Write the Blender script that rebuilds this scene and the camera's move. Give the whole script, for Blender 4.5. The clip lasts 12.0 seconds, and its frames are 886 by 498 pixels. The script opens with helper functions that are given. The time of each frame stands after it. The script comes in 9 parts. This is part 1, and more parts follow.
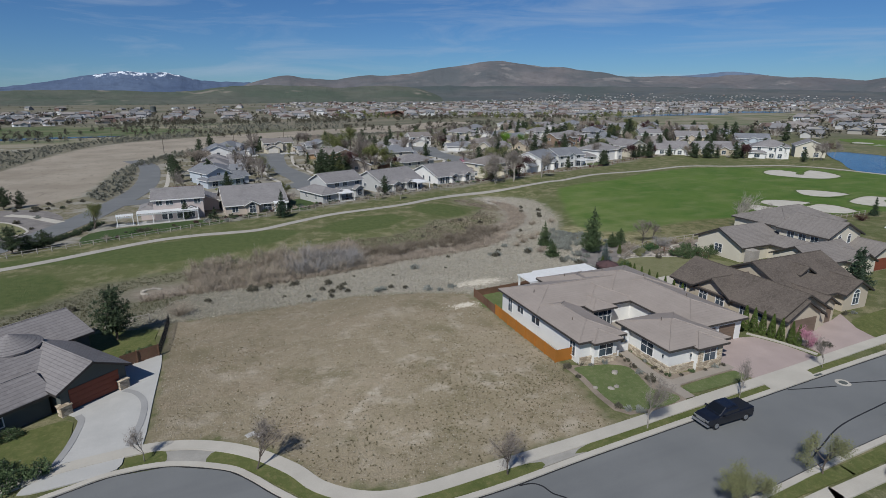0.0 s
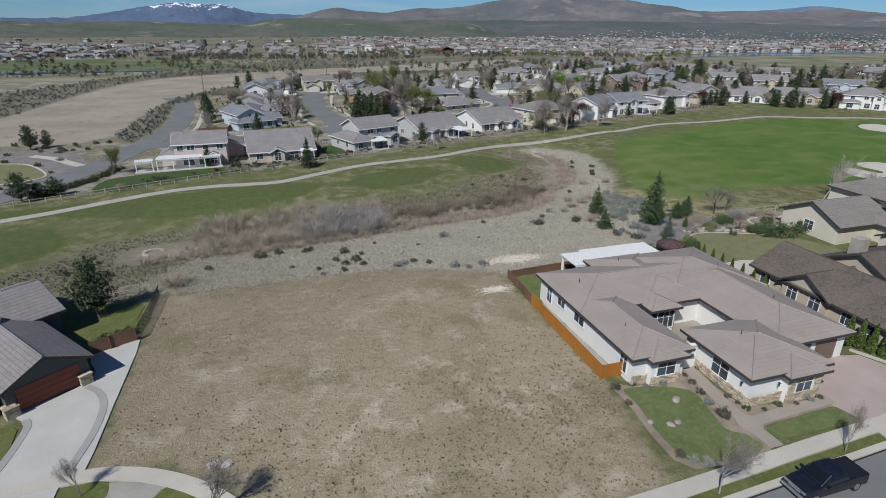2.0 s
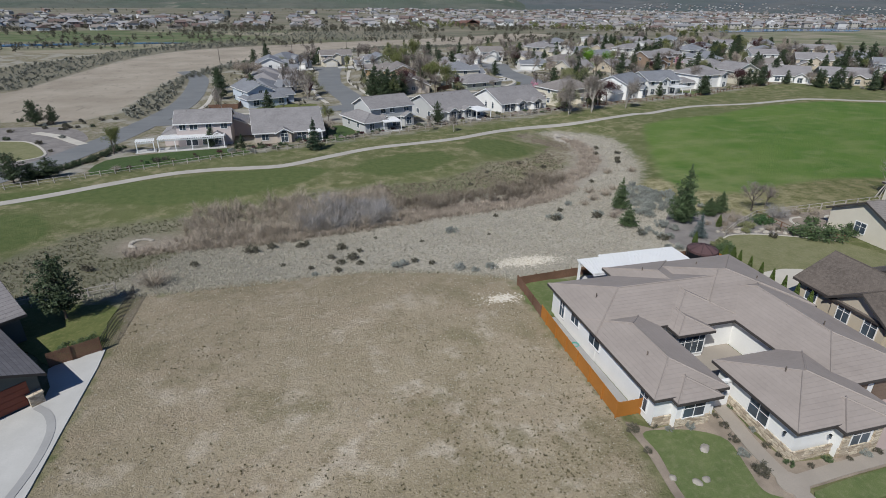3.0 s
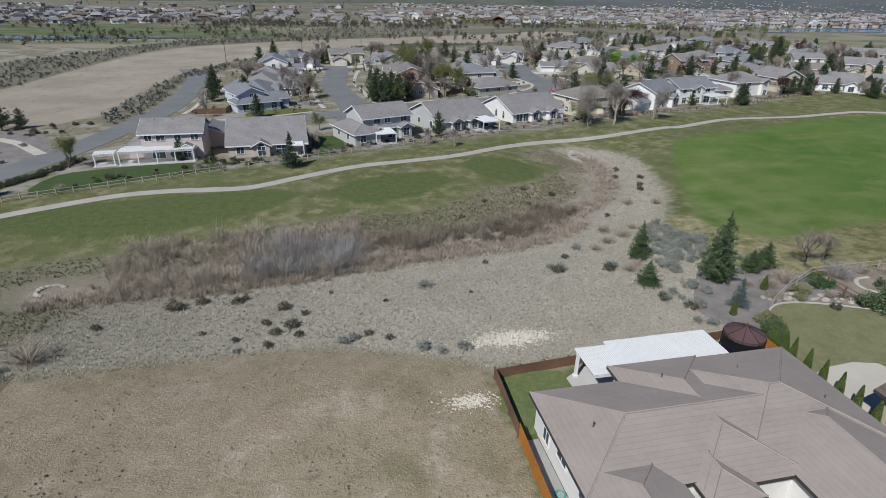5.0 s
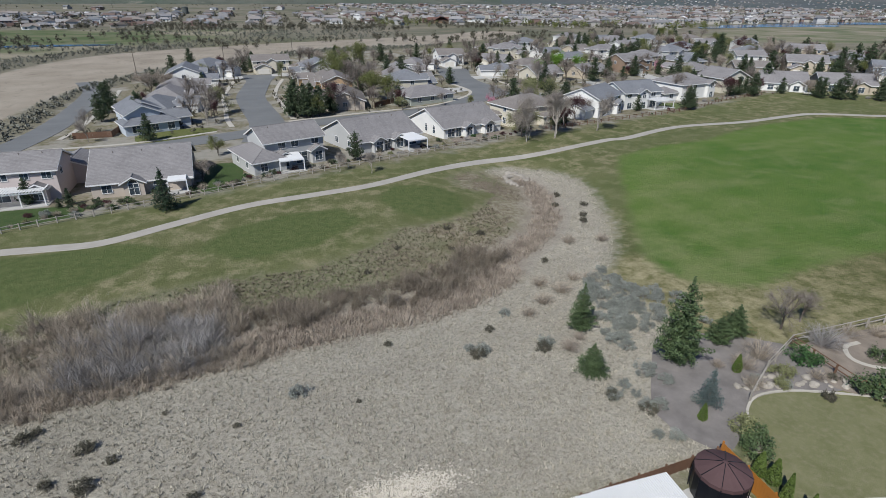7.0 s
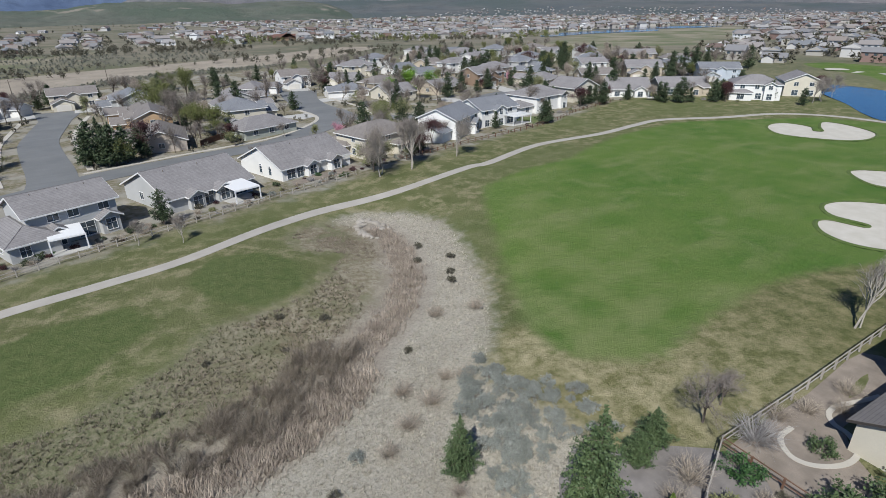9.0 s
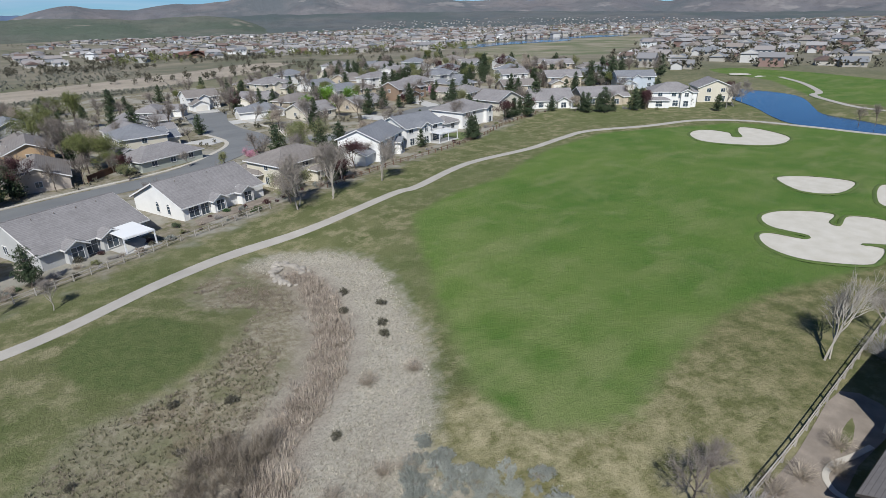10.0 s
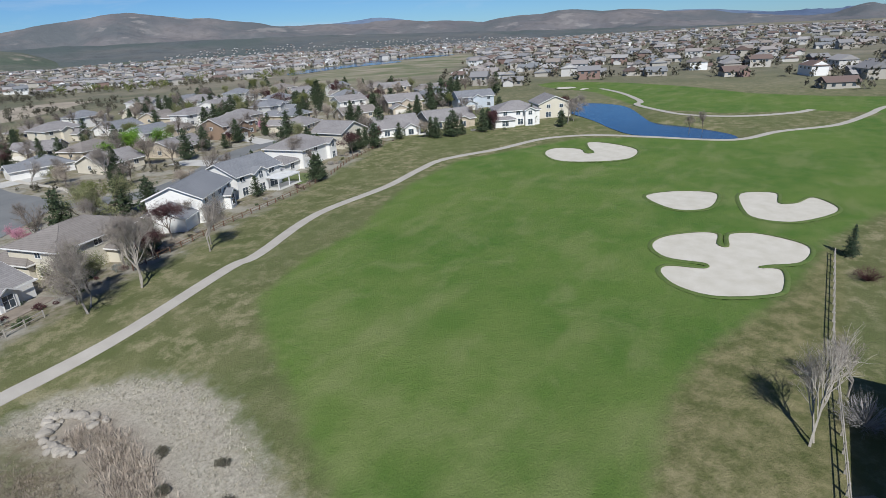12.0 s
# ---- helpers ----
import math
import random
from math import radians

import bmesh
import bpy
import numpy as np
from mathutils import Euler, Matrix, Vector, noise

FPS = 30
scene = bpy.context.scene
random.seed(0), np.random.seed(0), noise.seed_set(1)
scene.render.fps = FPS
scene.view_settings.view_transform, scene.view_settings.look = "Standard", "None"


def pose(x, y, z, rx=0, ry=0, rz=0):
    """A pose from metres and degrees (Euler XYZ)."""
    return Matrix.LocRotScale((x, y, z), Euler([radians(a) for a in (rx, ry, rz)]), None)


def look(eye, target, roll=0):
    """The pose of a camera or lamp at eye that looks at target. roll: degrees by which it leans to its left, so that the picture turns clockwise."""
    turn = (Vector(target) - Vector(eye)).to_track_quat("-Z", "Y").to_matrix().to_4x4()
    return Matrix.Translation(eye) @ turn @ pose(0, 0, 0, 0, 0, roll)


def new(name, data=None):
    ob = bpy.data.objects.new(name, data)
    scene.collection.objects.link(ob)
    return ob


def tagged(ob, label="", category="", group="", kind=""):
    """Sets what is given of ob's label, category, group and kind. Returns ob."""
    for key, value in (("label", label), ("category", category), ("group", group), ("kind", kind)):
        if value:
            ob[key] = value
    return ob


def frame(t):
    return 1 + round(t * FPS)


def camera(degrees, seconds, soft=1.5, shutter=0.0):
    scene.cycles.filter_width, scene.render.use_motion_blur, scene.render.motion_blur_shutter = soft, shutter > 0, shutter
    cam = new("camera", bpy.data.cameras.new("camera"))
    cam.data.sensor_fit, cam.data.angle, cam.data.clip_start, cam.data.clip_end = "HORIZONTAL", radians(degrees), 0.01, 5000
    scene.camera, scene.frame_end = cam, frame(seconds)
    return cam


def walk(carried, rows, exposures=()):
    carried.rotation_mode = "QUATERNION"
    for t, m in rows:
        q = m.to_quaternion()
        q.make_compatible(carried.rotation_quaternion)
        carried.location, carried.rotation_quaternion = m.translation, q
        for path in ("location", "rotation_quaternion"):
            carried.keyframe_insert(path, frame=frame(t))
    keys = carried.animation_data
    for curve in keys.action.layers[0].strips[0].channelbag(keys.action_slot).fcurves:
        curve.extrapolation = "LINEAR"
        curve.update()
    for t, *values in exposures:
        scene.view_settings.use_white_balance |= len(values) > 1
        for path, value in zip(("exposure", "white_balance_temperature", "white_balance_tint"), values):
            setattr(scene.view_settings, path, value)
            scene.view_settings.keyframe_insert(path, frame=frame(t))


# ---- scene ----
cam = camera(78.0, 12.0, 0.7)
PATH = [
    (0, (0.21, 0.60, 30.39), (7.584, 18.350, 24.870), -0.12),
    (0.5, (1.77, 3.43, 30.43), (8.842, 21.137, 24.392), 0.07),
    (1, (3.48, 6.22, 30.49), (9.959, 23.984, 23.965), 0.26),
    (1.5, (5.35, 9.10, 30.56), (11.338, 26.845, 23.539), 0.35),
    (2, (7.35, 12.15, 30.64), (12.878, 29.827, 23.096), 0.37),
    (2.5, (9.50, 15.39, 30.72), (14.571, 32.980, 22.669), 0.56),
    (3, (11.77, 18.84, 30.82), (16.429, 36.407, 22.468), 0.63),
    (5, (21.90, 34.16, 31.25), (25.727, 51.863, 22.757), 1.09),
    (5.5, (24.63, 38.20, 31.36), (28.610, 55.860, 22.864), 1.06),
    (6, (27.40, 42.25, 31.46), (31.690, 59.848, 22.990), 0.93),
    (6.5, (30.22, 46.30, 31.57), (34.868, 63.802, 23.087), 0.65),
    (7, (33.05, 50.35, 31.67), (38.313, 67.670, 23.178), 0.49),
    (9, (44.45, 66.59, 32.00), (53.734, 82.327, 23.874), -0.79),
    (9.5, (47.32, 70.71, 32.06), (57.670, 85.866, 24.110), -1.15),
    (10, (50.23, 74.85, 32.11), (61.628, 89.314, 24.297), -1.54),
    (10.5, (53.21, 78.98, 32.14), (65.546, 92.700, 24.411), -1.96),
    (11, (56.31, 83.03, 32.15), (69.641, 95.860, 24.556), -2.38),
    (11.5, (59.59, 86.88, 32.14), (73.863, 98.731, 24.674), -2.75),
    (12, (63.13, 90.36, 32.12), (78.302, 101.140, 24.787), -3.18),
]
EXPOSURES = [(0, -0.25, 6380, 9), (1.5, -0.15, 6380, 9), (3, -0.02, 6380, 9), (6, 0.0, 6380, 9), (8, 0.08, 6380, 9), (9.5, 0.19, 6380, 9), (12, 0.20, 6380, 9)]
walk(cam, [(t, look(eye, target, roll)) for t, eye, target, roll in PATH], EXPOSURES)


# ---- sky and sun ----
SUN_DIR = Vector((0.72, 0.69, -1.04)).normalized()      # the way the light travels
world = bpy.data.worlds.new("sky")
scene.world = world
world.use_nodes = True
wn, wl = world.node_tree.nodes, world.node_tree.links
wn.clear()
w_out = wn.new("ShaderNodeOutputWorld")
w_bg = wn.new("ShaderNodeBackground")
w_sky = wn.new("ShaderNodeTexSky")
w_sky.sky_type, w_sky.sun_disc = "NISHITA", False
w_sky.sun_elevation = math.asin(-SUN_DIR.z)
w_sky.sun_rotation = math.atan2(-SUN_DIR.x, -SUN_DIR.y)
w_sky.altitude, w_sky.air_density, w_sky.dust_density, w_sky.ozone_density = 1500, 1.0, 0.15, 3.0
w_tc = wn.new("ShaderNodeTexCoord")
w_map = wn.new("ShaderNodeMapping")
w_map.inputs["Scale"].default_value = (2.2, 1.2, 16.0)
w_map.inputs["Rotation"].default_value = (0.05, 0.08, 0.5)
w_n1 = wn.new("ShaderNodeTexNoise")
w_n1.inputs["Scale"].default_value, w_n1.inputs["Detail"].default_value = 1.6, 7
w_n1.inputs["Roughness"].default_value, w_n1.inputs["Distortion"].default_value = 0.6, 0.6
w_r = wn.new("ShaderNodeMapRange")
w_r.inputs["From Min"].default_value, w_r.inputs["From Max"].default_value, w_r.inputs["To Max"].default_value = 0.50, 0.84, 0.55
w_mix = wn.new("ShaderNodeMix")
w_mix.data_type = "RGBA"
w_mix.inputs[7].default_value = (9.5, 11.0, 13.5, 1)
wl.new(w_tc.outputs["Generated"], w_map.inputs["Vector"])
wl.new(w_map.outputs["Vector"], w_n1.inputs["Vector"])
wl.new(w_n1.outputs["Fac"], w_r.inputs["Value"])
wl.new(w_r.outputs["Result"], w_mix.inputs[0])
w_air = wn.new("ShaderNodeMix")
w_air.data_type, w_air.blend_type = "RGBA", "MULTIPLY"
w_air.inputs[0].default_value = 1.0
w_air.inputs[7].default_value = (0.62, 0.99, 1.46, 1)
wl.new(w_sky.outputs["Color"], w_air.inputs[6])
wl.new(w_air.outputs[2], w_mix.inputs[6])
wl.new(w_mix.outputs[2], w_bg.inputs["Color"])
w_bg.inputs["Strength"].default_value = 0.050
wl.new(w_bg.outputs["Background"], w_out.inputs["Surface"])

sun_data = bpy.data.lights.new("sun", "SUN")
sun_data.energy, sun_data.angle, sun_data.color = 5.0, radians(0.55), (1.0, 0.985, 0.955)
sun = new("sun", sun_data)
sun.matrix_world = look(-SUN_DIR * 300, (0, 0, 0))
sun.location = -SUN_DIR * 300


# ---- materials ----
class Nodes:
    """A small writer of node materials."""

    def __init__(self, name, rough=0.8, metal=0.0, spec=0.3):
        self.m = bpy.data.materials.new(name)
        self.m.use_nodes = True
        self.t = self.m.node_tree
        self.b = self.t.nodes["Principled BSDF"]
        self.b.inputs["Roughness"].default_value = rough
        self.b.inputs["Metallic"].default_value = metal
        self.b.inputs["Specular IOR Level"].default_value = spec
        self.pos = self.t.nodes.new("ShaderNodeNewGeometry").outputs["Position"]

    def put(self, socket, v):
        if isinstance(v, (int, float)):
            socket.default_value = v
        elif isinstance(v, (tuple, list)):
            socket.default_value = (*v, 1) if len(v) == 3 and socket.type == "RGBA" else v
        else:
            self.t.links.new(v, socket)

    def object_pos(self):
        return self.t.nodes.new("ShaderNodeTexCoord").outputs["Object"]

    def scaled(self, vec, s):
        n = self.t.nodes.new("ShaderNodeVectorMath")
        n.operation = "MULTIPLY"
        self.put(n.inputs[0], vec)
        n.inputs[1].default_value = s
        return n.outputs[0]

    def noise(self, scale, detail=4, rough=0.55, vec=None, distort=0.0):
        n = self.t.nodes.new("ShaderNodeTexNoise")
        self.put(n.inputs["Vector"], vec or self.pos)
        n.inputs["Scale"].default_value, n.inputs["Detail"].default_value = scale, detail
        n.inputs["Roughness"].default_value, n.inputs["Distortion"].default_value = rough, distort
        return n.outputs["Fac"]

    def voronoi(self, scale, vec=None, feature="F1", out="Distance"):
        n = self.t.nodes.new("ShaderNodeTexVoronoi")
        n.feature = feature
        self.put(n.inputs["Vector"], vec or self.pos)
        n.inputs["Scale"].default_value = scale
        return n.outputs[out]

    def ramp(self, v, lo, hi, a=0.0, b=1.0, smooth=False):
        n = self.t.nodes.new("ShaderNodeMapRange")
        if smooth:
            n.interpolation_type = "SMOOTHSTEP"
        self.put(n.inputs["Value"], v)
        for k, x in (("From Min", lo), ("From Max", hi), ("To Min", a), ("To Max", b)):
            n.inputs[k].default_value = x
        return n.outputs["Result"]

    def math(self, op, a, b=0.0, c=0.0):
        n = self.t.nodes.new("ShaderNodeMath")
        n.operation = op
        for i, v in enumerate((a, b, c)):
            self.put(n.inputs[i], v)
        return n.outputs[0]

    def mix(self, f, a, b, blend="MIX"):
        n = self.t.nodes.new("ShaderNodeMix")
        n.data_type, n.blend_type = "RGBA", blend
        self.put(n.inputs[0], f)
        self.put(n.inputs[6], a)
        self.put(n.inputs[7], b)
        return n.outputs[2]

    def attr(self, name, out="Fac"):
        n = self.t.nodes.new("ShaderNodeAttribute")
        n.attribute_name = name
        return n.outputs[out]

    def island(self):
        return self.t.nodes.new("ShaderNodeNewGeometry").outputs["Random Per Island"]

    def each(self):
        return self.t.nodes.new("ShaderNodeObjectInfo").outputs["Random"]

    def axis(self, k, vec=None):
        n = self.t.nodes.new("ShaderNodeSeparateXYZ")
        self.put(n.inputs[0], vec or self.pos)
        return n.outputs[k]

    def bump(self, h, strength=0.4, dist=0.02):
        n = self.t.nodes.new("ShaderNodeBump")
        n.inputs["Strength"].default_value, n.inputs["Distance"].default_value = strength, dist
        self.put(n.inputs["Height"], h)
        self.t.links.new(n.outputs[0], self.b.inputs["Normal"])

    def color(self, c):
        self.put(self.b.inputs["Base Color"], c)
        return self

    def done(self, c):
        self.color(c)
        return self.m


def tint(c, k):
    return tuple(min(1.0, x * k) for x in c)


def plain(name, c, rough=0.7, metal=0.0, scale=3.0, vary=0.15, bump=0.1, spec=0.3):
    """A surface with two scales of variation and slight relief."""
    n = Nodes(name, rough, metal, spec)
    big, small = n.noise(scale * 0.15, 3), n.noise(scale * 4, 4)
    col = n.mix(n.ramp(big, 0.3, 0.7), tint(c, 1 - vary), tint(c, 1 + vary))
    col = n.mix(n.ramp(small, 0.3, 0.7, 0, 0.5), col, tint(c, 1 - vary * 1.3))
    if bump:
        n.bump(small, bump, 0.02)
    return n.done(col)


def leafy(name, c, c2, rough=0.6):
    """Foliage: every clump has a shade of its own."""
    n = Nodes(name, rough, 0, 0.25)
    col = n.mix(n.island(), c, c2)
    col = n.mix(n.ramp(n.noise(0.7, 2), 0.35, 0.65, 0, 0.6), col, tint(c, 0.75))
    return n.done(col)


def tiled(name, c, c2, course=0.15, wide=0.33, mark=0.7):
    """Roof tiles: courses follow the slope, single tiles vary."""
    n = Nodes(name, 0.75, 0, 0.25)
    z = n.math("DIVIDE", n.axis(2), course)
    f = n.math("FRACT", z)
    row = n.math("FLOOR", z)
    cell = n.voronoi(1.0 / wide, out="Color")
    sep = n.t.nodes.new("ShaderNodeSeparateColor")
    n.put(sep.inputs[0], cell)
    col = n.mix(sep.outputs[0], c, c2)
    wh = n.t.nodes.new("ShaderNodeTexWhiteNoise")
    wh.noise_dimensions = "1D"
    n.put(wh.inputs["W"], row)
    col = n.mix(n.math("MULTIPLY", wh.outputs["Value"], 0.25), col, tint(c, 0.7))
    col = n.mix(n.ramp(n.noise(0.25, 4), 0.35, 0.7, 0, 0.5), col, tint(c2, 1.15))
    col = n.mix(n.ramp(f, 0.0, 0.22, mark, 0.0), col, tint(c, 0.45))
    n.bump(f, 0.5, 0.03)
    return n.done(col)


def glassy(name, c=(0.03, 0.04, 0.05)):
    n = Nodes(name, 0.06, 0, 0.6)
    return n.done(n.mix(n.ramp(n.noise(0.6, 2), 0.35, 0.65), c, tint(c, 2.2)))


M = {}
M["roof_grey"] = tiled("grey concrete roof tile", (0.178, 0.168, 0.166), (0.235, 0.223, 0.22))
M["roof_near"] = tiled("warm grey concrete roof tile", (0.25, 0.215, 0.19), (0.272, 0.235, 0.208), 0.12, 0.33, 0.14)
M["roof_tan"] = tiled("taupe concrete roof tile", (0.165, 0.148, 0.135), (0.21, 0.19, 0.175))
M["roof_blue"] = tiled("blue grey roof tile", (0.148, 0.156, 0.17), (0.195, 0.20, 0.212))
M["roof_shingle"] = tiled("brown asphalt shingle", (0.080, 0.066, 0.055), (0.135, 0.112, 0.094), 0.06, 0.22, 0.5)
M["roof_left"] = tiled("grey flat roof tile", (0.165, 0.152, 0.150), (0.215, 0.20, 0.196), 0.17, 0.33, 0.75)
M["roof_red"] = tiled("red brown roof tile", (0.12, 0.065, 0.052), (0.16, 0.09, 0.07))
for key, c in {"white": (0.66, 0.65, 0.62), "cream": (0.53, 0.49, 0.40), "tan": (0.43, 0.37, 0.285), "grey": (0.40, 0.40, 0.39), "pink": (0.49, 0.425, 0.40), "sage": (0.36, 0.38, 0.33),
               "ochre": (0.42, 0.29, 0.17), "bluegrey": (0.42, 0.46, 0.50), "taupe": (0.44, 0.38, 0.32), "slate": (0.085, 0.094, 0.088), "brown": (0.24, 0.17, 0.12)}.items():
    M[key] = plain(key + " stucco", c, 0.9, scale=2.0, vary=0.07, bump=0.15)
M["trim"] = plain("white painted trim", (0.68, 0.67, 0.65), 0.5, vary=0.04, bump=0.05)
M["fascia"] = plain("dark brown fascia", (0.055, 0.048, 0.044), 0.6)
M["pergola"] = plain("white pergola paint", (0.68, 0.68, 0.67), 0.45, vary=0.03, bump=0.04)
M["glass"] = glassy("window glass")
M["car_glass"] = plain("tinted car glass", (0.008, 0.010, 0.014), 0.22, vary=0.2, bump=0.0, spec=0.25)
M["garage"] = plain("garage door paint", (0.62, 0.59, 0.53), 0.5, vary=0.05)
M["garage_red"] = plain("red brown garage door", (0.20, 0.055, 0.032), 0.55)
M["garage_brown"] = plain("brown garage door", (0.16, 0.115, 0.085), 0.55)


def stone_material():
    n = Nodes("ledge stone veneer", 0.85)
    v = n.scaled(n.pos, (2.2, 2.2, 6.0))
    cell = n.voronoi(1.0, v, out="Color")
    sep = n.t.nodes.new("ShaderNodeSeparateColor")
    n.put(sep.inputs[0], cell)
    col = n.mix(sep.outputs[0], (0.30, 0.235, 0.165), (0.58, 0.50, 0.38))
    edge = n.voronoi(1.0, v, "DISTANCE_TO_EDGE")
    col = n.mix(n.ramp(edge, 0.0, 0.06, 0.7, 0.0), col, (0.16, 0.13, 0.10))
    n.bump(n.ramp(edge, 0, 0.15), 0.6, 0.04)
    return n.done(col)


M["stone"] = stone_material()


def concrete_material(name, c, joint=1.5):
    n = Nodes(name, 0.85)
    col = n.mix(n.ramp(n.noise(0.35, 5), 0.3, 0.7), tint(c, 0.88), tint(c, 1.06))
    col = n.mix(n.ramp(n.noise(9, 4), 0.4, 0.75, 0, 0.4), col, tint(c, 0.8))
    n.bump(n.noise(30, 3), 0.15, 0.01)
    return n.done(col)


M["concrete"] = concrete_material("sidewalk concrete", (0.43, 0.40, 0.345))
M["drive"] = concrete_material("pale driveway concrete", (0.42, 0.41, 0.385))
M["cartpath"] = concrete_material("cart path concrete", (0.36, 0.335, 0.295))
M["pavers"] = concrete_material("reddish pavers", (0.36, 0.29, 0.265))
M["stamped"] = concrete_material("stamped grey concrete", (0.30, 0.295, 0.285))
M["flagstone"] = concrete_material("stamped tan concrete", (0.29, 0.255, 0.215))


def asphalt_material():
    n = Nodes("street asphalt", 0.85)
    c = n.mix(n.ramp(n.noise(0.12, 5), 0.3, 0.7), (0.138, 0.143, 0.143), (0.176, 0.180, 0.178))
    c = n.mix(n.ramp(n.noise(40, 2), 0.4, 0.7, 0, 0.4), c, (0.108, 0.111, 0.111))
    lane = n.noise(0.5, 4, vec=n.scaled(n.pos, (0.06, 1, 1)))
    c = n.mix(n.ramp(lane, 0.5, 0.7, 0, 0.35), c, (0.11, 0.113, 0.118))
    n.bump(n.noise(60, 2), 0.25, 0.01)
    return n.done(c)


M["asphalt"] = asphalt_material()


def sand_material():
    n = Nodes("bunker sand", 0.95)
    c = n.mix(n.ramp(n.noise(0.4, 5), 0.3, 0.7), (0.405, 0.38, 0.32), (0.48, 0.455, 0.40))
    c = n.mix(n.ramp(n.noise(6, 4), 0.45, 0.75, 0, 0.4), c, (0.40, 0.355, 0.295))
    n.bump(n.noise(5, 5), 0.4, 0.05)
    return n.done(c)


M["sand"] = sand_material()


def lawn_material(name, c, c2, dry=(0.22, 0.19, 0.09)):
    n = Nodes(name, 0.9, 0, 0.15)
    c0 = n.mix(n.ramp(n.noise(0.5, 4), 0.3, 0.7), c, c2)
    c0 = n.mix(n.ramp(n.noise(2.3, 4), 0.48, 0.75, 0, 0.6), c0, dry)
    c0 = n.mix(n.ramp(n.noise(14, 3), 0.35, 0.7, 0, 0.45), c0, tint(c, 0.55))
    n.bump(n.noise(18, 4), 0.6, 0.06)
    return n.done(c0)


M["lawn"] = lawn_material("verge grass", (0.085, 0.105, 0.032), (0.13, 0.14, 0.05))
M["lip"] = lawn_material("bunker lip turf", (0.07, 0.115, 0.030), (0.105, 0.14, 0.045), (0.15, 0.155, 0.07))
M["lawn_green"] = lawn_material("watered lawn", (0.095, 0.128, 0.046), (0.14, 0.165, 0.068), (0.21, 0.205, 0.115))
M["lawn_dark"] = lawn_material("dark watered lawn", (0.045, 0.075, 0.024), (0.065, 0.10, 0.034), (0.10, 0.105, 0.05))
M["lawn_olive"] = lawn_material("dormant lawn", (0.145, 0.15, 0.07), (0.20, 0.195, 0.105), (0.25, 0.225, 0.15))
M["mulch"] = plain("bark mulch and gravel", (0.25, 0.205, 0.16), 0.95, scale=4, vary=0.3, bump=0.6)
M["bed_grey"] = plain("grey gravel and bark", (0.195, 0.178, 0.165), 0.95, scale=4, vary=0.25, bump=0.6)
M["verge_gravel"] = plain("pale grey verge gravel", (0.30, 0.285, 0.255), 0.95, scale=4, vary=0.2, bump=0.6)
M["tar"] = plain("black crack sealing tar", (0.022, 0.022, 0.024), 0.7, vary=0.2, bump=0.1)
M["gravel"] = plain("brown garden gravel", (0.225, 0.19, 0.155), 0.95, scale=4, vary=0.25, bump=0.6)
M["fence_orange"] = plain("orange stained fence boards", (0.36, 0.145, 0.028), 0.6, scale=2, vary=0.16, bump=0.2)
M["fence_brown"] = plain("weathered brown fence boards", (0.15, 0.085, 0.055), 0.8, scale=2, vary=0.3, bump=0.3)
M["fence_grey"] = plain("weathered grey rail wood", (0.34, 0.31, 0.27), 0.85, scale=2, vary=0.2, bump=0.3)
M["fence_tan"] = plain("tan stained boards", (0.30, 0.19, 0.095), 0.75, scale=2, vary=0.2, bump=0.2)
M["bark"] = plain("grey brown bark", (0.13, 0.105, 0.085), 0.9, scale=5, vary=0.3, bump=0.5)
M["bark_pale"] = plain("pale smooth bark", (0.29, 0.26, 0.225), 0.85, scale=5, vary=0.25, bump=0.3)
M["bark_white"] = plain("greyish poplar bark", (0.30, 0.275, 0.235), 0.85, scale=5, vary=0.3, bump=0.3)
M["rock"] = plain("pale granite boulder", (0.33, 0.30, 0.255), 0.9, scale=2, vary=0.3, bump=0.6)
M["black"] = plain("black paint", (0.012, 0.013, 0.016), 0.3, vary=0.2, bump=0.0)
M["metal"] = plain("grey metal", (0.45, 0.46, 0.47), 0.4, 0.8, vary=0.1, bump=0.0)
M["canopy"] = plain("maroon gazebo canopy", (0.095, 0.055, 0.055), 0.8, scale=1.5, vary=0.2, bump=0.15)
M["pine"] = leafy("pine needles", (0.050, 0.082, 0.034), (0.115, 0.155, 0.066))
M["pine_dark"] = leafy("dark conifer needles", (0.036, 0.056, 0.028), (0.082, 0.108, 0.052))
M["spruce"] = leafy("dark spruce needles", (0.026, 0.048, 0.027), (0.055, 0.082, 0.045))
M["bluespruce"] = leafy("blue spruce needles", (0.075, 0.105, 0.10), (0.13, 0.165, 0.155))
M["arbor"] = leafy("arborvitae leaves", (0.060, 0.095, 0.020), (0.115, 0.155, 0.036))
M["hedge"] = leafy("clipped green hedge leaves", (0.035, 0.085, 0.026), (0.07, 0.135, 0.045))
M["leaf_green"] = leafy("fresh green leaves", (0.10, 0.20, 0.02), (0.15, 0.27, 0.03))
M["leaf_olive"] = leafy("young olive leaves", (0.16, 0.17, 0.075), (0.25, 0.25, 0.13))
M["leaf_yellow"] = leafy("yellow green willow leaves", (0.105, 0.122, 0.036), (0.175, 0.182, 0.066))
M["leaf_pink"] = leafy("pink blossom", (0.42, 0.17, 0.24), (0.58, 0.32, 0.38))
M["leaf_maroon"] = leafy("maroon leaves", (0.055, 0.022, 0.024), (0.10, 0.045, 0.045))
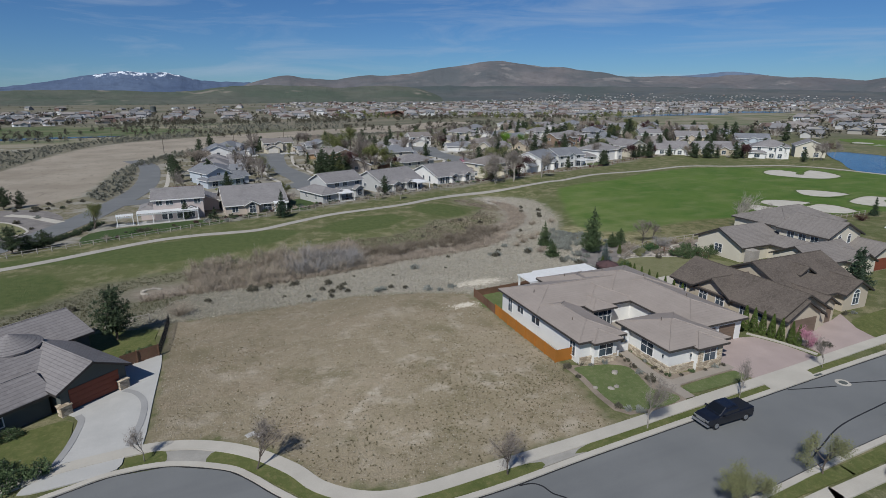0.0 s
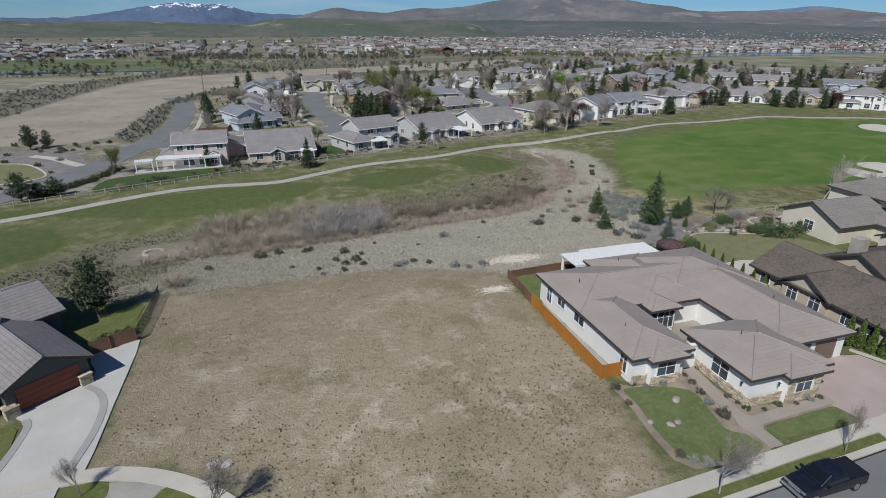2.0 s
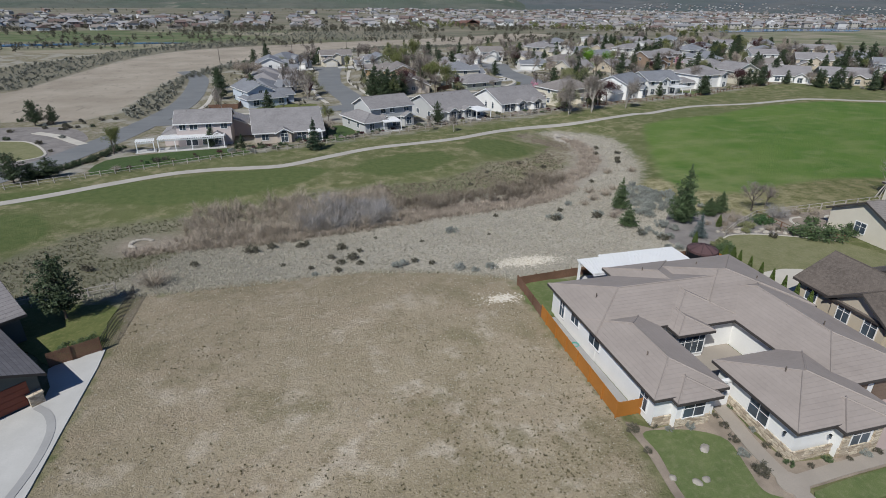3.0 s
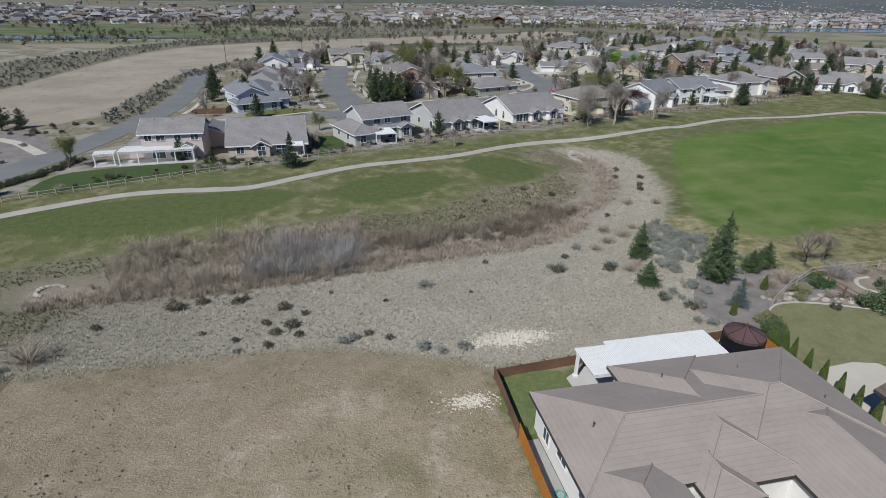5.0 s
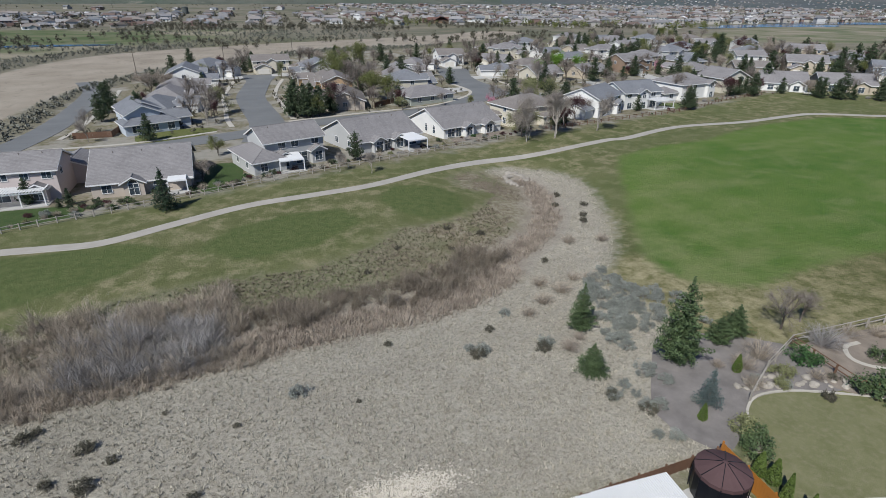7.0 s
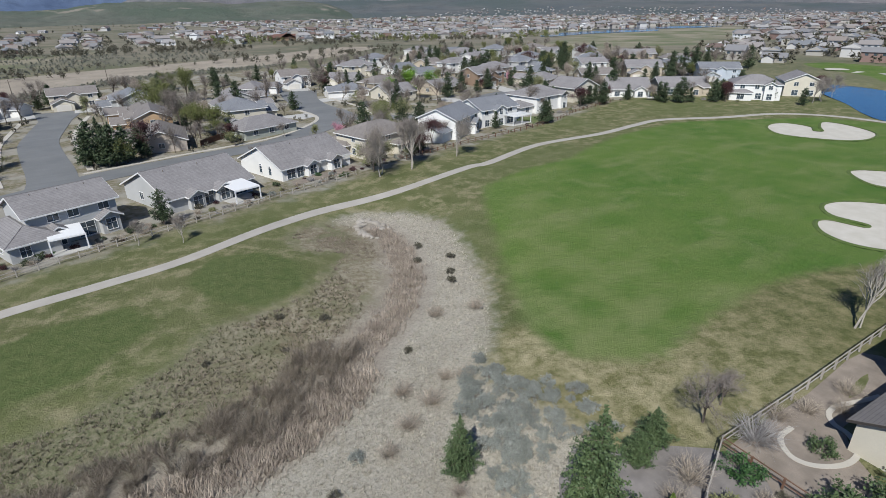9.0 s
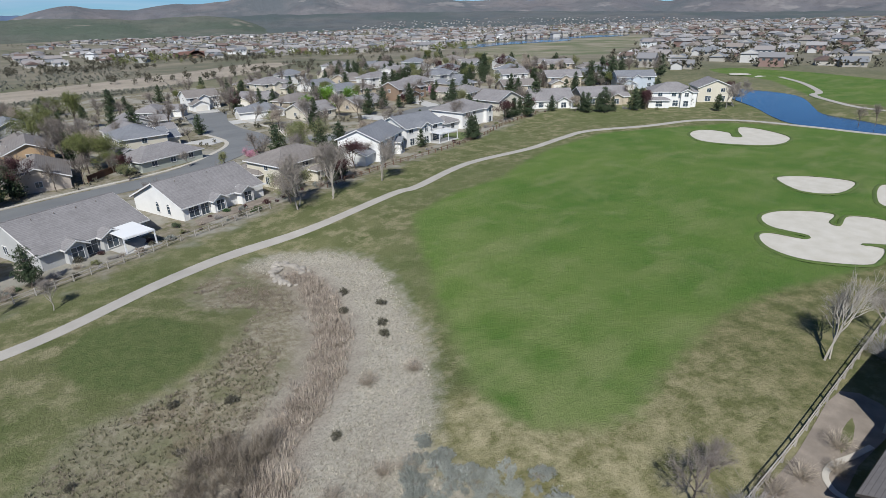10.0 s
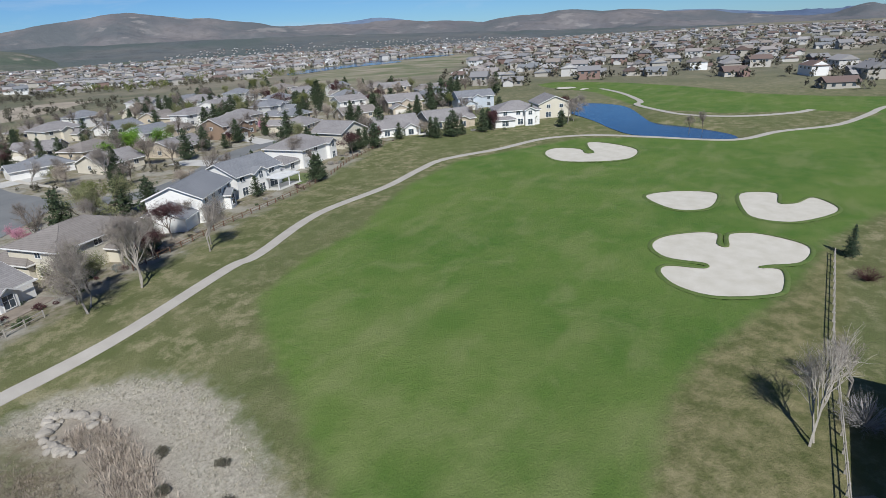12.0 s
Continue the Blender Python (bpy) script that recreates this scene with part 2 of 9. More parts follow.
M["sagebrush"] = leafy("grey green sagebrush", (0.16, 0.172, 0.15), (0.36, 0.372, 0.335))
M["bush_dark"] = leafy("dark rabbitbrush", (0.075, 0.070, 0.050), (0.135, 0.125, 0.088))
M["willow"] = leafy("bare willow stems", (0.25, 0.205, 0.158), (0.50, 0.435, 0.35), 0.9)
M["willow_grey"] = leafy("grey willow stems", (0.225, 0.21, 0.20), (0.40, 0.38, 0.365), 0.9)
M["reed"] = leafy("dead cattail reeds", (0.27, 0.222, 0.178), (0.43, 0.372, 0.305), 0.9)
M["drygrass"] = leafy("dry bunch grass", (0.32, 0.295, 0.24), (0.49, 0.455, 0.375), 0.95)
M["tussock"] = leafy("olive tussock grass", (0.105, 0.102, 0.055), (0.205, 0.188, 0.125), 0.95)
M["brush"] = leafy("brown bank brush", (0.16, 0.132, 0.102), (0.32, 0.275, 0.215), 0.95)
M["weed"] = leafy("dark lot weeds", (0.105, 0.09, 0.052), (0.20, 0.168, 0.10), 0.95)
M["twig"] = plain("bare twigs", (0.23, 0.20, 0.175), 0.9, scale=5, vary=0.3, bump=0)


# ---- mesh helpers ----
class Mesh:
    """Collects corners and faces, then becomes one mesh."""

    def __init__(self):
        self.v, self.f = [], []

    def add(self, vs, fs):
        k = len(self.v)
        self.v += [tuple(p) for p in vs]
        self.f += [tuple(i + k for i in q) for q in fs]

    def box(self, x0, y0, z0, x1, y1, z1, bevel=0.0):
        b = min(bevel, (x1 - x0) / 3, (y1 - y0) / 3)
        if b > 0:
            lo = [(x0, y0, z0), (x1, y0, z0), (x1, y1, z0), (x0, y1, z0)]
            mid = [(x, y, z1 - b) for x, y, _ in lo]
            top = [(x0 + b, y0 + b, z1), (x1 - b, y0 + b, z1), (x1 - b, y1 - b, z1), (x0 + b, y1 - b, z1)]
            self.add(lo + mid + top, [(3, 2, 1, 0), (8, 9, 10, 11)] + [(i, (i + 1) % 4, 4 + (i + 1) % 4, 4 + i) for i in range(4)] + [(4 + i, 4 + (i + 1) % 4, 8 + (i + 1) % 4, 8 + i) for i in range(4)])
        else:
            self.add([(x0, y0, z0), (x1, y0, z0), (x1, y1, z0), (x0, y1, z0), (x0, y0, z1), (x1, y0, z1), (x1, y1, z1), (x0, y1, z1)],
                     [(3, 2, 1, 0), (4, 5, 6, 7), (0, 1, 5, 4), (1, 2, 6, 5), (2, 3, 7, 6), (3, 0, 4, 7)])

    def beam(self, a, b, r0, r1=None, n=4, cap=True):
        """A tapered bar from a to b."""
        a, b = Vector(a), Vector(b)
        r1 = r0 if r1 is None else r1
        d = (b - a).normalized()
        s = d.cross(Vector((0, 0, 1)) if abs(d.z) < 0.9 else Vector((1, 0, 0))).normalized()
        u = s.cross(d)
        ring = [(math.cos(2 * math.pi * (i + 0.5) / n), math.sin(2 * math.pi * (i + 0.5) / n)) for i in range(n)]
        vs = [a + (s * c + u * q) * r0 for c, q in ring] + [b + (s * c + u * q) * r1 for c, q in ring]
        fs = [(i, (i + 1) % n, n + (i + 1) % n, n + i) for i in range(n)]
        if cap:
            fs += [tuple(range(n - 1, -1, -1)), tuple(range(n, 2 * n))]
        self.add(vs, fs)

    def prism(self, pts, z0, z1, zf=None):
        """A slab with the outline pts (counter-clockwise)."""
        n = len(pts)
        vs = [(x, y, z0) for x, y in pts] + [(x, y, z1) for x, y in pts]
        self.add(vs, [tuple(range(n - 1, -1, -1)), tuple(range(n, 2 * n))] + [(i, (i + 1) % n, n + (i + 1) % n, n + i) for i in range(n)])

    def data(self, name, mat, smooth=False):
        me = bpy.data.meshes.new(name)
        me.from_pydata(self.v, [], self.f)
        me.materials.append(mat)
        if smooth:
            me.polygons.foreach_set("use_smooth", [True] * len(me.polygons))
        me.update()
        return me


def part(name, mesh, mat, parent=None, label="", smooth=False):
    """Links a mesh as one object, under a thing or a part where one is given."""
    ob = new(name, mesh.data(name, mat, smooth) if isinstance(mesh, Mesh) else mesh)
    if parent:
        ob.parent = parent
    return tagged(ob, label)


def thing(name, x, y, z, turn, label, category, group="", kind=""):
    ob = new(name)
    ob.empty_display_size = 0.3
    ob.matrix_world = pose(x, y, z, 0, 0, turn)
    return tagged(ob, label, category, group, kind)


def smoothed(pts, n=6, closed=False):
    """A Catmull-Rom line through pts."""
    P = [np.array(p, float) for p in pts]
    out = []
    m = len(P)
    for i in range(m if closed else m - 1):
        a, b = P[i], P[(i + 1) % m]
        p = P[(i - 1) % m] if closed or i else 2 * a - b
        q = P[(i + 2) % m] if closed or i + 2 < m else 2 * b - a
        for k in range(n):
            s = k / n
            out.append(0.5 * (2 * a + (b - p) * s + (2 * p - 5 * a + 4 * b - q) * s * s + (3 * a - p - 3 * b + q) * s ** 3))
    if not closed:
        out.append(P[-1])
    return [tuple(float(c) for c in p) for p in out]


def line_distance(X, Y, pts):
    d = np.full(X.shape, 1e9)
    for (ax, ay), (bx, by) in zip(pts[:-1], pts[1:]):
        ux, uy = bx - ax, by - ay
        s = np.clip(((X - ax) * ux + (Y - ay) * uy) / (ux * ux + uy * uy + 1e-9), 0, 1)
        d = np.minimum(d, np.hypot(X - ax - s * ux, Y - ay - s * uy))
    return d


def inside_distance(X, Y, poly):
    """Metres inside the outline (negative outside)."""
    ins = np.zeros(X.shape, bool)
    n = len(poly)
    for i in range(n):
        (ax, ay), (bx, by) = poly[i], poly[(i + 1) % n]
        c = (ay > Y) != (by > Y)
        with np.errstate(divide="ignore", invalid="ignore"):
            ins ^= c & (X < (bx - ax) * (Y - ay) / (by - ay + 1e-12) + ax)
    d = line_distance(X, Y, list(poly) + [poly[0]])
    return np.where(ins, d, -d)


# ---- the lie of the land ----
CREEK = smoothed([(-13, 98.6), (-9, 99), (6, 99), (17, 100.5), (27, 102), (37, 103.5), (49, 104.8), (57, 109), (63, 114.6), (67.3, 118), (71, 122), (74.3, 127), (76.4, 133), (77.8, 139), (78, 145)], 5)
BUNKERS = [
    [(145.6, 109.4), (150.4, 108.8), (154.7, 105), (155.6, 101.8), (151, 101), (150.7, 99.4), (156.4, 100), (158.6, 95.7), (156, 89.4), (149.1, 89.8), (145.7, 93.6), (144.4, 94.6), (145, 92), (140, 91.2), (136.3, 92.1), (132.3, 97.9),
     (132.9, 102.7), (136.4, 105.8), (139.2, 105.4), (140.6, 101), (142.3, 101.2), (141.9, 106.3)],
    [(171.6, 117.5), (177.4, 113.7), (179.5, 106.7), (175, 105), (167.8, 105.8), (165.3, 110.9)],
    [(180.4, 101.8), (183.3, 96.1), (176.8, 95), (178, 92.2), (182.7, 89.9), (177.9, 86.1), (172.9, 87), (166.7, 91.6), (165.7, 96.4), (168.8, 99.4)],
    [(206.3, 154.3), (211.5, 152.6), (211.8, 146.5), (207.3, 143.2), (209, 141.4), (214.5, 145), (221.7, 147.6), (222.1, 141.3), (216.6, 132.3), (206.5, 130.2), (200.1, 134), (195.5, 144.3), (199.5, 151)],
    [(357, 214), (366, 220), (372, 214), (365, 208)], [(352, 203), (360, 208), (364, 201), (357, 196)]]
BUNKERS = [smoothed(b, 5, True) for b in BUNKERS]
LAKE = smoothed([(310, 185), (303, 163), (276, 147), (263, 139.5), (257.5, 127), (248, 113.5), (240, 111), (238, 120), (238, 138), (247, 149), (262, 161), (280, 178), (300, 192)], 4, True)


def step(a, b, x):
    s = np.clip((x - a) / (b - a), 0, 1)
    return s * s * (3 - 2 * s)


def rise(x, y):
    """Height of the ground."""
    X, Y = np.atleast_1d(np.asarray(x, float)), np.atleast_1d(np.asarray(y, float))
    z = 0.25 * (1 - step(46, 62, Y)) * (1 - step(90, 140, X))
    if np.any((Y > 60) & (Y < 190) & (X < 120)):
        z = z - 2.0 * np.exp(-(line_distance(X, Y, CREEK) / 13.0) ** 2)
    back = Y - 0.33 * X                                  # the house row beyond the cart path
    z = z - 0.9 * step(138, 158, back) * (1 - step(140, 240, X))
    z = z + 0.35 * np.sin(X * 0.047 + 1.3) * np.sin(Y * 0.053 + 0.4) * step(85, 110, X) * (1 - step(300, 420, X))
    far = np.hypot(X, Y)
    z = z - 14.0 * step(450, 3200, far) * (1 - 0.7 * step(1.0, 1.35, np.arctan2(X, Y)))
    z = z + 1.2 * np.sin(X * 0.011) * np.sin(Y * 0.009 + 1) * step(400, 700, far)
    return z if np.ndim(x) else float(z[0])


FAIRWAY = [(132, 156), (116, 154), (103.4, 149.8), (97, 140), (92.5, 131), (86.5, 121), (82, 112.5), (79, 106), (78.3, 102), (79.5, 98.7), (82.8, 96), (86.3, 95), (95.6, 96.9), (108.6, 98.3), (119.5, 97), (128, 94), (140, 90.6), (160, 87.5), (200, 70), (250, 55), (330, 42),
           (320, 66), (300, 73), (275, 86), (256, 99), (236, 109), (233, 132), (226, 152), (205, 162), (185, 170), (160, 167), (140, 160)]
DORMANT = [(70, 104), (74, 106), (77, 108), (79, 106), (78.3, 102), (79.5, 98.7), (82.8, 96), (86, 95), (96, 97), (108.6, 98.5), (119.5, 97), (128, 94), (140, 90.6), (156, 87), (156, 85.5), (103, 84), (80, 84), (70, 90)]
FAR_GREEN = [(290, 150), (310, 163), (345, 190), (375, 240), (400, 235), (395, 190), (375, 150), (350, 120), (340, 90), (345, 40), (300, 60), (300, 95), (286, 122)]
TEE_A = [(-60, 112), (-30, 117), (-11, 112.5), (0, 113.5), (12, 119), (17, 125), (12, 128), (-5, 127), (-20, 124), (-60, 120)]
TEE_D = [(-80, 88), (-31, 94.6), (-27, 98.5), (-25, 102), (-25.5, 106), (-29, 111), (-80, 110)]
TEE_B = [(21, 124), (25, 130), (33, 133.5), (41, 134), (43.5, 128), (36, 121.5), (26, 120)]
TEE_C = [(48, 137), (52, 143), (58, 142), (62, 137), (61, 130), (55.5, 126.5), (50, 131)]
LOT = [(-8, 49), (-8, 79.5), (5, 80), (18.7, 79.5), (27, 77), (34.5, 74), (34.5, 48), (32, 36), (12, 35.5), (5.5, 38), (2.5, 44), (-3, 48.5)]
MEADOW = [(-120, 70), (-60, 76), (-24, 82), (-8, 79), (18, 79), (27, 76.5), (34.5, 73), (62, 73), (66, 78), (72, 90), (70, 102), (77, 111), (81, 118), (84.5, 127), (87, 134), (88, 141), (85, 148.5), (78, 153), (69, 151), (63, 146), (63.5, 140.5), (69, 137.5), (65.5, 132.6), (61.5, 128.3),
          (56, 125.5), (49, 124.5), (44, 119.5), (35, 115.5), (22, 115), (13, 113), (0, 108), (-14, 107), (-21, 104), (-24, 98), (-29, 91.5), (-60, 86), (-120, 80)]
OLIVE = [(-120, 70), (-24, 79), (-12, 82.5), (-9, 88), (-5, 95), (4, 102.5), (14, 104.5), (24, 106), (35, 107.5), (46, 109), (55, 112.5), (63, 118.5), (68, 122), (72, 128), (74, 134), (75.5, 140), (76, 147), (72, 154), (58, 150), (0, 130), (-120, 130)]
GRADED = [(-40, 200), (-39, 227), (-39, 253), (-37, 274), (-33, 296), (-22, 333), (-5, 348), (19, 379), (41, 402), (76, 425), (115, 431), (190, 466), (260, 530), (245, 566), (102, 494), (43, 471), (7, 451), (-38, 422), (-62, 400), (-75, 350), (-80, 300), (-84, 250), (-110, 212), (-66, 192), (-57, 191), (-48, 188)]
SAGE_BAND = [(-38, 198), (-37, 227), (-37, 253), (-35, 274), (-31, 296), (-20, 331), (-3, 345), (21, 377), (44, 400), (78, 422), (118, 428), (150, 436), (120, 408), (70, 396), (40, 372), (14, 340), (-10, 312), (-24, 285), (-30, 268), (-28, 236), (-28.5, 200), (-32, 186)]
SAGE_NORTH = [(-90, 246), (-82, 256), (-80, 296), (-77, 348), (-64, 398), (-40, 420), (5, 450), (-20, 470), (-60, 450), (-92, 400), (-112, 340), (-125, 260), (-160, 240), (-130, 215)]
PARK = [(-420, 560), (-165, 668), (-34, 562), (10, 522), (-40, 478), (-90, 470), (-120, 474), (-300, 500)]
FAR_FIELDS = [[(-260, 420), (-90, 400), (-20, 520), (60, 640), (-420, 640)], [(330, 420), (520, 560), (760, 600), (900, 600), (700, 480), (450, 360)]]


def near_axis(lo, hi, fine, far):
    a = list(np.arange(lo, hi + 0.01, fine))
    s, p = fine, hi
    while p < far:
        s *= 1.16
        p += s
        a.append(p)
    s, p = fine, lo
    while p > -far:
        s *= 1.16
        p -= s
        a.insert(0, p)
    return np.array(a)


def build_ground():
    xs, ys = near_axis(-50, 260, 1.25, 6500), near_axis(20, 215, 1.25, 6500)
    X, Y = np.meshgrid(xs, ys)
    Z = rise(X.ravel(), Y.ravel()).reshape(X.shape)
    sand = np.max([inside_distance(X, Y, b) for b in BUNKERS], axis=0)
    Z = Z - 0.5 * step(-1.0, 0.9, sand)
    water = inside_distance(X, Y, LAKE)
    Z = Z - 1.6 * step(-3, 3, water)
    ny, nx = X.shape
    me = bpy.data.meshes.new("ground")
    idx = np.arange(nx * ny).reshape(ny, nx)
    quads = np.stack([idx[:-1, :-1], idx[:-1, 1:], idx[1:, 1:], idx[1:, :-1]], -1).reshape(-1, 4)
    me.from_pydata(np.stack([X, Y, Z], -1).reshape(-1, 3).tolist(), [], quads.tolist())
    me.polygons.foreach_set("use_smooth", [True] * len(me.polygons))

    def store(name, values):
        at = me.attributes.new(name, "FLOAT", "POINT")
        at.data.foreach_set("value", np.clip(values, -60, 60).astype(np.float32).ravel())

    store("fairway", np.maximum(inside_distance(X, Y, FAIRWAY), inside_distance(X, Y, FAR_GREEN)))
    store("dormant", inside_distance(X, Y, DORMANT))
    store("tee", np.max([inside_distance(X, Y, t) for t in (TEE_A, TEE_B, TEE_C, TEE_D)], axis=0))
    store("lot", inside_distance(X, Y, LOT))
    store("meadow", inside_distance(X, Y, MEADOW))
    store("olive", inside_distance(X, Y, OLIVE))
    store("creek", 3.2 - line_distance(X, Y, CREEK))
    store("graded", inside_distance(X, Y, GRADED))
    store("sage", np.maximum(inside_distance(X, Y, SAGE_BAND), inside_distance(X, Y, SAGE_NORTH)))
    store("park", inside_distance(X, Y, PARK))
    store("field", np.max([inside_distance(X, Y, p) for p in FAR_FIELDS], axis=0))
    store("distance", np.clip((np.hypot(X, Y) - 400) / 50, -60, 60))
    row = Y - 0.33 * X
    store("yards", np.minimum(row - 141, 0.2 * (430 - np.hypot(X, Y))))
    me.materials.append(ground_material())
    ob = new("ground", me)
    tagged(ob, "dry lot, meadow, turf and valley floor in one sheet", "ground", kind="structure")


def ground_material():
    n = Nodes("ground", 0.95, 0, 0.1)
    big, mid, fine, grain = n.noise(0.035, 5), n.noise(0.16, 5), n.noise(0.9, 5), n.noise(5.0, 4)
    wob = n.math("MULTIPLY", n.math("SUBTRACT", n.noise(0.22, 4), 0.5), 9.0)
    wob2 = n.math("MULTIPLY", n.math("SUBTRACT", n.noise(0.7, 4), 0.5), 3.0)

    def area(name, soft, wobble=None, shift=0.0):
        v = n.attr(name)
        v = n.math("ADD", v, wobble if wobble is not None else wob)
        return n.ramp(v, shift - soft, shift + soft, smooth=True)

    # rough of the course: olive with tan patches
    c = n.mix(n.ramp(mid, 0.35, 0.65), (0.086, 0.102, 0.038), (0.136, 0.138, 0.065))
    c = n.mix(n.ramp(n.noise(0.30, 7, 0.7), 0.47, 0.62, 0, 0.85), c, (0.245, 0.22, 0.132))
    c = n.mix(n.ramp(big, 0.48, 0.62, 0, 0.6), c, (0.098, 0.118, 0.045))
    c = n.mix(n.ramp(grain, 0.45, 0.7, 0, 0.5), c, (0.085, 0.085, 0.04))
    # valley floor: pale dry flats with olive stretches
    valley = n.mix(n.ramp(n.noise(0.006, 6), 0.4, 0.62), (0.165, 0.152, 0.118), (0.105, 0.108, 0.072))
    valley = n.mix(n.ramp(n.noise(0.03, 5), 0.45, 0.7, 0, 0.6), valley, (0.26, 0.225, 0.165))
    c = n.mix(n.ramp(n.attr("distance"), -2, 3), c, valley)
    yard = n.mix(n.ramp(fine, 0.35, 0.65), (0.235, 0.205, 0.16), (0.125, 0.12, 0.066))
    yard = n.mix(n.ramp(n.noise(0.11, 4), 0.48, 0.58, 0, 0.7), yard, (0.30, 0.285, 0.25))
    c = n.mix(area("yards", 3.0), c, yard)
    c = n.mix(area("field", 12.0), c, n.mix(n.ramp(n.noise(0.02, 5), 0.4, 0.6), (0.25, 0.22, 0.165), (0.12, 0.135, 0.075)))
    green_end = n.ramp(n.math("ADD", n.axis(0), wob), 80, 104)
    c = n.mix(area("dormant", 1.2, n.math("MULTIPLY", wob2, 0.7)), c, n.mix(n.ramp(n.noise(0.42, 8, 0.74), 0.40, 0.62), n.mix(green_end, (0.125, 0.122, 0.052), (0.086, 0.096, 0.036)), n.mix(green_end, (0.31, 0.275, 0.165), (0.195, 0.175, 0.092))))
    # mown turf
    turf = n.mix(n.ramp(big, 0.38, 0.62), (0.066, 0.126, 0.024), (0.096, 0.152, 0.033))
    turf = n.mix(n.ramp(mid, 0.40, 0.72, 0, 0.75), turf, (0.125, 0.165, 0.048))
    turf = n.mix(n.ramp(n.noise(0.09, 4, vec=n.scaled(n.pos, (0.6, 1.6, 1))), 0.52, 0.72, 0, 0.6), turf, (0.185, 0.198, 0.085))
    turf = n.mix(n.ramp(n.noise(0.12, 6, 0.66, distort=0.6), 0.52, 0.68, 0, 0.5), turf, (0.170, 0.192, 0.080))
    turf = n.mix(n.ramp(n.noise(7.0, 5, 0.7), 0.42, 0.66, 0, 0.45), turf, (0.045, 0.08, 0.022))
    # paler in noise patches towards the west end
    pale_west = n.math("MULTIPLY", n.ramp(n.axis(0), 78, 118, 1.0, 0.0), n.ramp(n.noise(0.14, 6, 0.65), 0.40, 0.60))
    turf = n.mix(n.math("MULTIPLY", pale_west, 0.55), turf, (0.19, 0.205, 0.088))
    c = n.mix(area("fairway", 1.5, n.math("MULTIPLY", wob2, 0.8), -0.4), c, turf)
    c = n.mix(area("tee", 0.7, n.math("MULTIPLY", wob2, 0.35), -0.3), c, n.mix(n.ramp(fine, 0.35, 0.7), (0.074, 0.098, 0.034), (0.104, 0.120, 0.048)))
    # meadow of bunch grass
    dry = n.mix(n.ramp(mid, 0.35, 0.65), (0.385, 0.358, 0.295), (0.32, 0.295, 0.242))
    dry = n.mix(n.ramp(n.noise(3.2, 5, 0.7), 0.47, 0.64, 0, 0.8), dry, (0.185, 0.165, 0.128))
    dry = n.mix(n.ramp(n.noise(12, 4, 0.7), 0.5, 0.68, 0, 0.6), dry, (0.15, 0.132, 0.10))
    dry = n.mix(n.ramp(n.noise(2.2, 4), 0.52, 0.74, 0, 0.7), dry, (0.43, 0.40, 0.33))
    bank = n.mix(n.ramp(n.noise(2.0, 5, 0.7), 0.4, 0.6), (0.092, 0.102, 0.046), (0.185, 0.172, 0.112))
    brown = n.mix(n.ramp(n.noise(1.1, 6, 0.72), 0.4, 0.6), (0.165, 0.142, 0.090), (0.27, 0.242, 0.175))
    brown = n.mix(n.ramp(n.noise(0.16, 5, 0.6), 0.50, 0.62, 0, 0.7), brown, (0.115, 0.122, 0.056))
    brown = n.mix(n.ramp(n.noise(0.20, 5, 0.6, distort=0.5), 0.54, 0.66, 0, 0.7), brown, (0.135, 0.102, 0.066))
    bank = n.mix(n.ramp(n.math("ADD", n.axis(0), wob), 40, 56), bank, brown)
    dry = n.mix(n.math("MULTIPLY", area("olive", 2.5), 0.92), dry, bank)
    dry = n.mix(n.ramp(n.math("ADD", n.axis(0), wob), 26, -4, 0.0, 0.55), dry, n.mix(n.ramp(n.noise(1.4, 5, 0.7), 0.4, 0.62), (0.205, 0.19, 0.145), (0.135, 0.128, 0.088)))
    c = n.mix(area("meadow", 2.0, n.math("MULTIPLY", wob2, 1.6)), c, dry)
    wet = n.mix(n.ramp(fine, 0.35, 0.65), (0.20, 0.168, 0.138), (0.275, 0.235, 0.19))
    c = n.mix(n.ramp(n.math("ADD", n.attr("creek"), wob2), -2.0, 2.5, 0, 0.8, True), c, wet)
    # bare lot
    dirt = n.mix(n.ramp(n.noise(0.07, 6), 0.36, 0.64), (0.352, 0.296, 0.210), (0.272, 0.228, 0.150))
    dirt = n.mix(n.ramp(n.noise(0.11, 5, 0.6, vec=n.scaled(n.pos, (0.7, 1.5, 1))), 0.5, 0.66, 0, 0.55), dirt, (0.335, 0.265, 0.190))
    dirt = n.mix(n.ramp(n.noise(0.26, 7, 0.65), 0.53, 0.66, 0, 0.85), dirt, (0.47, 0.41, 0.325))
    dirt = n.mix(n.ramp(n.noise(0.10, 7, 0.72), 0.52, 0.62, 0, 0.75), dirt, (0.172, 0.150, 0.082))
    dirt = n.mix(n.ramp(n.noise(0.55, 7, 0.75, distort=0.5), 0.54, 0.64, 0, 0.6), dirt, (0.185, 0.150, 0.095))
    dirt = n.mix(n.ramp(n.noise(1.5, 6, 0.72), 0.52, 0.66, 0, 0.5), dirt, (0.20, 0.165, 0.11))
    dirt = n.mix(n.ramp(n.noise(7, 4, 0.7), 0.55, 0.68, 0, 0.55), dirt, (0.46, 0.40, 0.315))
    dirt = n.mix(n.ramp(n.noise(5.5, 5, 0.7, distort=0.8), 0.58, 0.68, 0, 0.45), dirt, (0.15, 0.122, 0.082))
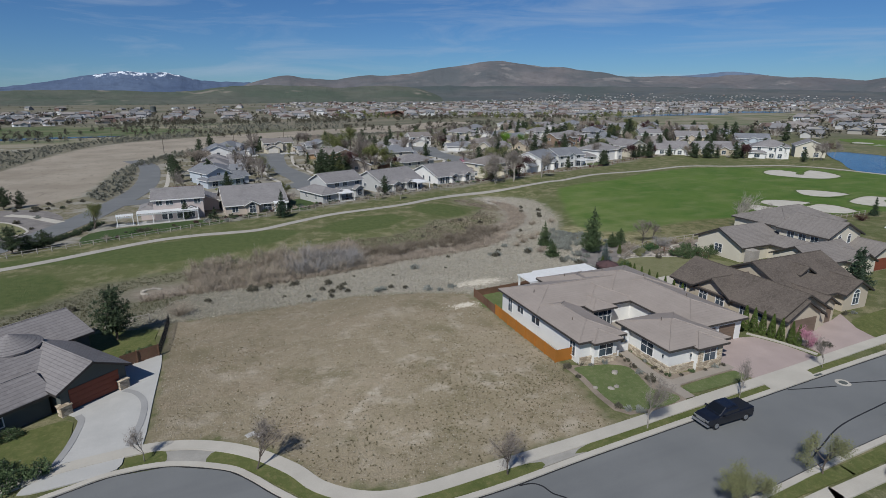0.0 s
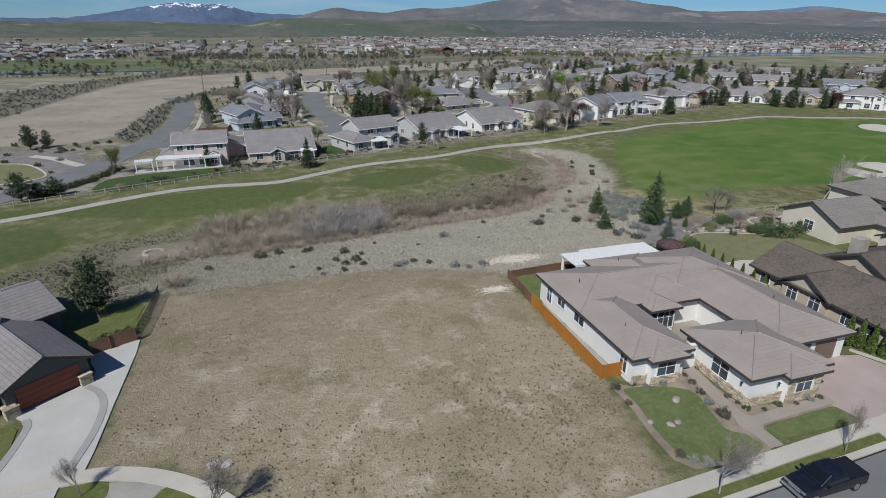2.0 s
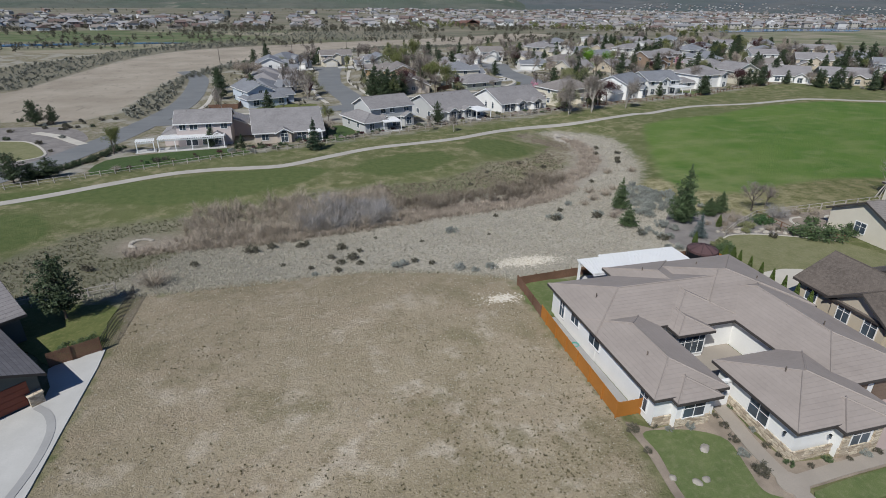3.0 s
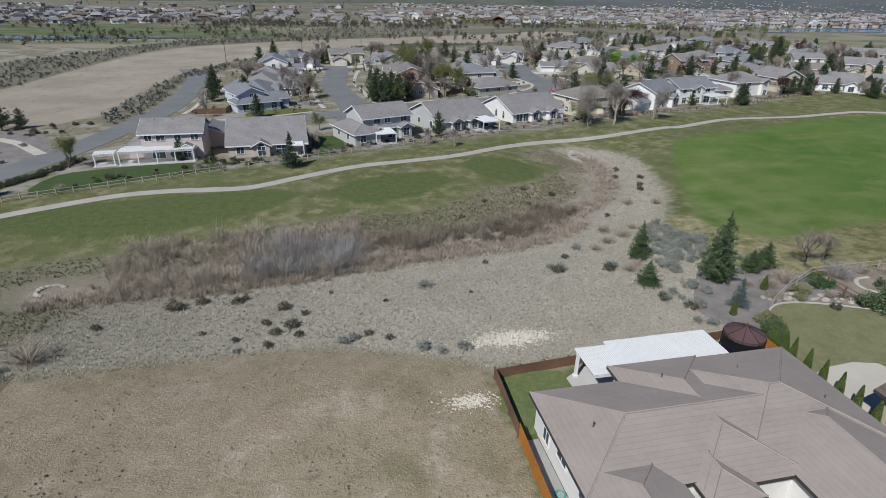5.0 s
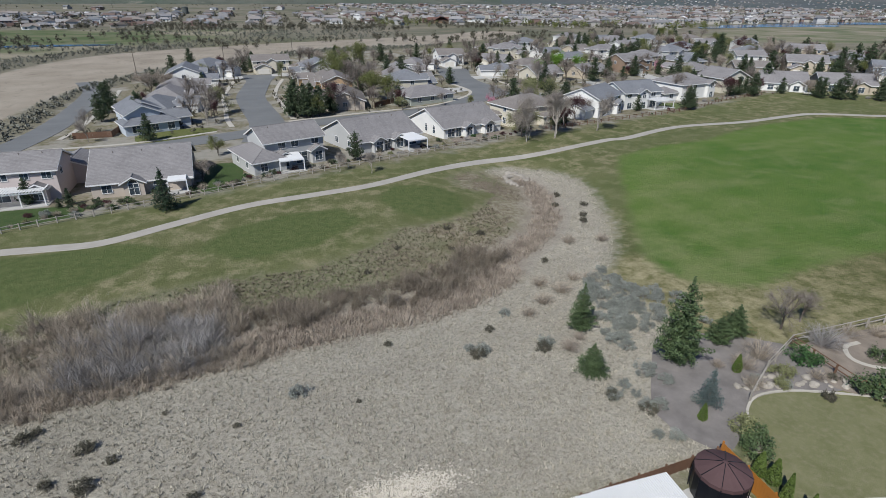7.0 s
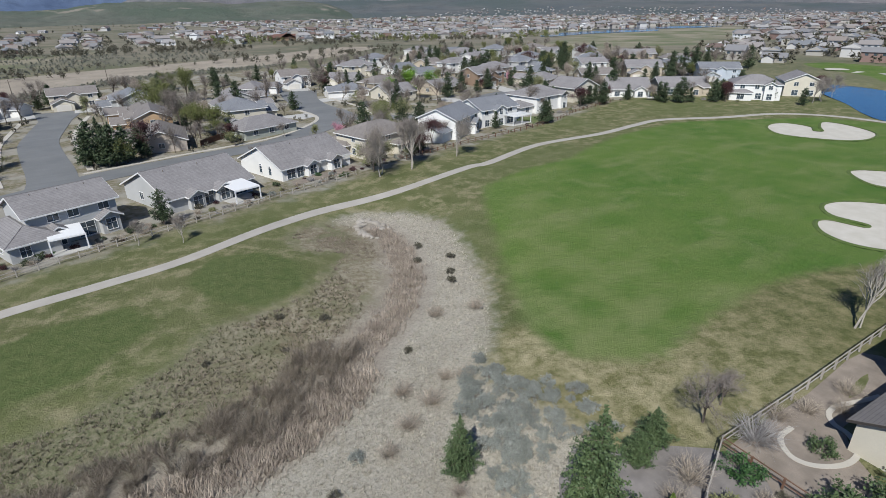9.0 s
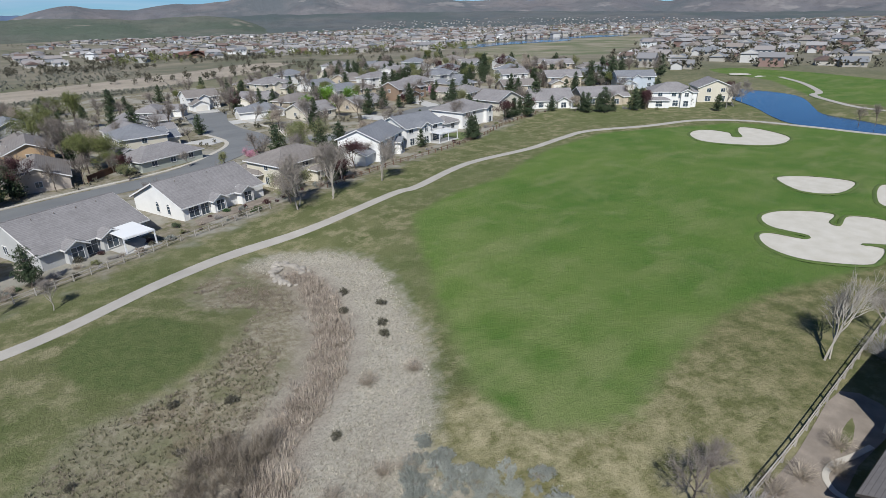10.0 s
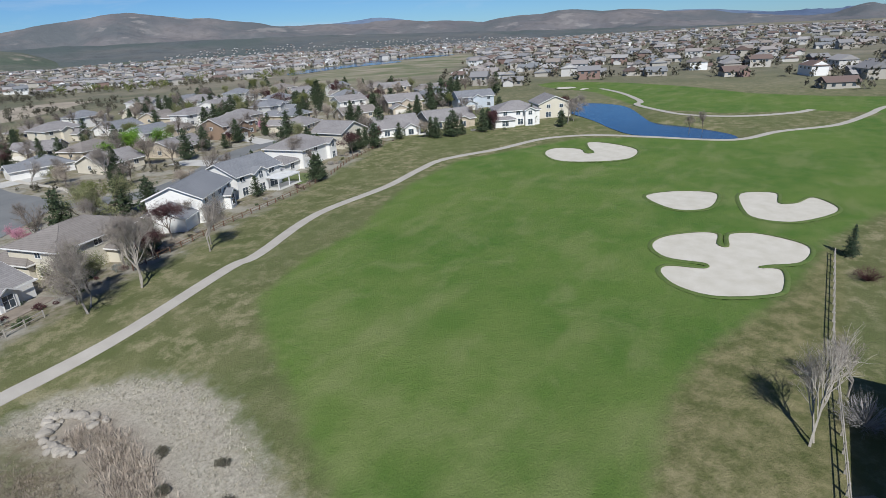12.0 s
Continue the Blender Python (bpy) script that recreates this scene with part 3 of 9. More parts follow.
    dirt = n.mix(n.ramp(n.math("ADD", n.attr("lot"), wob), 0.0, 7.0, 0.3, 0.0), dirt, (0.185, 0.158, 0.10))
    lot_end = n.ramp(n.math("ADD", n.math("SUBTRACT", n.axis(1), n.math("MULTIPLY", n.axis(0), 0.5)), wob), 44, 68)
    dirt = n.mix(n.math("MULTIPLY", lot_end, 0.55), dirt, n.mix(n.ramp(n.noise(0.6, 6, 0.7), 0.4, 0.62), (0.22, 0.182, 0.128), (0.155, 0.13, 0.088)))
    c = n.mix(area("lot", 0.8, wob2), c, dirt)
    c = n.mix(area("park", 12.0), c, n.mix(n.ramp(n.noise(0.04, 5), 0.4, 0.6), (0.075, 0.105, 0.045), (0.14, 0.145, 0.085)))
    c = n.mix(area("sage", 2.0, wob2), c, n.mix(n.ramp(fine, 0.4, 0.6), (0.12, 0.115, 0.085), (0.19, 0.175, 0.13)))
    field = n.mix(n.ramp(n.noise(0.05, 6, 0.6), 0.35, 0.65), (0.325, 0.285, 0.23), (0.245, 0.212, 0.168))
    field = n.mix(n.ramp(n.noise(0.35, 6, 0.7, vec=n.scaled(n.pos, (1, 0.5, 1))), 0.56, 0.68, 0, 0.6), field, (0.16, 0.14, 0.11))
    c = n.mix(area("graded", 1.5, wob2), c, field)
    n.bump(n.math("ADD", n.math("MULTIPLY", n.noise(4.5, 5, 0.7), 0.9), fine), 0.9, 0.18)
    return n.done(c)


build_ground()


def ribbon(name, pts, width, mat, label, category, lift=0.03, thick=0.12, n=5, kind="structure", edges=None):
    """A paved strip that follows the ground."""
    line = smoothed(pts, n)
    m = Mesh()
    ring = []
    for i, (x, y) in enumerate(line):
        a, b = line[max(0, i - 1)], line[min(len(line) - 1, i + 1)]
        d = Vector((b[0] - a[0], b[1] - a[1])).normalized()
        k = len(m.v)
        w = width(i / (len(line) - 1)) if callable(width) else width
        for s in (-0.5, -0.25, 0.0, 0.25, 0.5):
            px, py = x - d.y * s * w, y + d.x * s * w
            m.v.append((px, py, rise(px, py) + lift))
        for s in (-0.5, 0.5):
            px, py = x - d.y * s * w, y + d.x * s * w
            m.v.append((px, py, rise(px, py) + lift - thick - 0.1))
        ring.append(k)
    for a, b in zip(ring[:-1], ring[1:]):
        for j in range(4):
            m.f.append((a + j + 1, a + j, b + j, b + j + 1))
        m.f.append((a, a + 5, b + 5, b))
        m.f.append((a + 6, a + 4, b + 4, b + 6))
    ob = part(name, m, mat)
    return tagged(ob, label, category, kind=kind)


def slab(name, pts, z, mat, label, category, thick=0.15, kind="structure", follow=True):
    """A flat laid surface with an outline."""
    m = Mesh()
    n = len(pts)
    if sum(pts[i][0] * pts[(i + 1) % n][1] - pts[(i + 1) % n][0] * pts[i][1] for i in range(n)) < 0:
        pts = pts[::-1]
    m.v = [(x, y, (rise(x, y) if follow else 0) + z) for x, y in pts] + [(x, y, (rise(x, y) if follow else 0) + z - thick) for x, y in pts]
    m.f = [tuple(range(n))] + [(n + i, n + (i + 1) % n, (i + 1) % n, i) for i in range(n)]
    ob = part(name, m, mat)
    return tagged(ob, label, category, kind=kind)


# ---- the course: path, bunkers, lake ----
CART = [(-75, 100), (-45, 113.2), (-31.5, 118.9), (-22.2, 124.0), (-13, 128.3), (-5, 129.6), (1, 129.4), (8.2, 129.6), (17, 134.4), (27, 139.5), (38, 142), (49, 144.8), (63.5, 152.3), (74, 156.2), (90, 157.8), (108, 163), (114, 163.5), (134, 170.8), (156, 171.3), (172, 174), (185, 174.8),
        (203, 167.5), (222, 162), (232, 150), (234, 133), (236, 111), (254, 101.2), (271, 87.6), (295, 79), (312, 74), (340, 60)]
ribbon("cart_path", CART, 2.2, M["cartpath"], "pale concrete golf cart path winding through turf", "path", 0.05)
ribbon("cart_path_far", [(362, 193), (343, 176), (323, 163), (312, 158), (303, 157), (289, 146), (278, 133), (279, 117), (292, 101), (302, 95)], 2.6, M["cartpath"], "pale cart path beyond the pond", "path", 0.08)


def bunker(outline):
    m = Mesh()
    cx, cy = sum(p[0] for p in outline) / len(outline), sum(p[1] for p in outline) / len(outline)
    n = len(outline)
    ob = thing("sand_bunker", cx, cy, 0, 0, "pale sand bunker with a mown turf lip", "bunker", "bunkers round the green")
    X, Y = np.array([p[0] for p in outline]), np.array([p[1] for p in outline])
    pts = [Vector((x - cx, y - cy, 0)) for x, y in outline]
    bm = bmesh.new()
    loop = [bm.verts.new((p.x, p.y, rise(p.x + cx, p.y + cy) + 0.05)) for p in pts]
    face = bm.faces.new(loop)
    if face.normal.z < 0:
        face.normal_flip()
    bm.normal_update()
    if face.normal.z < 0:
        bmesh.ops.reverse_faces(bm, faces=[face])
    inner = bmesh.ops.inset_region(bm, faces=[face], thickness=0.7, depth=-0.16)
    bmesh.ops.triangulate(bm, faces=bm.faces[:])
    me = bpy.data.meshes.new("sand")
    bm.to_mesh(me)
    bm.free()
    me.materials.append(M["sand"])
    part("sand", me, None, ob)
    lip = Mesh()
    turn = 1 if sum(outline[i][0] * outline[(i + 1) % n][1] - outline[(i + 1) % n][0] * outline[i][1] for i in range(n)) > 0 else -1
    for i, (x, y) in enumerate(outline):
        d = Vector((outline[(i + 1) % n][0] - outline[i - 1][0], outline[(i + 1) % n][1] - outline[i - 1][1])).normalized() * turn
        for o, z in ((-0.10, -0.02), (0.02, 0.09), (0.30, 0.07), (0.62, -0.04)):
            qx, qy = x + d.y * o, y - d.x * o
            lip.v.append((qx - cx, qy - cy, rise(qx, qy) + z))
    for i in range(n):
        a, b = 4 * i, 4 * ((i + 1) % n)
        for k in range(3):
            lip.f.append((a + k, a + k + 1, b + k + 1, b + k) if turn > 0 else (b + k, b + k + 1, a + k + 1, a + k))
    part("turf_lip", lip, M["lip"], ob, "raised turf lip", smooth=True)


for b in BUNKERS:
    bunker(b)


def water_material():
    n = Nodes("pond water", 0.08, 0, 0.5)
    n.bump(n.noise(0.9, 4, vec=n.scaled(n.pos, (1, 2.2, 1))), 0.25, 0.15)
    return n.done(n.mix(n.ramp(n.noise(0.05, 3), 0.35, 0.65), (0.006, 0.026, 0.06), (0.010, 0.036, 0.08)))


M["water"] = water_material()
slab("pond", LAKE, -0.55, M["water"], "blue golf course pond", "water", 0.2, follow=False)
for pts in ([(463, 551), (505, 600), (600, 625), (690, 600), (657, 572), (560, 575)], [(640, 660), (764, 675), (885, 640), (822, 602), (690, 622)], [(-230, 455), (-110, 475), (-60, 470), (-110, 462), (-200, 445)]):
    slab("far_pond", smoothed(pts, 4, True), 0.3, M["water"], "long pond among dry flats", "water", 0.3)


# ---- mountains and hills round the valley ----
def hills(name, crest, near, far, base, mat, label, rough, jag=0.0, az0=-40, az1=120):
    """A range along the horizon: crest holds (bearing, elevation) in degrees as seen from above the lot."""
    B, E = np.array(crest).T
    m = Mesh()
    cols, rows_n = 900, 12
    for i in range(cols + 1):
        a = az0 + (az1 - az0) * i / cols
        e = float(np.interp(a, B, E)) * 0.5 + 0.25 * float(np.interp(a - 0.5, B, E)) + 0.25 * float(np.interp(a + 0.5, B, E))
        e += jag * noise.fractal(Vector((a * 0.9, 3.7, near * 0.01)), 0.9, 2.0, 5)
        h = max(0.0, 31.0 + far * math.tan(radians(e)) - base)
        for j in range(rows_n + 1):
            s = j / rows_n
            r = near + (far - near) * s
            x, y = r * math.sin(radians(a)), r * math.cos(radians(a))
            k = s ** 1.25 if s < 1 else 1.0
            fold = noise.fractal(Vector((x, y, near)) * 0.0028, 1.1, 2.0, 5) * rough * min(1.0, h / 60) * math.sin(math.pi * min(s, 1.0)) * (1 - 0.5 * s)
            m.v.append((x, y, base + h * k + fold))
    for i in range(cols):
        for j in range(rows_n):
            a = i * (rows_n + 1) + j
            m.f.append((a, a + rows_n + 1, a + rows_n + 2, a + 1))
    ob = part(name, m, mat, smooth=True)
    tagged(ob, label, "mountains", kind="structure")


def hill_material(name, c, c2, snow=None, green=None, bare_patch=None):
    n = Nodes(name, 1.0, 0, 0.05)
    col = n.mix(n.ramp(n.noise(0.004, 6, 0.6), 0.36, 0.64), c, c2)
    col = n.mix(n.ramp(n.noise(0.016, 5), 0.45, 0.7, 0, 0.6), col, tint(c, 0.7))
    if green:
        col = n.mix(n.ramp(n.noise(0.0022, 5, 0.6), 0.45, 0.60, 0, 0.85), col, green)
    if bare_patch:
        col = n.mix(n.ramp(n.noise(0.0042, 6, 0.6, vec=n.scaled(n.pos, (1, 1, 4))), 0.60, 0.66, 0, 0.75), col, bare_patch)
    if snow:
        s = n.math("ADD", n.axis(2), n.ramp(n.noise(0.022, 6, 0.75, vec=n.scaled(n.pos, (1, 1, 0.2))), 0.25, 0.75, -85, 85))
        col = n.mix(n.ramp(s, snow, snow + 10), col, (0.72, 0.76, 0.82))
    n.bump(n.noise(0.02, 6, 0.65), 0.8, 12)
    return n.done(col)


# Distance haze is put into the base colours of these two as a blue tint.
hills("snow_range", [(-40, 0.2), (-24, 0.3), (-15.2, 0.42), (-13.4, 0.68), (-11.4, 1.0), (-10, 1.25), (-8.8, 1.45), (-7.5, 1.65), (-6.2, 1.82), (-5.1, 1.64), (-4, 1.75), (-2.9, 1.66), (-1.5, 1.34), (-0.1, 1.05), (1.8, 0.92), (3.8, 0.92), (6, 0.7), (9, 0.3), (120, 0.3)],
      4150, 4650, -20, hill_material("snow streaked mountain tinted with haze", (0.075, 0.105, 0.17), (0.10, 0.135, 0.205), 162), "far mountain with snow streaks, tinted blue for haze", 34, 0.10)
hills("haze_blue_range", [(-40, -0.5), (40, 0.5), (43, 1.2), (45, 1.35), (46.8, 1.48), (48.1, 1.62), (49.4, 1.70), (50.8, 1.52), (52.2, 1.30), (54, 0.9), (58, 0.5), (70, 0.6), (74.5, 0.85), (76, 0.88), (79, 0.78), (82, 0.45), (86, 0.1), (120, 0)],
      4250, 4700, -20, hill_material("hazy blue mountain", (0.10, 0.135, 0.20), (0.125, 0.16, 0.22)), "mountain tinted blue for haze behind the brown range", 20, 0.03)
# Sage browns here are shifted to grey-blue, with distance haze painted in.
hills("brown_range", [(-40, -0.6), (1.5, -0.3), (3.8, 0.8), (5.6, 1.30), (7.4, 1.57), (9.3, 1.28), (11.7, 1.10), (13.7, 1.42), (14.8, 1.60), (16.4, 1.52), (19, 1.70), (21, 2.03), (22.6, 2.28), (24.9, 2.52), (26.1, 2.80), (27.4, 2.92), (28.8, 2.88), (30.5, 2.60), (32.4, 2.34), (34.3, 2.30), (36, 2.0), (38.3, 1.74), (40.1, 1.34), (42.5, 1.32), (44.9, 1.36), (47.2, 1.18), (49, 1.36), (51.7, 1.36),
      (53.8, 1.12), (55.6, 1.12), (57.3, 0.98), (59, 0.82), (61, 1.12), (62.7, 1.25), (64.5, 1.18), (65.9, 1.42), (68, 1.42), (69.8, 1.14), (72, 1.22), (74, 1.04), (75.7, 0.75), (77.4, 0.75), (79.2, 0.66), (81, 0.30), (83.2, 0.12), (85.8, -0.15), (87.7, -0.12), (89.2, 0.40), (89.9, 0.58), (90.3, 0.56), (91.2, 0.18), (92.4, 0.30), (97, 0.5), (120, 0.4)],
      3150, 4050, -22, hill_material("haze-greyed brown sage mountain", (0.115, 0.115, 0.125), (0.165, 0.155, 0.155), None, (0.092, 0.104, 0.112), (0.21, 0.20, 0.195)), "bare brown sage covered mountains, greyed with haze", 70, 0.05)
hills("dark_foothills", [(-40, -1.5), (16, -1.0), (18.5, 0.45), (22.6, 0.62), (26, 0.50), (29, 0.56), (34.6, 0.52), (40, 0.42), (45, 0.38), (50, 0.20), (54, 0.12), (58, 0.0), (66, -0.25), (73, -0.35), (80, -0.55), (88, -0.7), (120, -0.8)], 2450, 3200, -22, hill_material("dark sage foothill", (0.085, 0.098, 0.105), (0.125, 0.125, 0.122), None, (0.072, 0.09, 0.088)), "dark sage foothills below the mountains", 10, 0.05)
hills("green_foothills", [(-40, 0.3), (-15.3, 0.14), (-11.6, 0.22), (-9.6, 0.22), (-7, 0.17), (-4.9, 0.08), (-3, 0.02), (-1.2, 0.10), (0.8, 0.40), (2.8, 0.60), (4.8, 0.66), (7.4, 0.60), (9.5, 0.54), (12.3, 0.38), (15, 0.56), (17.8, 0.58), (20, 0.4), (23, -0.6), (120, -1.2)], 2150, 2900, -20, hill_material("green brown foothill", (0.088, 0.102, 0.084), (0.128, 0.130, 0.108), None, (0.074, 0.094, 0.072), (0.23, 0.205, 0.17)), "low green and tan foothills", 26, 0.05)


# ---- streets and walks ----
slab("road", [(17.3, 32.2), (28, 32.9), (49.6, 34.0), (70.5, 34.9), (120, 37), (120, 27.5), (54.3, 24.9), (36.3, 24.0), (14, 22.9), (-4, 20), (-20, 14), (-34, 14), (-22, 30), (-21, 36), (-19, 41), (-16, 44), (-12.8, 45.2), (-10.2, 45.8), (-6, 45.4), (-1.7, 43.1), (0, 41.1), (1.9, 38.3), (4.5, 35), (9, 32.6)],
     0.04, M["asphalt"], "grey asphalt residential street and cul-de-sac", "road", 0.3)
KERB_N = [(125, 37.4), (70.5, 35.2), (49.6, 34.25), (28, 33.15), (17.3, 32.45), (9.5, 32.9), (5.0, 35.2), (2.2, 38.5), (0.3, 41.3), (-1.6, 43.4), (-6, 45.75), (-10.2, 46.15), (-13.0, 45.5), (-16.4, 44.3), (-19.4, 41.2)]
KERB_S = [(125, 27.2), (54.3, 24.7), (36.3, 23.75), (14, 22.6), (-4, 19.7)]
ribbon("kerb", KERB_N, 0.55, M["concrete"], "pale concrete kerb and gutter along the street", "kerb", 0.15, 0.25, 4)
ribbon("kerb_south", KERB_S, 0.55, M["concrete"], "pale concrete kerb and gutter along the street", "kerb", 0.15, 0.25, 4)
WALK_N = [(125, 39.6), (76, 37.6), (57.4, 36.5), (44.4, 35.9), (32.3, 35.2), (20, 34.8), (12, 34.6), (8.2, 35.5), (5.2, 38.0), (3.5, 41.0), (0.8, 44.3), (-2.2, 46.7), (-5.5, 48.3), (-9.0, 48.9), (-15, 48.4), (-20, 46.5)]
ribbon("sidewalk", WALK_N, 1.35, M["concrete"], "pale concrete sidewalk beside the bare lot", "sidewalk", 0.13, 0.2, 4)
ribbon("sidewalk_south", [(125, 24.2), (49, 21.8), (40.4, 21.8), (14, 20.2)], 1.3, M["concrete"], "pale concrete sidewalk", "sidewalk", 0.13, 0.2, 4)
ribbon("verge_south", [(6, 21.0), (14, 21.7), (36, 23.2), (45, 23.25), (54, 23.5), (125, 25.9)], 1.25, M["lawn"], "patchy grass verge between kerb and walk", "lawn", 0.09, 0.12)
slab("gravel_verge", [(-6.4, 47.7), (-6.5, 46.0), (-4.6, 45.5), (-2.9, 44.5), (-2.4, 46.0), (-4.4, 47.2)], 0.08, M["verge_gravel"], "bare grey gravel between kerb and walk", "gravel", 0.12)
slab("gravel_verge_east", [(22.4, 33.2), (27.4, 33.5), (27.9, 34.35), (21.9, 34.2)], 0.08, M["verge_gravel"], "bare grey gravel between kerb and walk", "gravel", 0.12)
for pts, mat in (([(9.5, 33.2), (17.3, 32.8), (22.5, 33.1), (22.0, 34.1), (12.5, 34.0)], "lawn"), ([(27.2, 33.5), (40, 34.1), (50.8, 34.6), (51.6, 35.2), (50.6, 35.4), (32.3, 34.5), (27.8, 34.3)], "lawn"),
                 ([(58.0, 35.0), (66.5, 35.3), (66.0, 36.2), (59.3, 35.9)], "lawn"), ([(4.7, 36.4), (2.6, 38.9), (0.6, 41.7), (-1.2, 43.6), (-3.2, 44.7), (-2.2, 46.1), (0.4, 44.0), (2.9, 40.9), (4.6, 38.1), (6.0, 36.6)], "lawn"),
                 ([(-6.5, 46.0), (-8.7, 46.3), (-9.6, 47.7), (-7.6, 48.1), (-6.4, 47.6)], "lawn"),
                 ([(68, 38.4), (90, 39.2), (90, 43.5), (78.5, 43.0), (75.2, 40.6)], "lawn")):
    slab("verge", smoothed(pts, 3, True), 0.09, M[mat], "patchy grass verge between kerb and walk", "lawn", 0.12)
ribbon("road_west", [(-64, 84), (-52, 112), (-43.5, 133), (-34, 158), (-27.5, 184), (-23.8, 205), (-23, 222), (-23.5, 238), (-25.2, 261), (-28, 278), (-36, 300)], 7.6, M["asphalt"], "grey asphalt road beside the graded field", "road", 0.07, 0.2)
ribbon("walk_west", [(-17.2, 200), (-16, 212), (-16.8, 236), (-17.6, 256), (-19.5, 276)], 1.3, M["concrete"], "pale concrete sidewalk", "sidewalk", 0.12, 0.15)
slab("corner_lawn", smoothed([(-56.3, 167.6), (-49.6, 164.8), (-43.4, 155.5), (-42.6, 150.2), (-48.5, 146.8), (-60, 146), (-66, 158)], 4, True), 0.08, M["lawn_olive"], "rounded dormant lawn beside the road", "lawn", 0.1)
ribbon("corner_lawn_edge", [(-60, 169), (-56.3, 167.9), (-49.4, 165.2), (-43.1, 155.6), (-42.2, 150.0), (-48.5, 146.4), (-56, 145.8)], 0.5, M["concrete"], "pale curved concrete edging", "kerb", 0.14, 0.1)
ribbon("corner_path", [(-52, 176), (-45.6, 171), (-39.8, 164), (-36.9, 160.6)], 2.2, M["concrete"], "pale concrete path to the road", "path", 0.1, 0.1)
slab("corner_bed", smoothed([(-70, 182), (-48, 182), (-38, 168), (-38, 158), (-41, 149), (-47, 141), (-66, 138), (-78, 160)], 3, True), 0.02, M["bed_grey"], "gravel planting bed beside the road", "garden bed", 0.1)
ribbon("road_middle", [(29, 186), (30.5, 205), (27.2, 232), (25.4, 250), (26.4, 268), (28, 290), (28, 306)], lambda s: 9.4 + 6 * max(0, s - 0.8) / 0.2, M["asphalt"], "grey asphalt cul-de-sac between houses", "road", 0.085, 0.2)
for side in ([(21.5, 204), (19.5, 216), (18.4, 232), (16.6, 250), (17.2, 268), (18.4, 288)], [(37.5, 210), (36.2, 222), (34.8, 236), (33.4, 251), (34.6, 270), (37.2, 290)]):
    ribbon("walk_cul", side, 1.3, M["concrete"], "pale concrete sidewalk round the cul-de-sac", "sidewalk", 0.13, 0.15)
ribbon("road_back", [(-26, 182), (0, 186), (22, 194), (40, 203), (60, 208.5), (80, 214), (97, 227), (108, 242), (107, 264), (109.5, 285), (115, 308)], lambda s: 8.0 + 4 * min(1, max(0, s - 0.55) / 0.15) + 4 * max(0, s - 0.88) / 0.12, M["asphalt"], "grey asphalt street behind the house row", "road", 0.10, 0.2)
ribbon("walk_east", [(118.5, 238), (121, 252), (119.5, 270), (120, 284), (123.5, 298)], 1.3, M["concrete"], "pale concrete sidewalk", "sidewalk", 0.14, 0.15)
ribbon("road_east", [(108, 240), (128, 226), (148, 232), (170, 246), (192, 250), (225, 236), (258, 226)], 8.0, M["asphalt"], "grey asphalt street between houses", "road", 0.06, 0.2)
ribbon("walk_back", [(-20, 190.5), (0, 192), (18, 199.5)], 1.2, M["concrete"], "pale concrete sidewalk", "sidewalk", 0.12, 0.15)
ribbon("walk_middle", [(36, 207.5), (58, 214), (79, 219.5), (92, 229), (101.5, 243), (100.5, 264)], 1.2, M["concrete"], "pale concrete sidewalk", "sidewalk", 0.12, 0.15)


def beside(pts, d):
    """The line shifted d metres to its left."""
    out = []
    for i, p in enumerate(pts):
        a, b = pts[max(0, i - 1)], pts[min(len(pts) - 1, i + 1)]
        u = Vector((b[0] - a[0], b[1] - a[1])).normalized()
        out.append((p[0] - u.y * d, p[1] + u.x * d))
    return out


for line_pts, d in ((KERB_N, 0.36), (KERB_S, -0.36)):
    ribbon("gutter_seam", beside(line_pts, d), 0.11, M["tar"], "dark tar seam along the gutter", "seam", 0.055, 0.05, 6)
for crack in ([(19.8, 32.1), (20.9, 31.9), (21.5, 31.3), (21.8, 30.3), (22.6, 29.2), (22.4, 27.6)], [(58.6, 32.4), (55.5, 33.2), (53.2, 33.9)], [(60.6, 32.3), (64.4, 31.2), (69.4, 29.9), (78, 28.6)], [(43, 24.9), (47, 26.2), (52, 27.6), (60, 28.4)]):
    ribbon("sealed_crack", crack, 0.13, M["tar"], "black sealed crack in the street", "crack", 0.055, 0.05, 6)


# ---- windows, doors, roofs ----
POOL = {}


def shared(key, make, mat):
    if key not in POOL:
        POOL[key] = make().data(key, M[mat])
    return POOL[key]


def window_frame(w, h, arch=False):
    m = Mesh()
    t = 0.09
    m.box(-w / 2 - t, -0.10, -t, w / 2 + t, 0.02, 0.0)
    m.box(-w / 2 - t, -0.08, h, w / 2 + t, 0.02, h + t)
    m.box(-w / 2 - t, -0.08, 0, -w / 2, 0.02, h)
    m.box(w / 2, -0.08, 0, w / 2 + t, 0.02, h)
    if w > 0.9:
        m.box(-0.03, -0.06, 0, 0.03, 0.02, h)
    if h > 1.3:
        m.box(-w / 2, -0.05, h * 0.6, w / 2, 0.01, h * 0.6 + 0.05)
    if arch:
        n = 8
        pts = [(w / 2 * math.cos(math.pi * i / n), w / 2 * math.sin(math.pi * i / n)) for i in range(n + 1)]
        for (a, b), (c, d) in zip(pts[:-1], pts[1:]):
            m.beam((a, -0.04, h + b), (c, -0.04, h + d), 0.06)
    return m


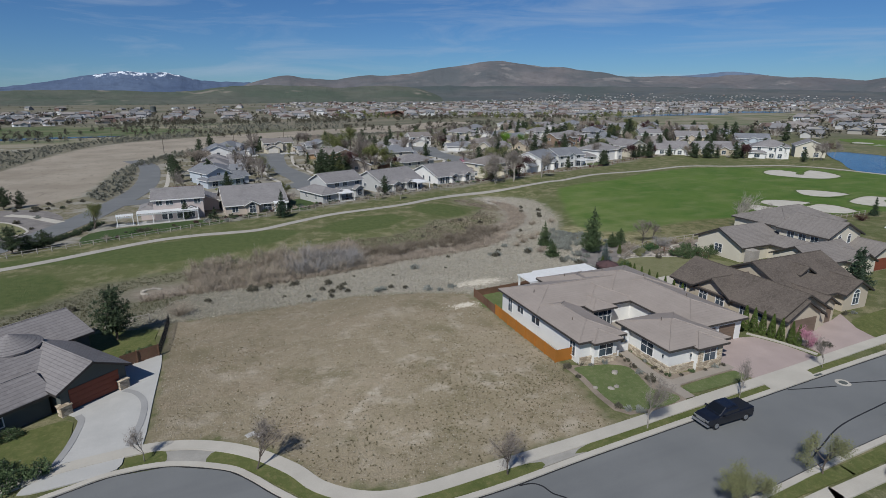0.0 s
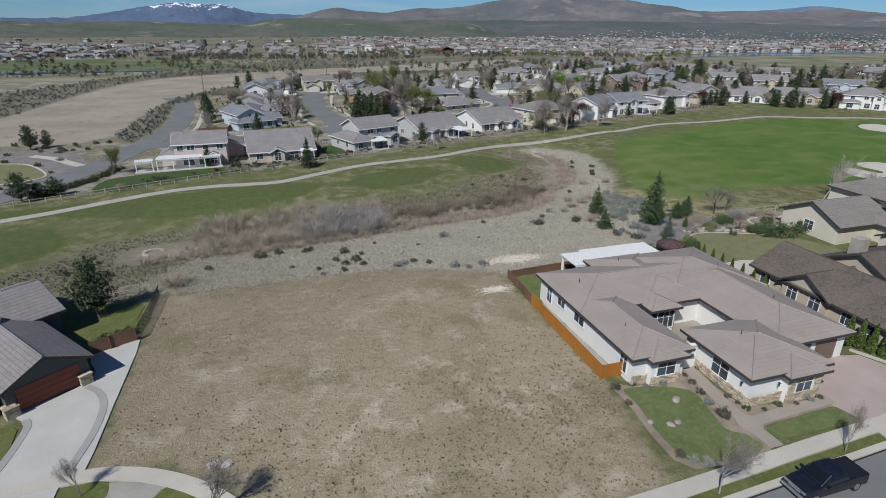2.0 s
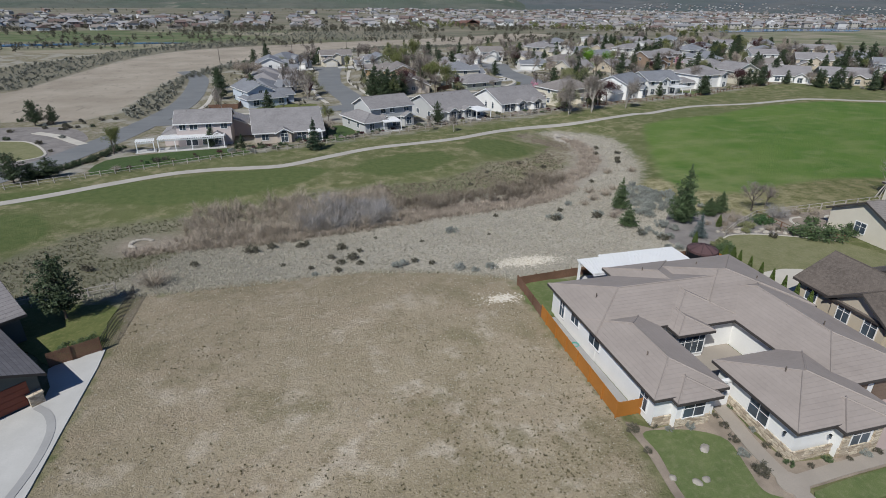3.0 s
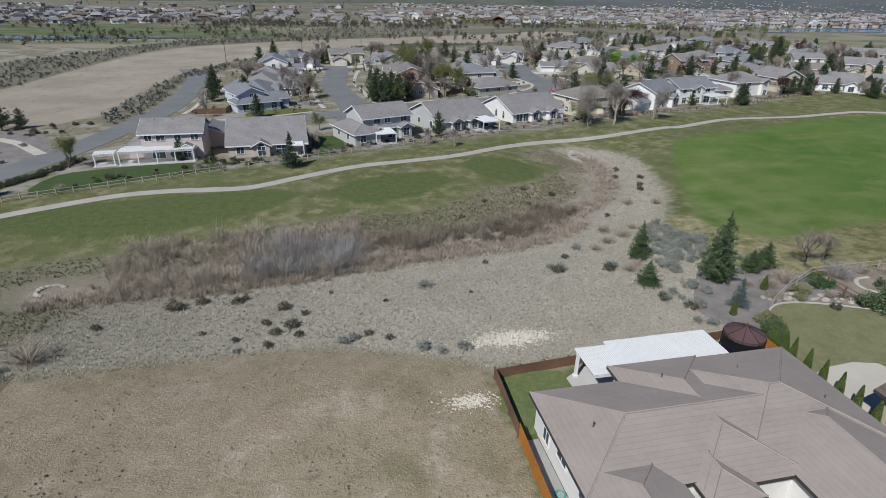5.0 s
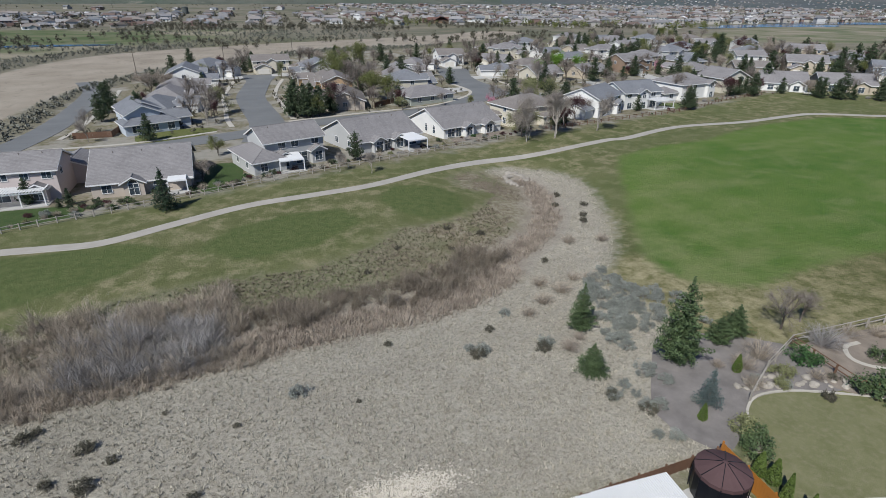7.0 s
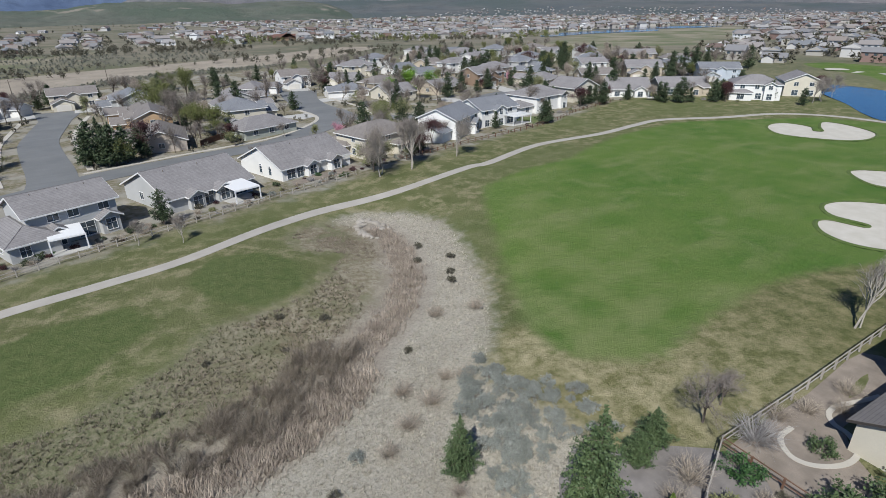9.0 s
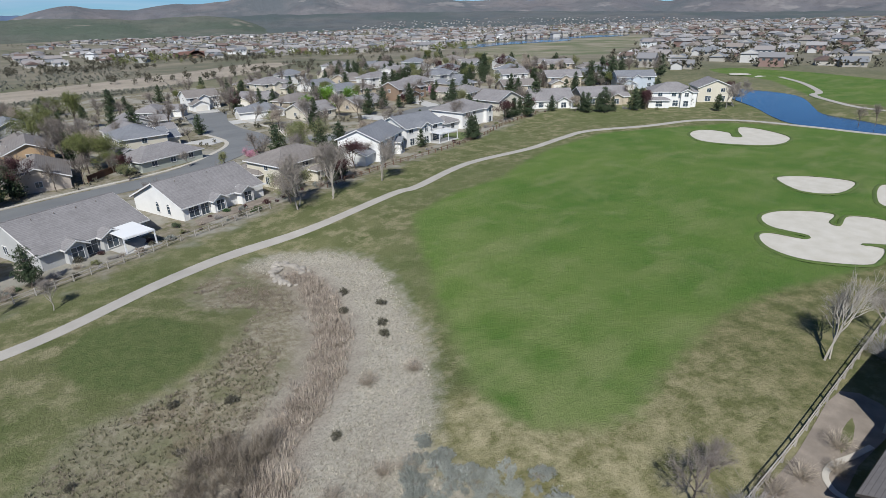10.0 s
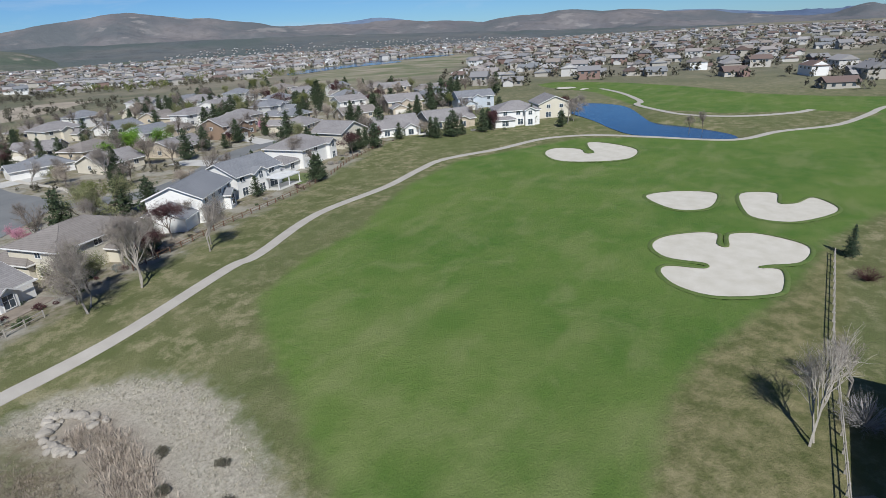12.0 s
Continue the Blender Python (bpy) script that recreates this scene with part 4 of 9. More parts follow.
def window_pane(w, h, arch=False):
    m = Mesh()
    m.box(-w / 2, -0.035, 0, w / 2, 0.0, h)
    if arch:
        n = 8
        pts = [(w / 2 * math.cos(math.pi * i / n), h + w / 2 * math.sin(math.pi * i / n)) for i in range(n + 1)]
        m.add([(x, -0.035, z) for x, z in pts], [tuple(range(n + 1))])
    return m


def add_window(house_ob, x, y, z, turn, w, h, arch=False):
    key = f"{w:.2f}_{h:.2f}_{int(arch)}"
    f = part("window", shared("window_frame_" + key, lambda: window_frame(w, h, arch), "trim"), None, house_ob)
    f.matrix_local = pose(x, y, z, 0, 0, turn)
    part("pane", shared("window_pane_" + key, lambda: window_pane(w, h, arch), "glass"), None, f)


def add_garage(house_ob, x, y, z, turn, w, mat="garage"):
    def make():
        m = Mesh()
        rows_n, h = 4, 2.15
        for r in range(rows_n):
            m.box(-w / 2, -0.05, r * h / rows_n + 0.012, w / 2, 0.01, (r + 1) * h / rows_n - 0.012)
        m.box(-w / 2, -0.02, 0, w / 2, 0.0, h)
        return m
    g = part("garage_door", shared(f"garage_door_{mat}_{w:.2f}", make, mat), None, house_ob)
    g.matrix_local = pose(x, y, z, 0, 0, turn)


def roof_mesh(x0, y0, x1, y1, ze, kind, pitch, ov, thick=0.2):
    """A closed roof over a block: 'gx', 'gy' gables with the ridge along x or y, 'hip', or 'flat'."""
    m = Mesh()
    X0, Y0, X1, Y1 = x0 - ov, y0 - ov, x1 + ov, y1 + ov
    zl = ze - pitch * ov
    w, d = X1 - X0, Y1 - Y0
    if kind == "hip":
        if w >= d:
            h = pitch * d / 2
            r0, r1 = (X0 + d / 2, (Y0 + Y1) / 2, zl + h), (X1 - d / 2, (Y0 + Y1) / 2, zl + h)
        else:
            h = pitch * w / 2
            r0, r1 = ((X0 + X1) / 2, Y0 + w / 2, zl + h), ((X0 + X1) / 2, Y1 - w / 2, zl + h)
        top = [(X0, Y0, zl), (X1, Y0, zl), (X1, Y1, zl), (X0, Y1, zl), r0, r1]
        fs = [(0, 1, 5, 4), (1, 2, 5), (2, 3, 4, 5), (3, 0, 4)] if w >= d else [(0, 1, 4), (1, 2, 5, 4), (2, 3, 5), (3, 0, 4, 5)]
        low = [(p[0], p[1], p[2] - thick) for p in top[:4]]
        m.add(top + low, fs + [(6 + i, 6 + (i + 1) % 4, (i + 1) % 4, i) for i in range(4)] + [(9, 8, 7, 6)])
    elif kind in ("gx", "gy"):
        if kind == "gx":
            h = pitch * d / 2
            a = [(X0, Y0, zl), (X1, Y0, zl), (X1, (Y0 + Y1) / 2, zl + h), (X0, (Y0 + Y1) / 2, zl + h), (X1, Y1, zl), (X0, Y1, zl)]
        else:
            h = pitch * w / 2
            a = [(X1, Y0, zl), (X1, Y1, zl), ((X0 + X1) / 2, Y1, zl + h), ((X0 + X1) / 2, Y0, zl + h), (X0, Y1, zl), (X0, Y0, zl)]
        b = [(x, y, z - thick) for x, y, z in a]
        m.add(a + b, [(0, 1, 2, 3), (3, 2, 4, 5), (9, 8, 7, 6), (11, 10, 8, 9), (0, 6, 7, 1), (4, 10, 11, 5), (1, 7, 8, 2), (2, 8, 10, 4), (3, 9, 6, 0), (5, 11, 9, 3)])
    return m


def roof_trim(x0, y0, x1, y1, ze, kind, pitch, ov):
    """One fascia band that runs round the eaves and up the gables."""
    m = Mesh()
    X0, Y0, X1, Y1 = x0 - ov, y0 - ov, x1 + ov, y1 + ov
    zl = ze - pitch * ov
    if kind == "gx":
        ym, h = (Y0 + Y1) / 2, pitch * (Y1 - Y0) / 2
        ring = [(X0, Y0, zl), (X1, Y0, zl), (X1, ym, zl + h), (X1, Y1, zl), (X0, Y1, zl), (X0, ym, zl + h)]
    elif kind == "gy":
        xm, h = (X0 + X1) / 2, pitch * (X1 - X0) / 2
        ring = [(X0, Y0, zl), (xm, Y0, zl + h), (X1, Y0, zl), (X1, Y1, zl), (xm, Y1, zl + h), (X0, Y1, zl)]
    else:
        ring = [(X0, Y0, zl), (X1, Y0, zl), (X1, Y1, zl), (X0, Y1, zl)]
    cx, cy, n = (X0 + X1) / 2, (Y0 + Y1) / 2, len(ring)

    def off(p, k, dz):
        return (p[0] + k * np.sign(round(p[0] - cx, 3)), p[1] + k * np.sign(round(p[1] - cy, 3)), p[2] + dz)
    vs = [off(p, 0.04, -0.03) for p in ring] + [off(p, 0.04, -0.27) for p in ring] + [off(p, -0.05, -0.27) for p in ring] + [off(p, -0.05, -0.03) for p in ring]
    for k in range(4):
        m.f += [(k * n + i, k * n + (i + 1) % n, (k + 1) % 4 * n + (i + 1) % n, (k + 1) % 4 * n + i) for i in range(n)]
    m.v = vs
    return m


def ridge_caps(x0, y0, x1, y1, ze, kind, pitch, ov):
    """The lines of the ridge and hips."""
    lines = []
    X0, Y0, X1, Y1 = x0 - ov, y0 - ov, x1 + ov, y1 + ov
    zl = ze - pitch * ov
    w, d = X1 - X0, Y1 - Y0
    if kind == "hip":
        if w >= d:
            r0, r1 = (X0 + d / 2, (Y0 + Y1) / 2, zl + pitch * d / 2), (X1 - d / 2, (Y0 + Y1) / 2, zl + pitch * d / 2)
            ends = [((X0, Y0, zl), r0), ((X0, Y1, zl), r0), ((X1, Y0, zl), r1), ((X1, Y1, zl), r1)]
        else:
            r0, r1 = ((X0 + X1) / 2, Y0 + w / 2, zl + pitch * w / 2), ((X0 + X1) / 2, Y1 - w / 2, zl + pitch * w / 2)
            ends = [((X0, Y0, zl), r0), ((X1, Y0, zl), r0), ((X0, Y1, zl), r1), ((X1, Y1, zl), r1)]
        for a, b in ends:
            lines.append((a, b))
        if (Vector(r0) - Vector(r1)).length > 0.3:
            lines.append((r0, r1))
    elif kind == "gx":
        z = zl + pitch * d / 2
        lines.append(((X0, (Y0 + Y1) / 2, z), (X1, (Y0 + Y1) / 2, z)))
    elif kind == "gy":
        z = zl + pitch * w / 2
        lines.append((((X0 + X1) / 2, Y0, z), ((X0 + X1) / 2, Y1, z)))
    return lines


def wall_mesh(x0, y0, x1, y1, z0, ze, kind, pitch):
    m = Mesh()
    c = [(x0, y0), (x1, y0), (x1, y1), (x0, y1)]
    m.add([(x, y, z0) for x, y in c] + [(x, y, ze) for x, y in c], [(0, 1, 5, 4), (1, 2, 6, 5), (2, 3, 7, 6), (3, 0, 4, 7)])
    if kind == "gx":
        h, ym = pitch * (y1 - y0) / 2 - 0.12, (y0 + y1) / 2
        for x in (x0, x1):
            m.add([(x, y0, ze), (x, y1, ze), (x, ym, ze + h)], [(0, 1, 2)] if x == x1 else [(1, 0, 2)])
    if kind == "gy":
        h, xm = pitch * (x1 - x0) / 2 - 0.12, (x0 + x1) / 2
        for y in (y0, y1):
            m.add([(x0, y, ze), (x1, y, ze), (xm, y, ze + h)], [(0, 1, 2)] if y == y0 else [(1, 0, 2)])
    return m


def vent(house_ob, x, y, z):
    m = shared("vent", lambda: (lambda q: (q.beam((0, 0, -0.3), (0, 0, 0.26), 0.055, n=6), q)[1])(Mesh()), "bark")
    part("roof_vent", m, None, house_ob).location = (x, y, z)


FACES = {"S": (0, lambda b, u: (b[0] + u * (b[2] - b[0]), b[1])), "N": (180, lambda b, u: (b[0] + u * (b[2] - b[0]), b[3])),
         "W": (-90, lambda b, u: (b[0], b[1] + u * (b[3] - b[1]))), "E": (90, lambda b, u: (b[2], b[1] + u * (b[3] - b[1])))}


def house(x, y, turn, label, blocks, windows=(), garages=(), wall="cream", roof="roof_grey", group="houses along the golf course", z=None, trim="trim", vents=0, detail=True):
    """blocks: (x0, y0, x1, y1, eave height, roof kind, pitch[, wall material]); windows: (block, face, place along it, sill, width, height[, arched])."""
    z = rise(x, y) if z is None else z
    ob = thing("house", x, y, z - 0.05, turn, label, "house", group)
    for b in blocks:
        x0, y0, x1, y1, ze, kind, pitch = b[:7]
        mat = b[7] if len(b) > 7 else wall
        ov = 0.5
        part("wall", wall_mesh(x0, y0, x1, y1, -0.6, ze, kind, pitch), M[mat], ob)
        r = part("roof", roof_mesh(x0, y0, x1, y1, ze, kind, pitch, ov), M[roof], ob)
        part("fascia", roof_trim(x0, y0, x1, y1, ze, kind, pitch, ov), M[trim], r)
        if detail:
            for a, e in ridge_caps(x0, y0, x1, y1, ze, kind, pitch, ov):
                m = Mesh()
                m.beam(a, e, 0.075, n=5)
                part("ridge_cap", m, M[roof], r)
    for wdw in windows:
        b = blocks[wdw[0]]
        turn_w, place = FACES[wdw[1]]
        px, py = place(b, wdw[2])
        add_window(ob, px, py, wdw[3], turn_w, wdw[4], wdw[5], len(wdw) > 6)
    for g in garages:
        b = blocks[g[0]]
        turn_g, place = FACES[g[1]]
        px, py = place(b, g[2])
        add_garage(ob, px, py, 0.1, turn_g, g[3], g[4] if len(g) > 4 else "garage")
    for k in range(vents):
        b = blocks[0]
        vx, s = b[0] + (b[2] - b[0]) * (0.2 + 0.6 * k / max(1, vents - 1)), 0.35
        if b[5] == "gx":
            vent(ob, vx, b[1] + (b[3] - b[1]) * 0.42, b[4] + b[6] * (b[3] - b[1]) * 0.42)
    return ob


def turn_of(a, b):
    return math.degrees(math.atan2(b[1] - a[1], b[0] - a[0]))


def span(a, b):
    return math.hypot(b[0] - a[0], b[1] - a[1])


# houses whose gardens meet the course, from west to east
house(-15.2, 153.6, 1, "two-storey pink stucco house with grey tile roof and white pergola", [(0, 0, 11.6, 9, 5.6, "gx", 0.45), (-3.2, 2, 0.1, 9, 2.9, "hip", 0.4), (7, 8.9, 15.5, 17, 2.9, "gy", 0.4), (7.4, -1.3, 9.9, 0.1, 2.9, "gy", 0.5)],
      [(0, "S", 0.12, 3.9, 1.3, 1.1), (0, "S", 0.32, 3.9, 1.6, 1.1), (0, "S", 0.6, 3.9, 1.2, 1.0), (0, "S", 0.88, 3.9, 1.4, 1.1), (0, "S", 0.25, 0.3, 2.4, 2.1), (0, "S", 0.55, 0.3, 2.4, 2.1), (3, "S", 0.5, 0.6, 1.4, 1.6), (0, "E", 0.3, 3.9, 1.1, 1.1), (0, "W", 0.5, 3.9, 1.1, 1.1)],
      wall="pink", vents=3)
house(1.6, 151.4, 4, "single-storey tan stucco house with broad grey tile roof", [(0, 0, 15.6, 17.5, 2.9, "gx", 0.42), (5.0, -1.0, 8.2, 0.2, 2.9, "gy", 0.55), (12.6, -0.1, 15.6, 3, 2.6, "flat", 0.1)],
      [(1, "S", 0.5, 0.5, 1.5, 1.9, 1), (0, "S", 0.15, 0.9, 1.5, 1.3), (0, "S", 0.68, 0.3, 2.0, 2.1), (0, "S", 0.88, 0.3, 1.8, 2.1), (0, "E", 0.3, 0.9, 1.4, 1.3), (0, "W", 0.3, 0.9, 1.4, 1.3)], wall="taupe", vents=3)
house(29.2, 159.6, 21, "two-storey grey stucco house with white patio awning", [(1.5, 1.5, 14.0, 11, 5.5, "gx", 0.45), (-2.2, -2.0, 4.2, 11, 3.0, "hip", 0.42), (10.8, 0.2, 13.6, 1.7, 3.0, "gy", 0.55), (3.4, -0.6, 5.8, 1.5, 3.0, "gy", 0.55)],
      [(0, "S", 0.28, 3.8, 1.5, 1.2), (0, "S", 0.5, 3.8, 1.5, 1.2), (0, "S", 0.85, 3.8, 1.5, 1.2), (1, "S", 0.3, 0.8, 1.3, 1.5), (2, "S", 0.5, 0.6, 1.5, 1.8), (3, "S", 0.5, 0.6, 1.4, 1.8), (0, "S", 0.6, 0.2, 2.4, 2.2), (1, "W", 0.3, 0.9, 1.2, 1.3), (1, "W", 0.7, 0.9, 1.2, 1.3), (0, "E", 0.4, 3.8, 1.1, 1.1)],
      wall="grey", vents=3)
house(49.5, 168.2, 22, "single-storey grey stucco house with grey tile roof and awning", [(0, 0, 16.6, 16.5, 2.9, "gx", 0.42), (3.2, -1.2, 6.0, 0.2, 2.9, "gy", 0.55), (8.6, -1.2, 11.4, 0.2, 2.9, "gy", 0.55)],
      [(1, "S", 0.5, 0.5, 1.7, 1.9), (2, "S", 0.5, 0.5, 1.7, 1.9), (0, "S", 0.44, 0.2, 1.8, 2.1), (0, "S", 0.85, 0.2, 2.4, 2.1), (0, "W", 0.25, 0.9, 1.3, 1.3), (0, "W", 0.6, 0.9, 1.3, 1.3), (0, "E", 0.3, 0.9, 1.3, 1.3)], wall="grey", vents=4)
house(71.6, 177.0, 19, "single-storey white stucco house with grey tile roof and arched window", [(0, 0, 17.6, 15.5, 2.9, "gx", 0.44), (5.6, -1.3, 8.2, 0.2, 2.9, "gy", 0.6), (11.6, -1.6, 14.4, 0.2, 2.9, "gy", 0.6), (14.2, -0.6, 17.6, 0.1, 2.7, "flat", 0)],
      [(0, "W", 0.28, 0.7, 0.9, 1.5, 1), (0, "W", 0.5, 0.7, 0.9, 1.5, 1), (1, "S", 0.5, 0.5, 1.6, 1.9), (2, "S", 0.5, 0.5, 1.6, 1.9), (0, "S", 0.12, 0.4, 2.0, 1.9), (0, "S", 0.25, 0.2, 1.6, 2.1), (0, "S", 0.93, 0.6, 1.4, 1.6), (0, "E", 0.5, 0.9, 1.4, 1.3)], wall="white", vents=4)
house(93.0, 183.5, 16, "two-storey cream stucco house with taupe hip roof behind bare trees", [(0, 0, 15.5, 11, 5.3, "hip", 0.4), (8, -2.4, 14, 0.2, 3.0, "hip", 0.4), (-1, 6, 8, 15, 3.0, "hip", 0.4)],
      [(0, "S", 0.15, 3.7, 1.5, 1.2), (0, "S", 0.45, 3.7, 1.5, 1.2), (0, "S", 0.8, 3.7, 1.5, 1.2), (0, "S", 0.2, 0.5, 2.0, 1.9), (1, "S", 0.5, 0.5, 2.0, 1.9), (0, "W", 0.4, 3.7, 1.2, 1.2), (0, "W", 0.4, 0.6, 1.2, 1.5), (0, "E", 0.4, 3.7, 1.2, 1.2)], wall="cream", roof="roof_tan")
house(121.5, 189.5, 33, "two-storey white stucco house with blue grey gabled tile roof", [(0, 0, 14.5, 11.5, 5.4, "gx", 0.42), (-5.2, 1.5, 0.1, 11, 2.9, "gx", 0.4), (9.6, -1.5, 12.4, 0.2, 3.4, "gy", 0.6)],
      [(0, "S", 0.12, 3.7, 1.4, 1.3), (0, "S", 0.36, 3.7, 1.4, 1.3), (0, "S", 0.58, 3.7, 1.4, 1.3), (0, "S", 0.9, 3.7, 1.2, 1.3), (2, "S", 0.5, 0.6, 1.4, 2.2), (0, "S", 0.2, 0.3, 2.2, 2.0), (0, "S", 0.45, 0.3, 2.0, 2.0), (0, "E", 0.5, 3.7, 1.2, 1.3)], wall="white", roof="roof_blue")
house(136.8, 199.6, 8, "two-storey white stucco house with gabled roof and white pergola", [(0, 0, 14.5, 12, 5.4, "gx", 0.42), (4.6, -1.2, 8.4, 0.2, 5.4, "gy", 0.55), (14.2, 2.5, 18, 10, 2.9, "hip", 0.4)],
      [(0, "S", 0.12, 3.7, 1.4, 1.3), (1, "S", 0.5, 3.6, 1.2, 1.6), (0, "S", 0.78, 3.7, 1.8, 1.3), (0, "S", 0.14, 0.4, 1.6, 1.8), (1, "S", 0.5, 0.4, 1.6, 1.9), (0, "S", 0.8, 0.3, 2.6, 2.0), (0, "E", 0.4, 3.7, 1.2, 1.3)], wall="white", roof="roof_blue")
house(164.0, 207.5, 12, "two-storey white stucco house with grey hip roof", [(0, 0, 15.5, 13, 5.4, "hip", 0.4), (-6.5, 1.5, 0.2, 8.5, 2.9, "hip", 0.4), (11.5, -1.2, 15, 0.2, 5.4, "gy", 0.5)],
      [(0, "S", 0.15, 3.7, 1.4, 1.3), (0, "S", 0.4, 3.7, 1.4, 1.3), (2, "S", 0.5, 3.7, 1.3, 1.4), (0, "S", 0.3, 0.3, 2.6, 2.0), (2, "S", 0.5, 0.4, 1.5, 1.9), (1, "S", 0.5, 0.8, 1.6, 1.5), (0, "E", 0.4, 3.7, 1.3, 1.3), (0, "E", 0.7, 3.7, 1.3, 1.3)], wall="white")
house(186.5, 214.5, 6, "two-storey white stucco house with grey gabled roof", [(0, 0, 13, 12, 5.2, "gy", 0.42), (12.5, 2, 17, 11, 3, "hip", 0.4)], [(0, "S", 0.25, 3.7, 1.4, 1.3), (0, "S", 0.7, 3.7, 1.4, 1.3), (0, "S", 0.3, 0.4, 2.2, 1.9), (0, "E", 0.4, 3.7, 1.3, 1.3)], wall="cream")
house(203.5, 214.0, -35, "single-storey white stucco house with grey gabled roof", [(0, 0, 15, 15, 3.2, "gx", 0.42), (9, -1.4, 13, 0.2, 3.2, "gy", 0.55)], [(0, "S", 0.2, 0.6, 1.8, 1.6), (0, "S", 0.45, 0.4, 2.0, 1.9), (1, "S", 0.5, 0.5, 1.8, 1.8)], wall="white")
house(221.5, 205.5, -33, "single-storey tan stucco house with grey gabled roof", [(0, 0, 17.5, 14, 3.2, "gx", 0.42), (10, -1.6, 14.5, 0.2, 3.2, "gy", 0.5)], [(0, "S", 0.2, 0.5, 2.0, 1.8), (0, "S", 0.42, 0.4, 2.0, 1.9), (1, "S", 0.5, 0.5, 1.8, 1.8), (0, "E", 0.5, 0.8, 1.4, 1.4)], wall="tan")
house(236.5, 187.0, -50, "two-storey white stucco house with grey hip roof beside the pond", [(0, 0, 15.5, 12, 5.6, "hip", 0.42), (-1, -3, 6, 0.2, 3.0, "hip", 0.4), (10, -1.5, 13.5, 0.2, 5.6, "gy", 0.5)],
      [(0, "S", 0.2, 3.8, 1.4, 1.3), (0, "S", 0.5, 3.8, 1.4, 1.3), (2, "S", 0.5, 3.8, 1.3, 1.4), (1, "S", 0.5, 0.6, 2.2, 1.7), (0, "S", 0.55, 0.4, 1.8, 1.9), (2, "S", 0.5, 0.4, 1.6, 1.9), (0, "E", 0.4, 3.8, 1.3, 1.3)], wall="white")
house(258.5, 181.0, -48, "two-storey cream stucco house with gabled roof by the pond", [(0, 0, 12.5, 13, 5.6, "gy", 0.42)], [(0, "S", 0.3, 3.8, 1.4, 1.3), (0, "S", 0.7, 3.8, 1.4, 1.3), (0, "S", 0.3, 0.5, 2.0, 1.8), (0, "S", 0.7, 0.5, 2.0, 1.8)], wall="cream")

# houses farther back
rng = random.Random(5)
WALLS = ["white", "cream", "tan", "grey", "sage", "taupe", "bluegrey", "white", "cream"]
ROOFS = ["roof_grey", "roof_blue", "roof_grey", "roof_tan"]


HOUSES = []


def back_house(x, y, turn, two=None, wall=None, roof=None, group="houses farther back"):
    two = rng.random() < 0.45 if two is None else two
    wall, roof = wall or rng.choice(WALLS), roof or rng.choice(ROOFS)
    HOUSES.append((x, y))
    w, d = rng.uniform(13, 17), rng.uniform(9.5, 12)
    e = 5.3 if two else 3.0
    k = rng.random() < 0.5
    x0 = -w / 2
    blocks = [(x0, -d / 2, w / 2, d / 2, e, "gx" if k else "hip", 0.42), (x0 + 0.5 if k else w / 2 - 7.0, -d / 2 - 5.5, x0 + 7.0 if k else w / 2 - 0.5, -d / 2 + 0.2, 3.0, "gy", 0.45), (-2, -d / 2 - 1.6, 2, -d / 2 + 0.2, e - 0.2, "gy", 0.55)]
    wins = [(0, "S", u, e - 1.9, 1.4, 1.2) for u in (0.15, 0.5, 0.85)] + [(0, "N", u, e - 1.9, 1.4, 1.2) for u in (0.2, 0.5, 0.8)] + [(0, "E", 0.5, e - 1.9, 1.3, 1.2), (0, "W", 0.5, e - 1.9, 1.3, 1.2)]
    if two:
        wins += [(0, "N", 0.35, 0.5, 2.2, 1.8), (0, "S", 0.85 if k else 0.15, 0.7, 1.6, 1.5)]
    house(x, y, turn, f"{'two' if two else 'single'}-storey {wall.replace('bluegrey', 'blue grey')} stucco house with {'gabled' if k else 'hip'} tile roof", blocks, wins, [(1, "S", 0.5, 4.6)], wall, roof, group, detail=False)


house(-2.6, 199.6, 24, "blue grey stucco house with stepped blue grey gabled roofs", [(0, 0, 12.5, 7, 2.9, "hip", 0.42), (1.2, 2.5, 9.2, 12, 4.9, "gy", 0.46), (2.4, 9, 11.4, 20, 4.5, "gy", 0.46), (10.5, 3.5, 16.5, 10.5, 2.9, "gx", 0.42)],
      [(0, "S", 0.2, 0.7, 1.8, 1.6), (0, "S", 0.55, 0.6, 1.4, 1.7), (0, "S", 0.85, 0.6, 1.6, 1.7), (1, "S", 0.5, 3.9, 1.0, 0.9), (3, "E", 0.5, 0.8, 1.8, 1.5), (1, "W", 0.5, 3.4, 1.2, 1.0)], wall="bluegrey", roof="roof_blue", group="houses farther back")
HOUSES.append((5, 208))
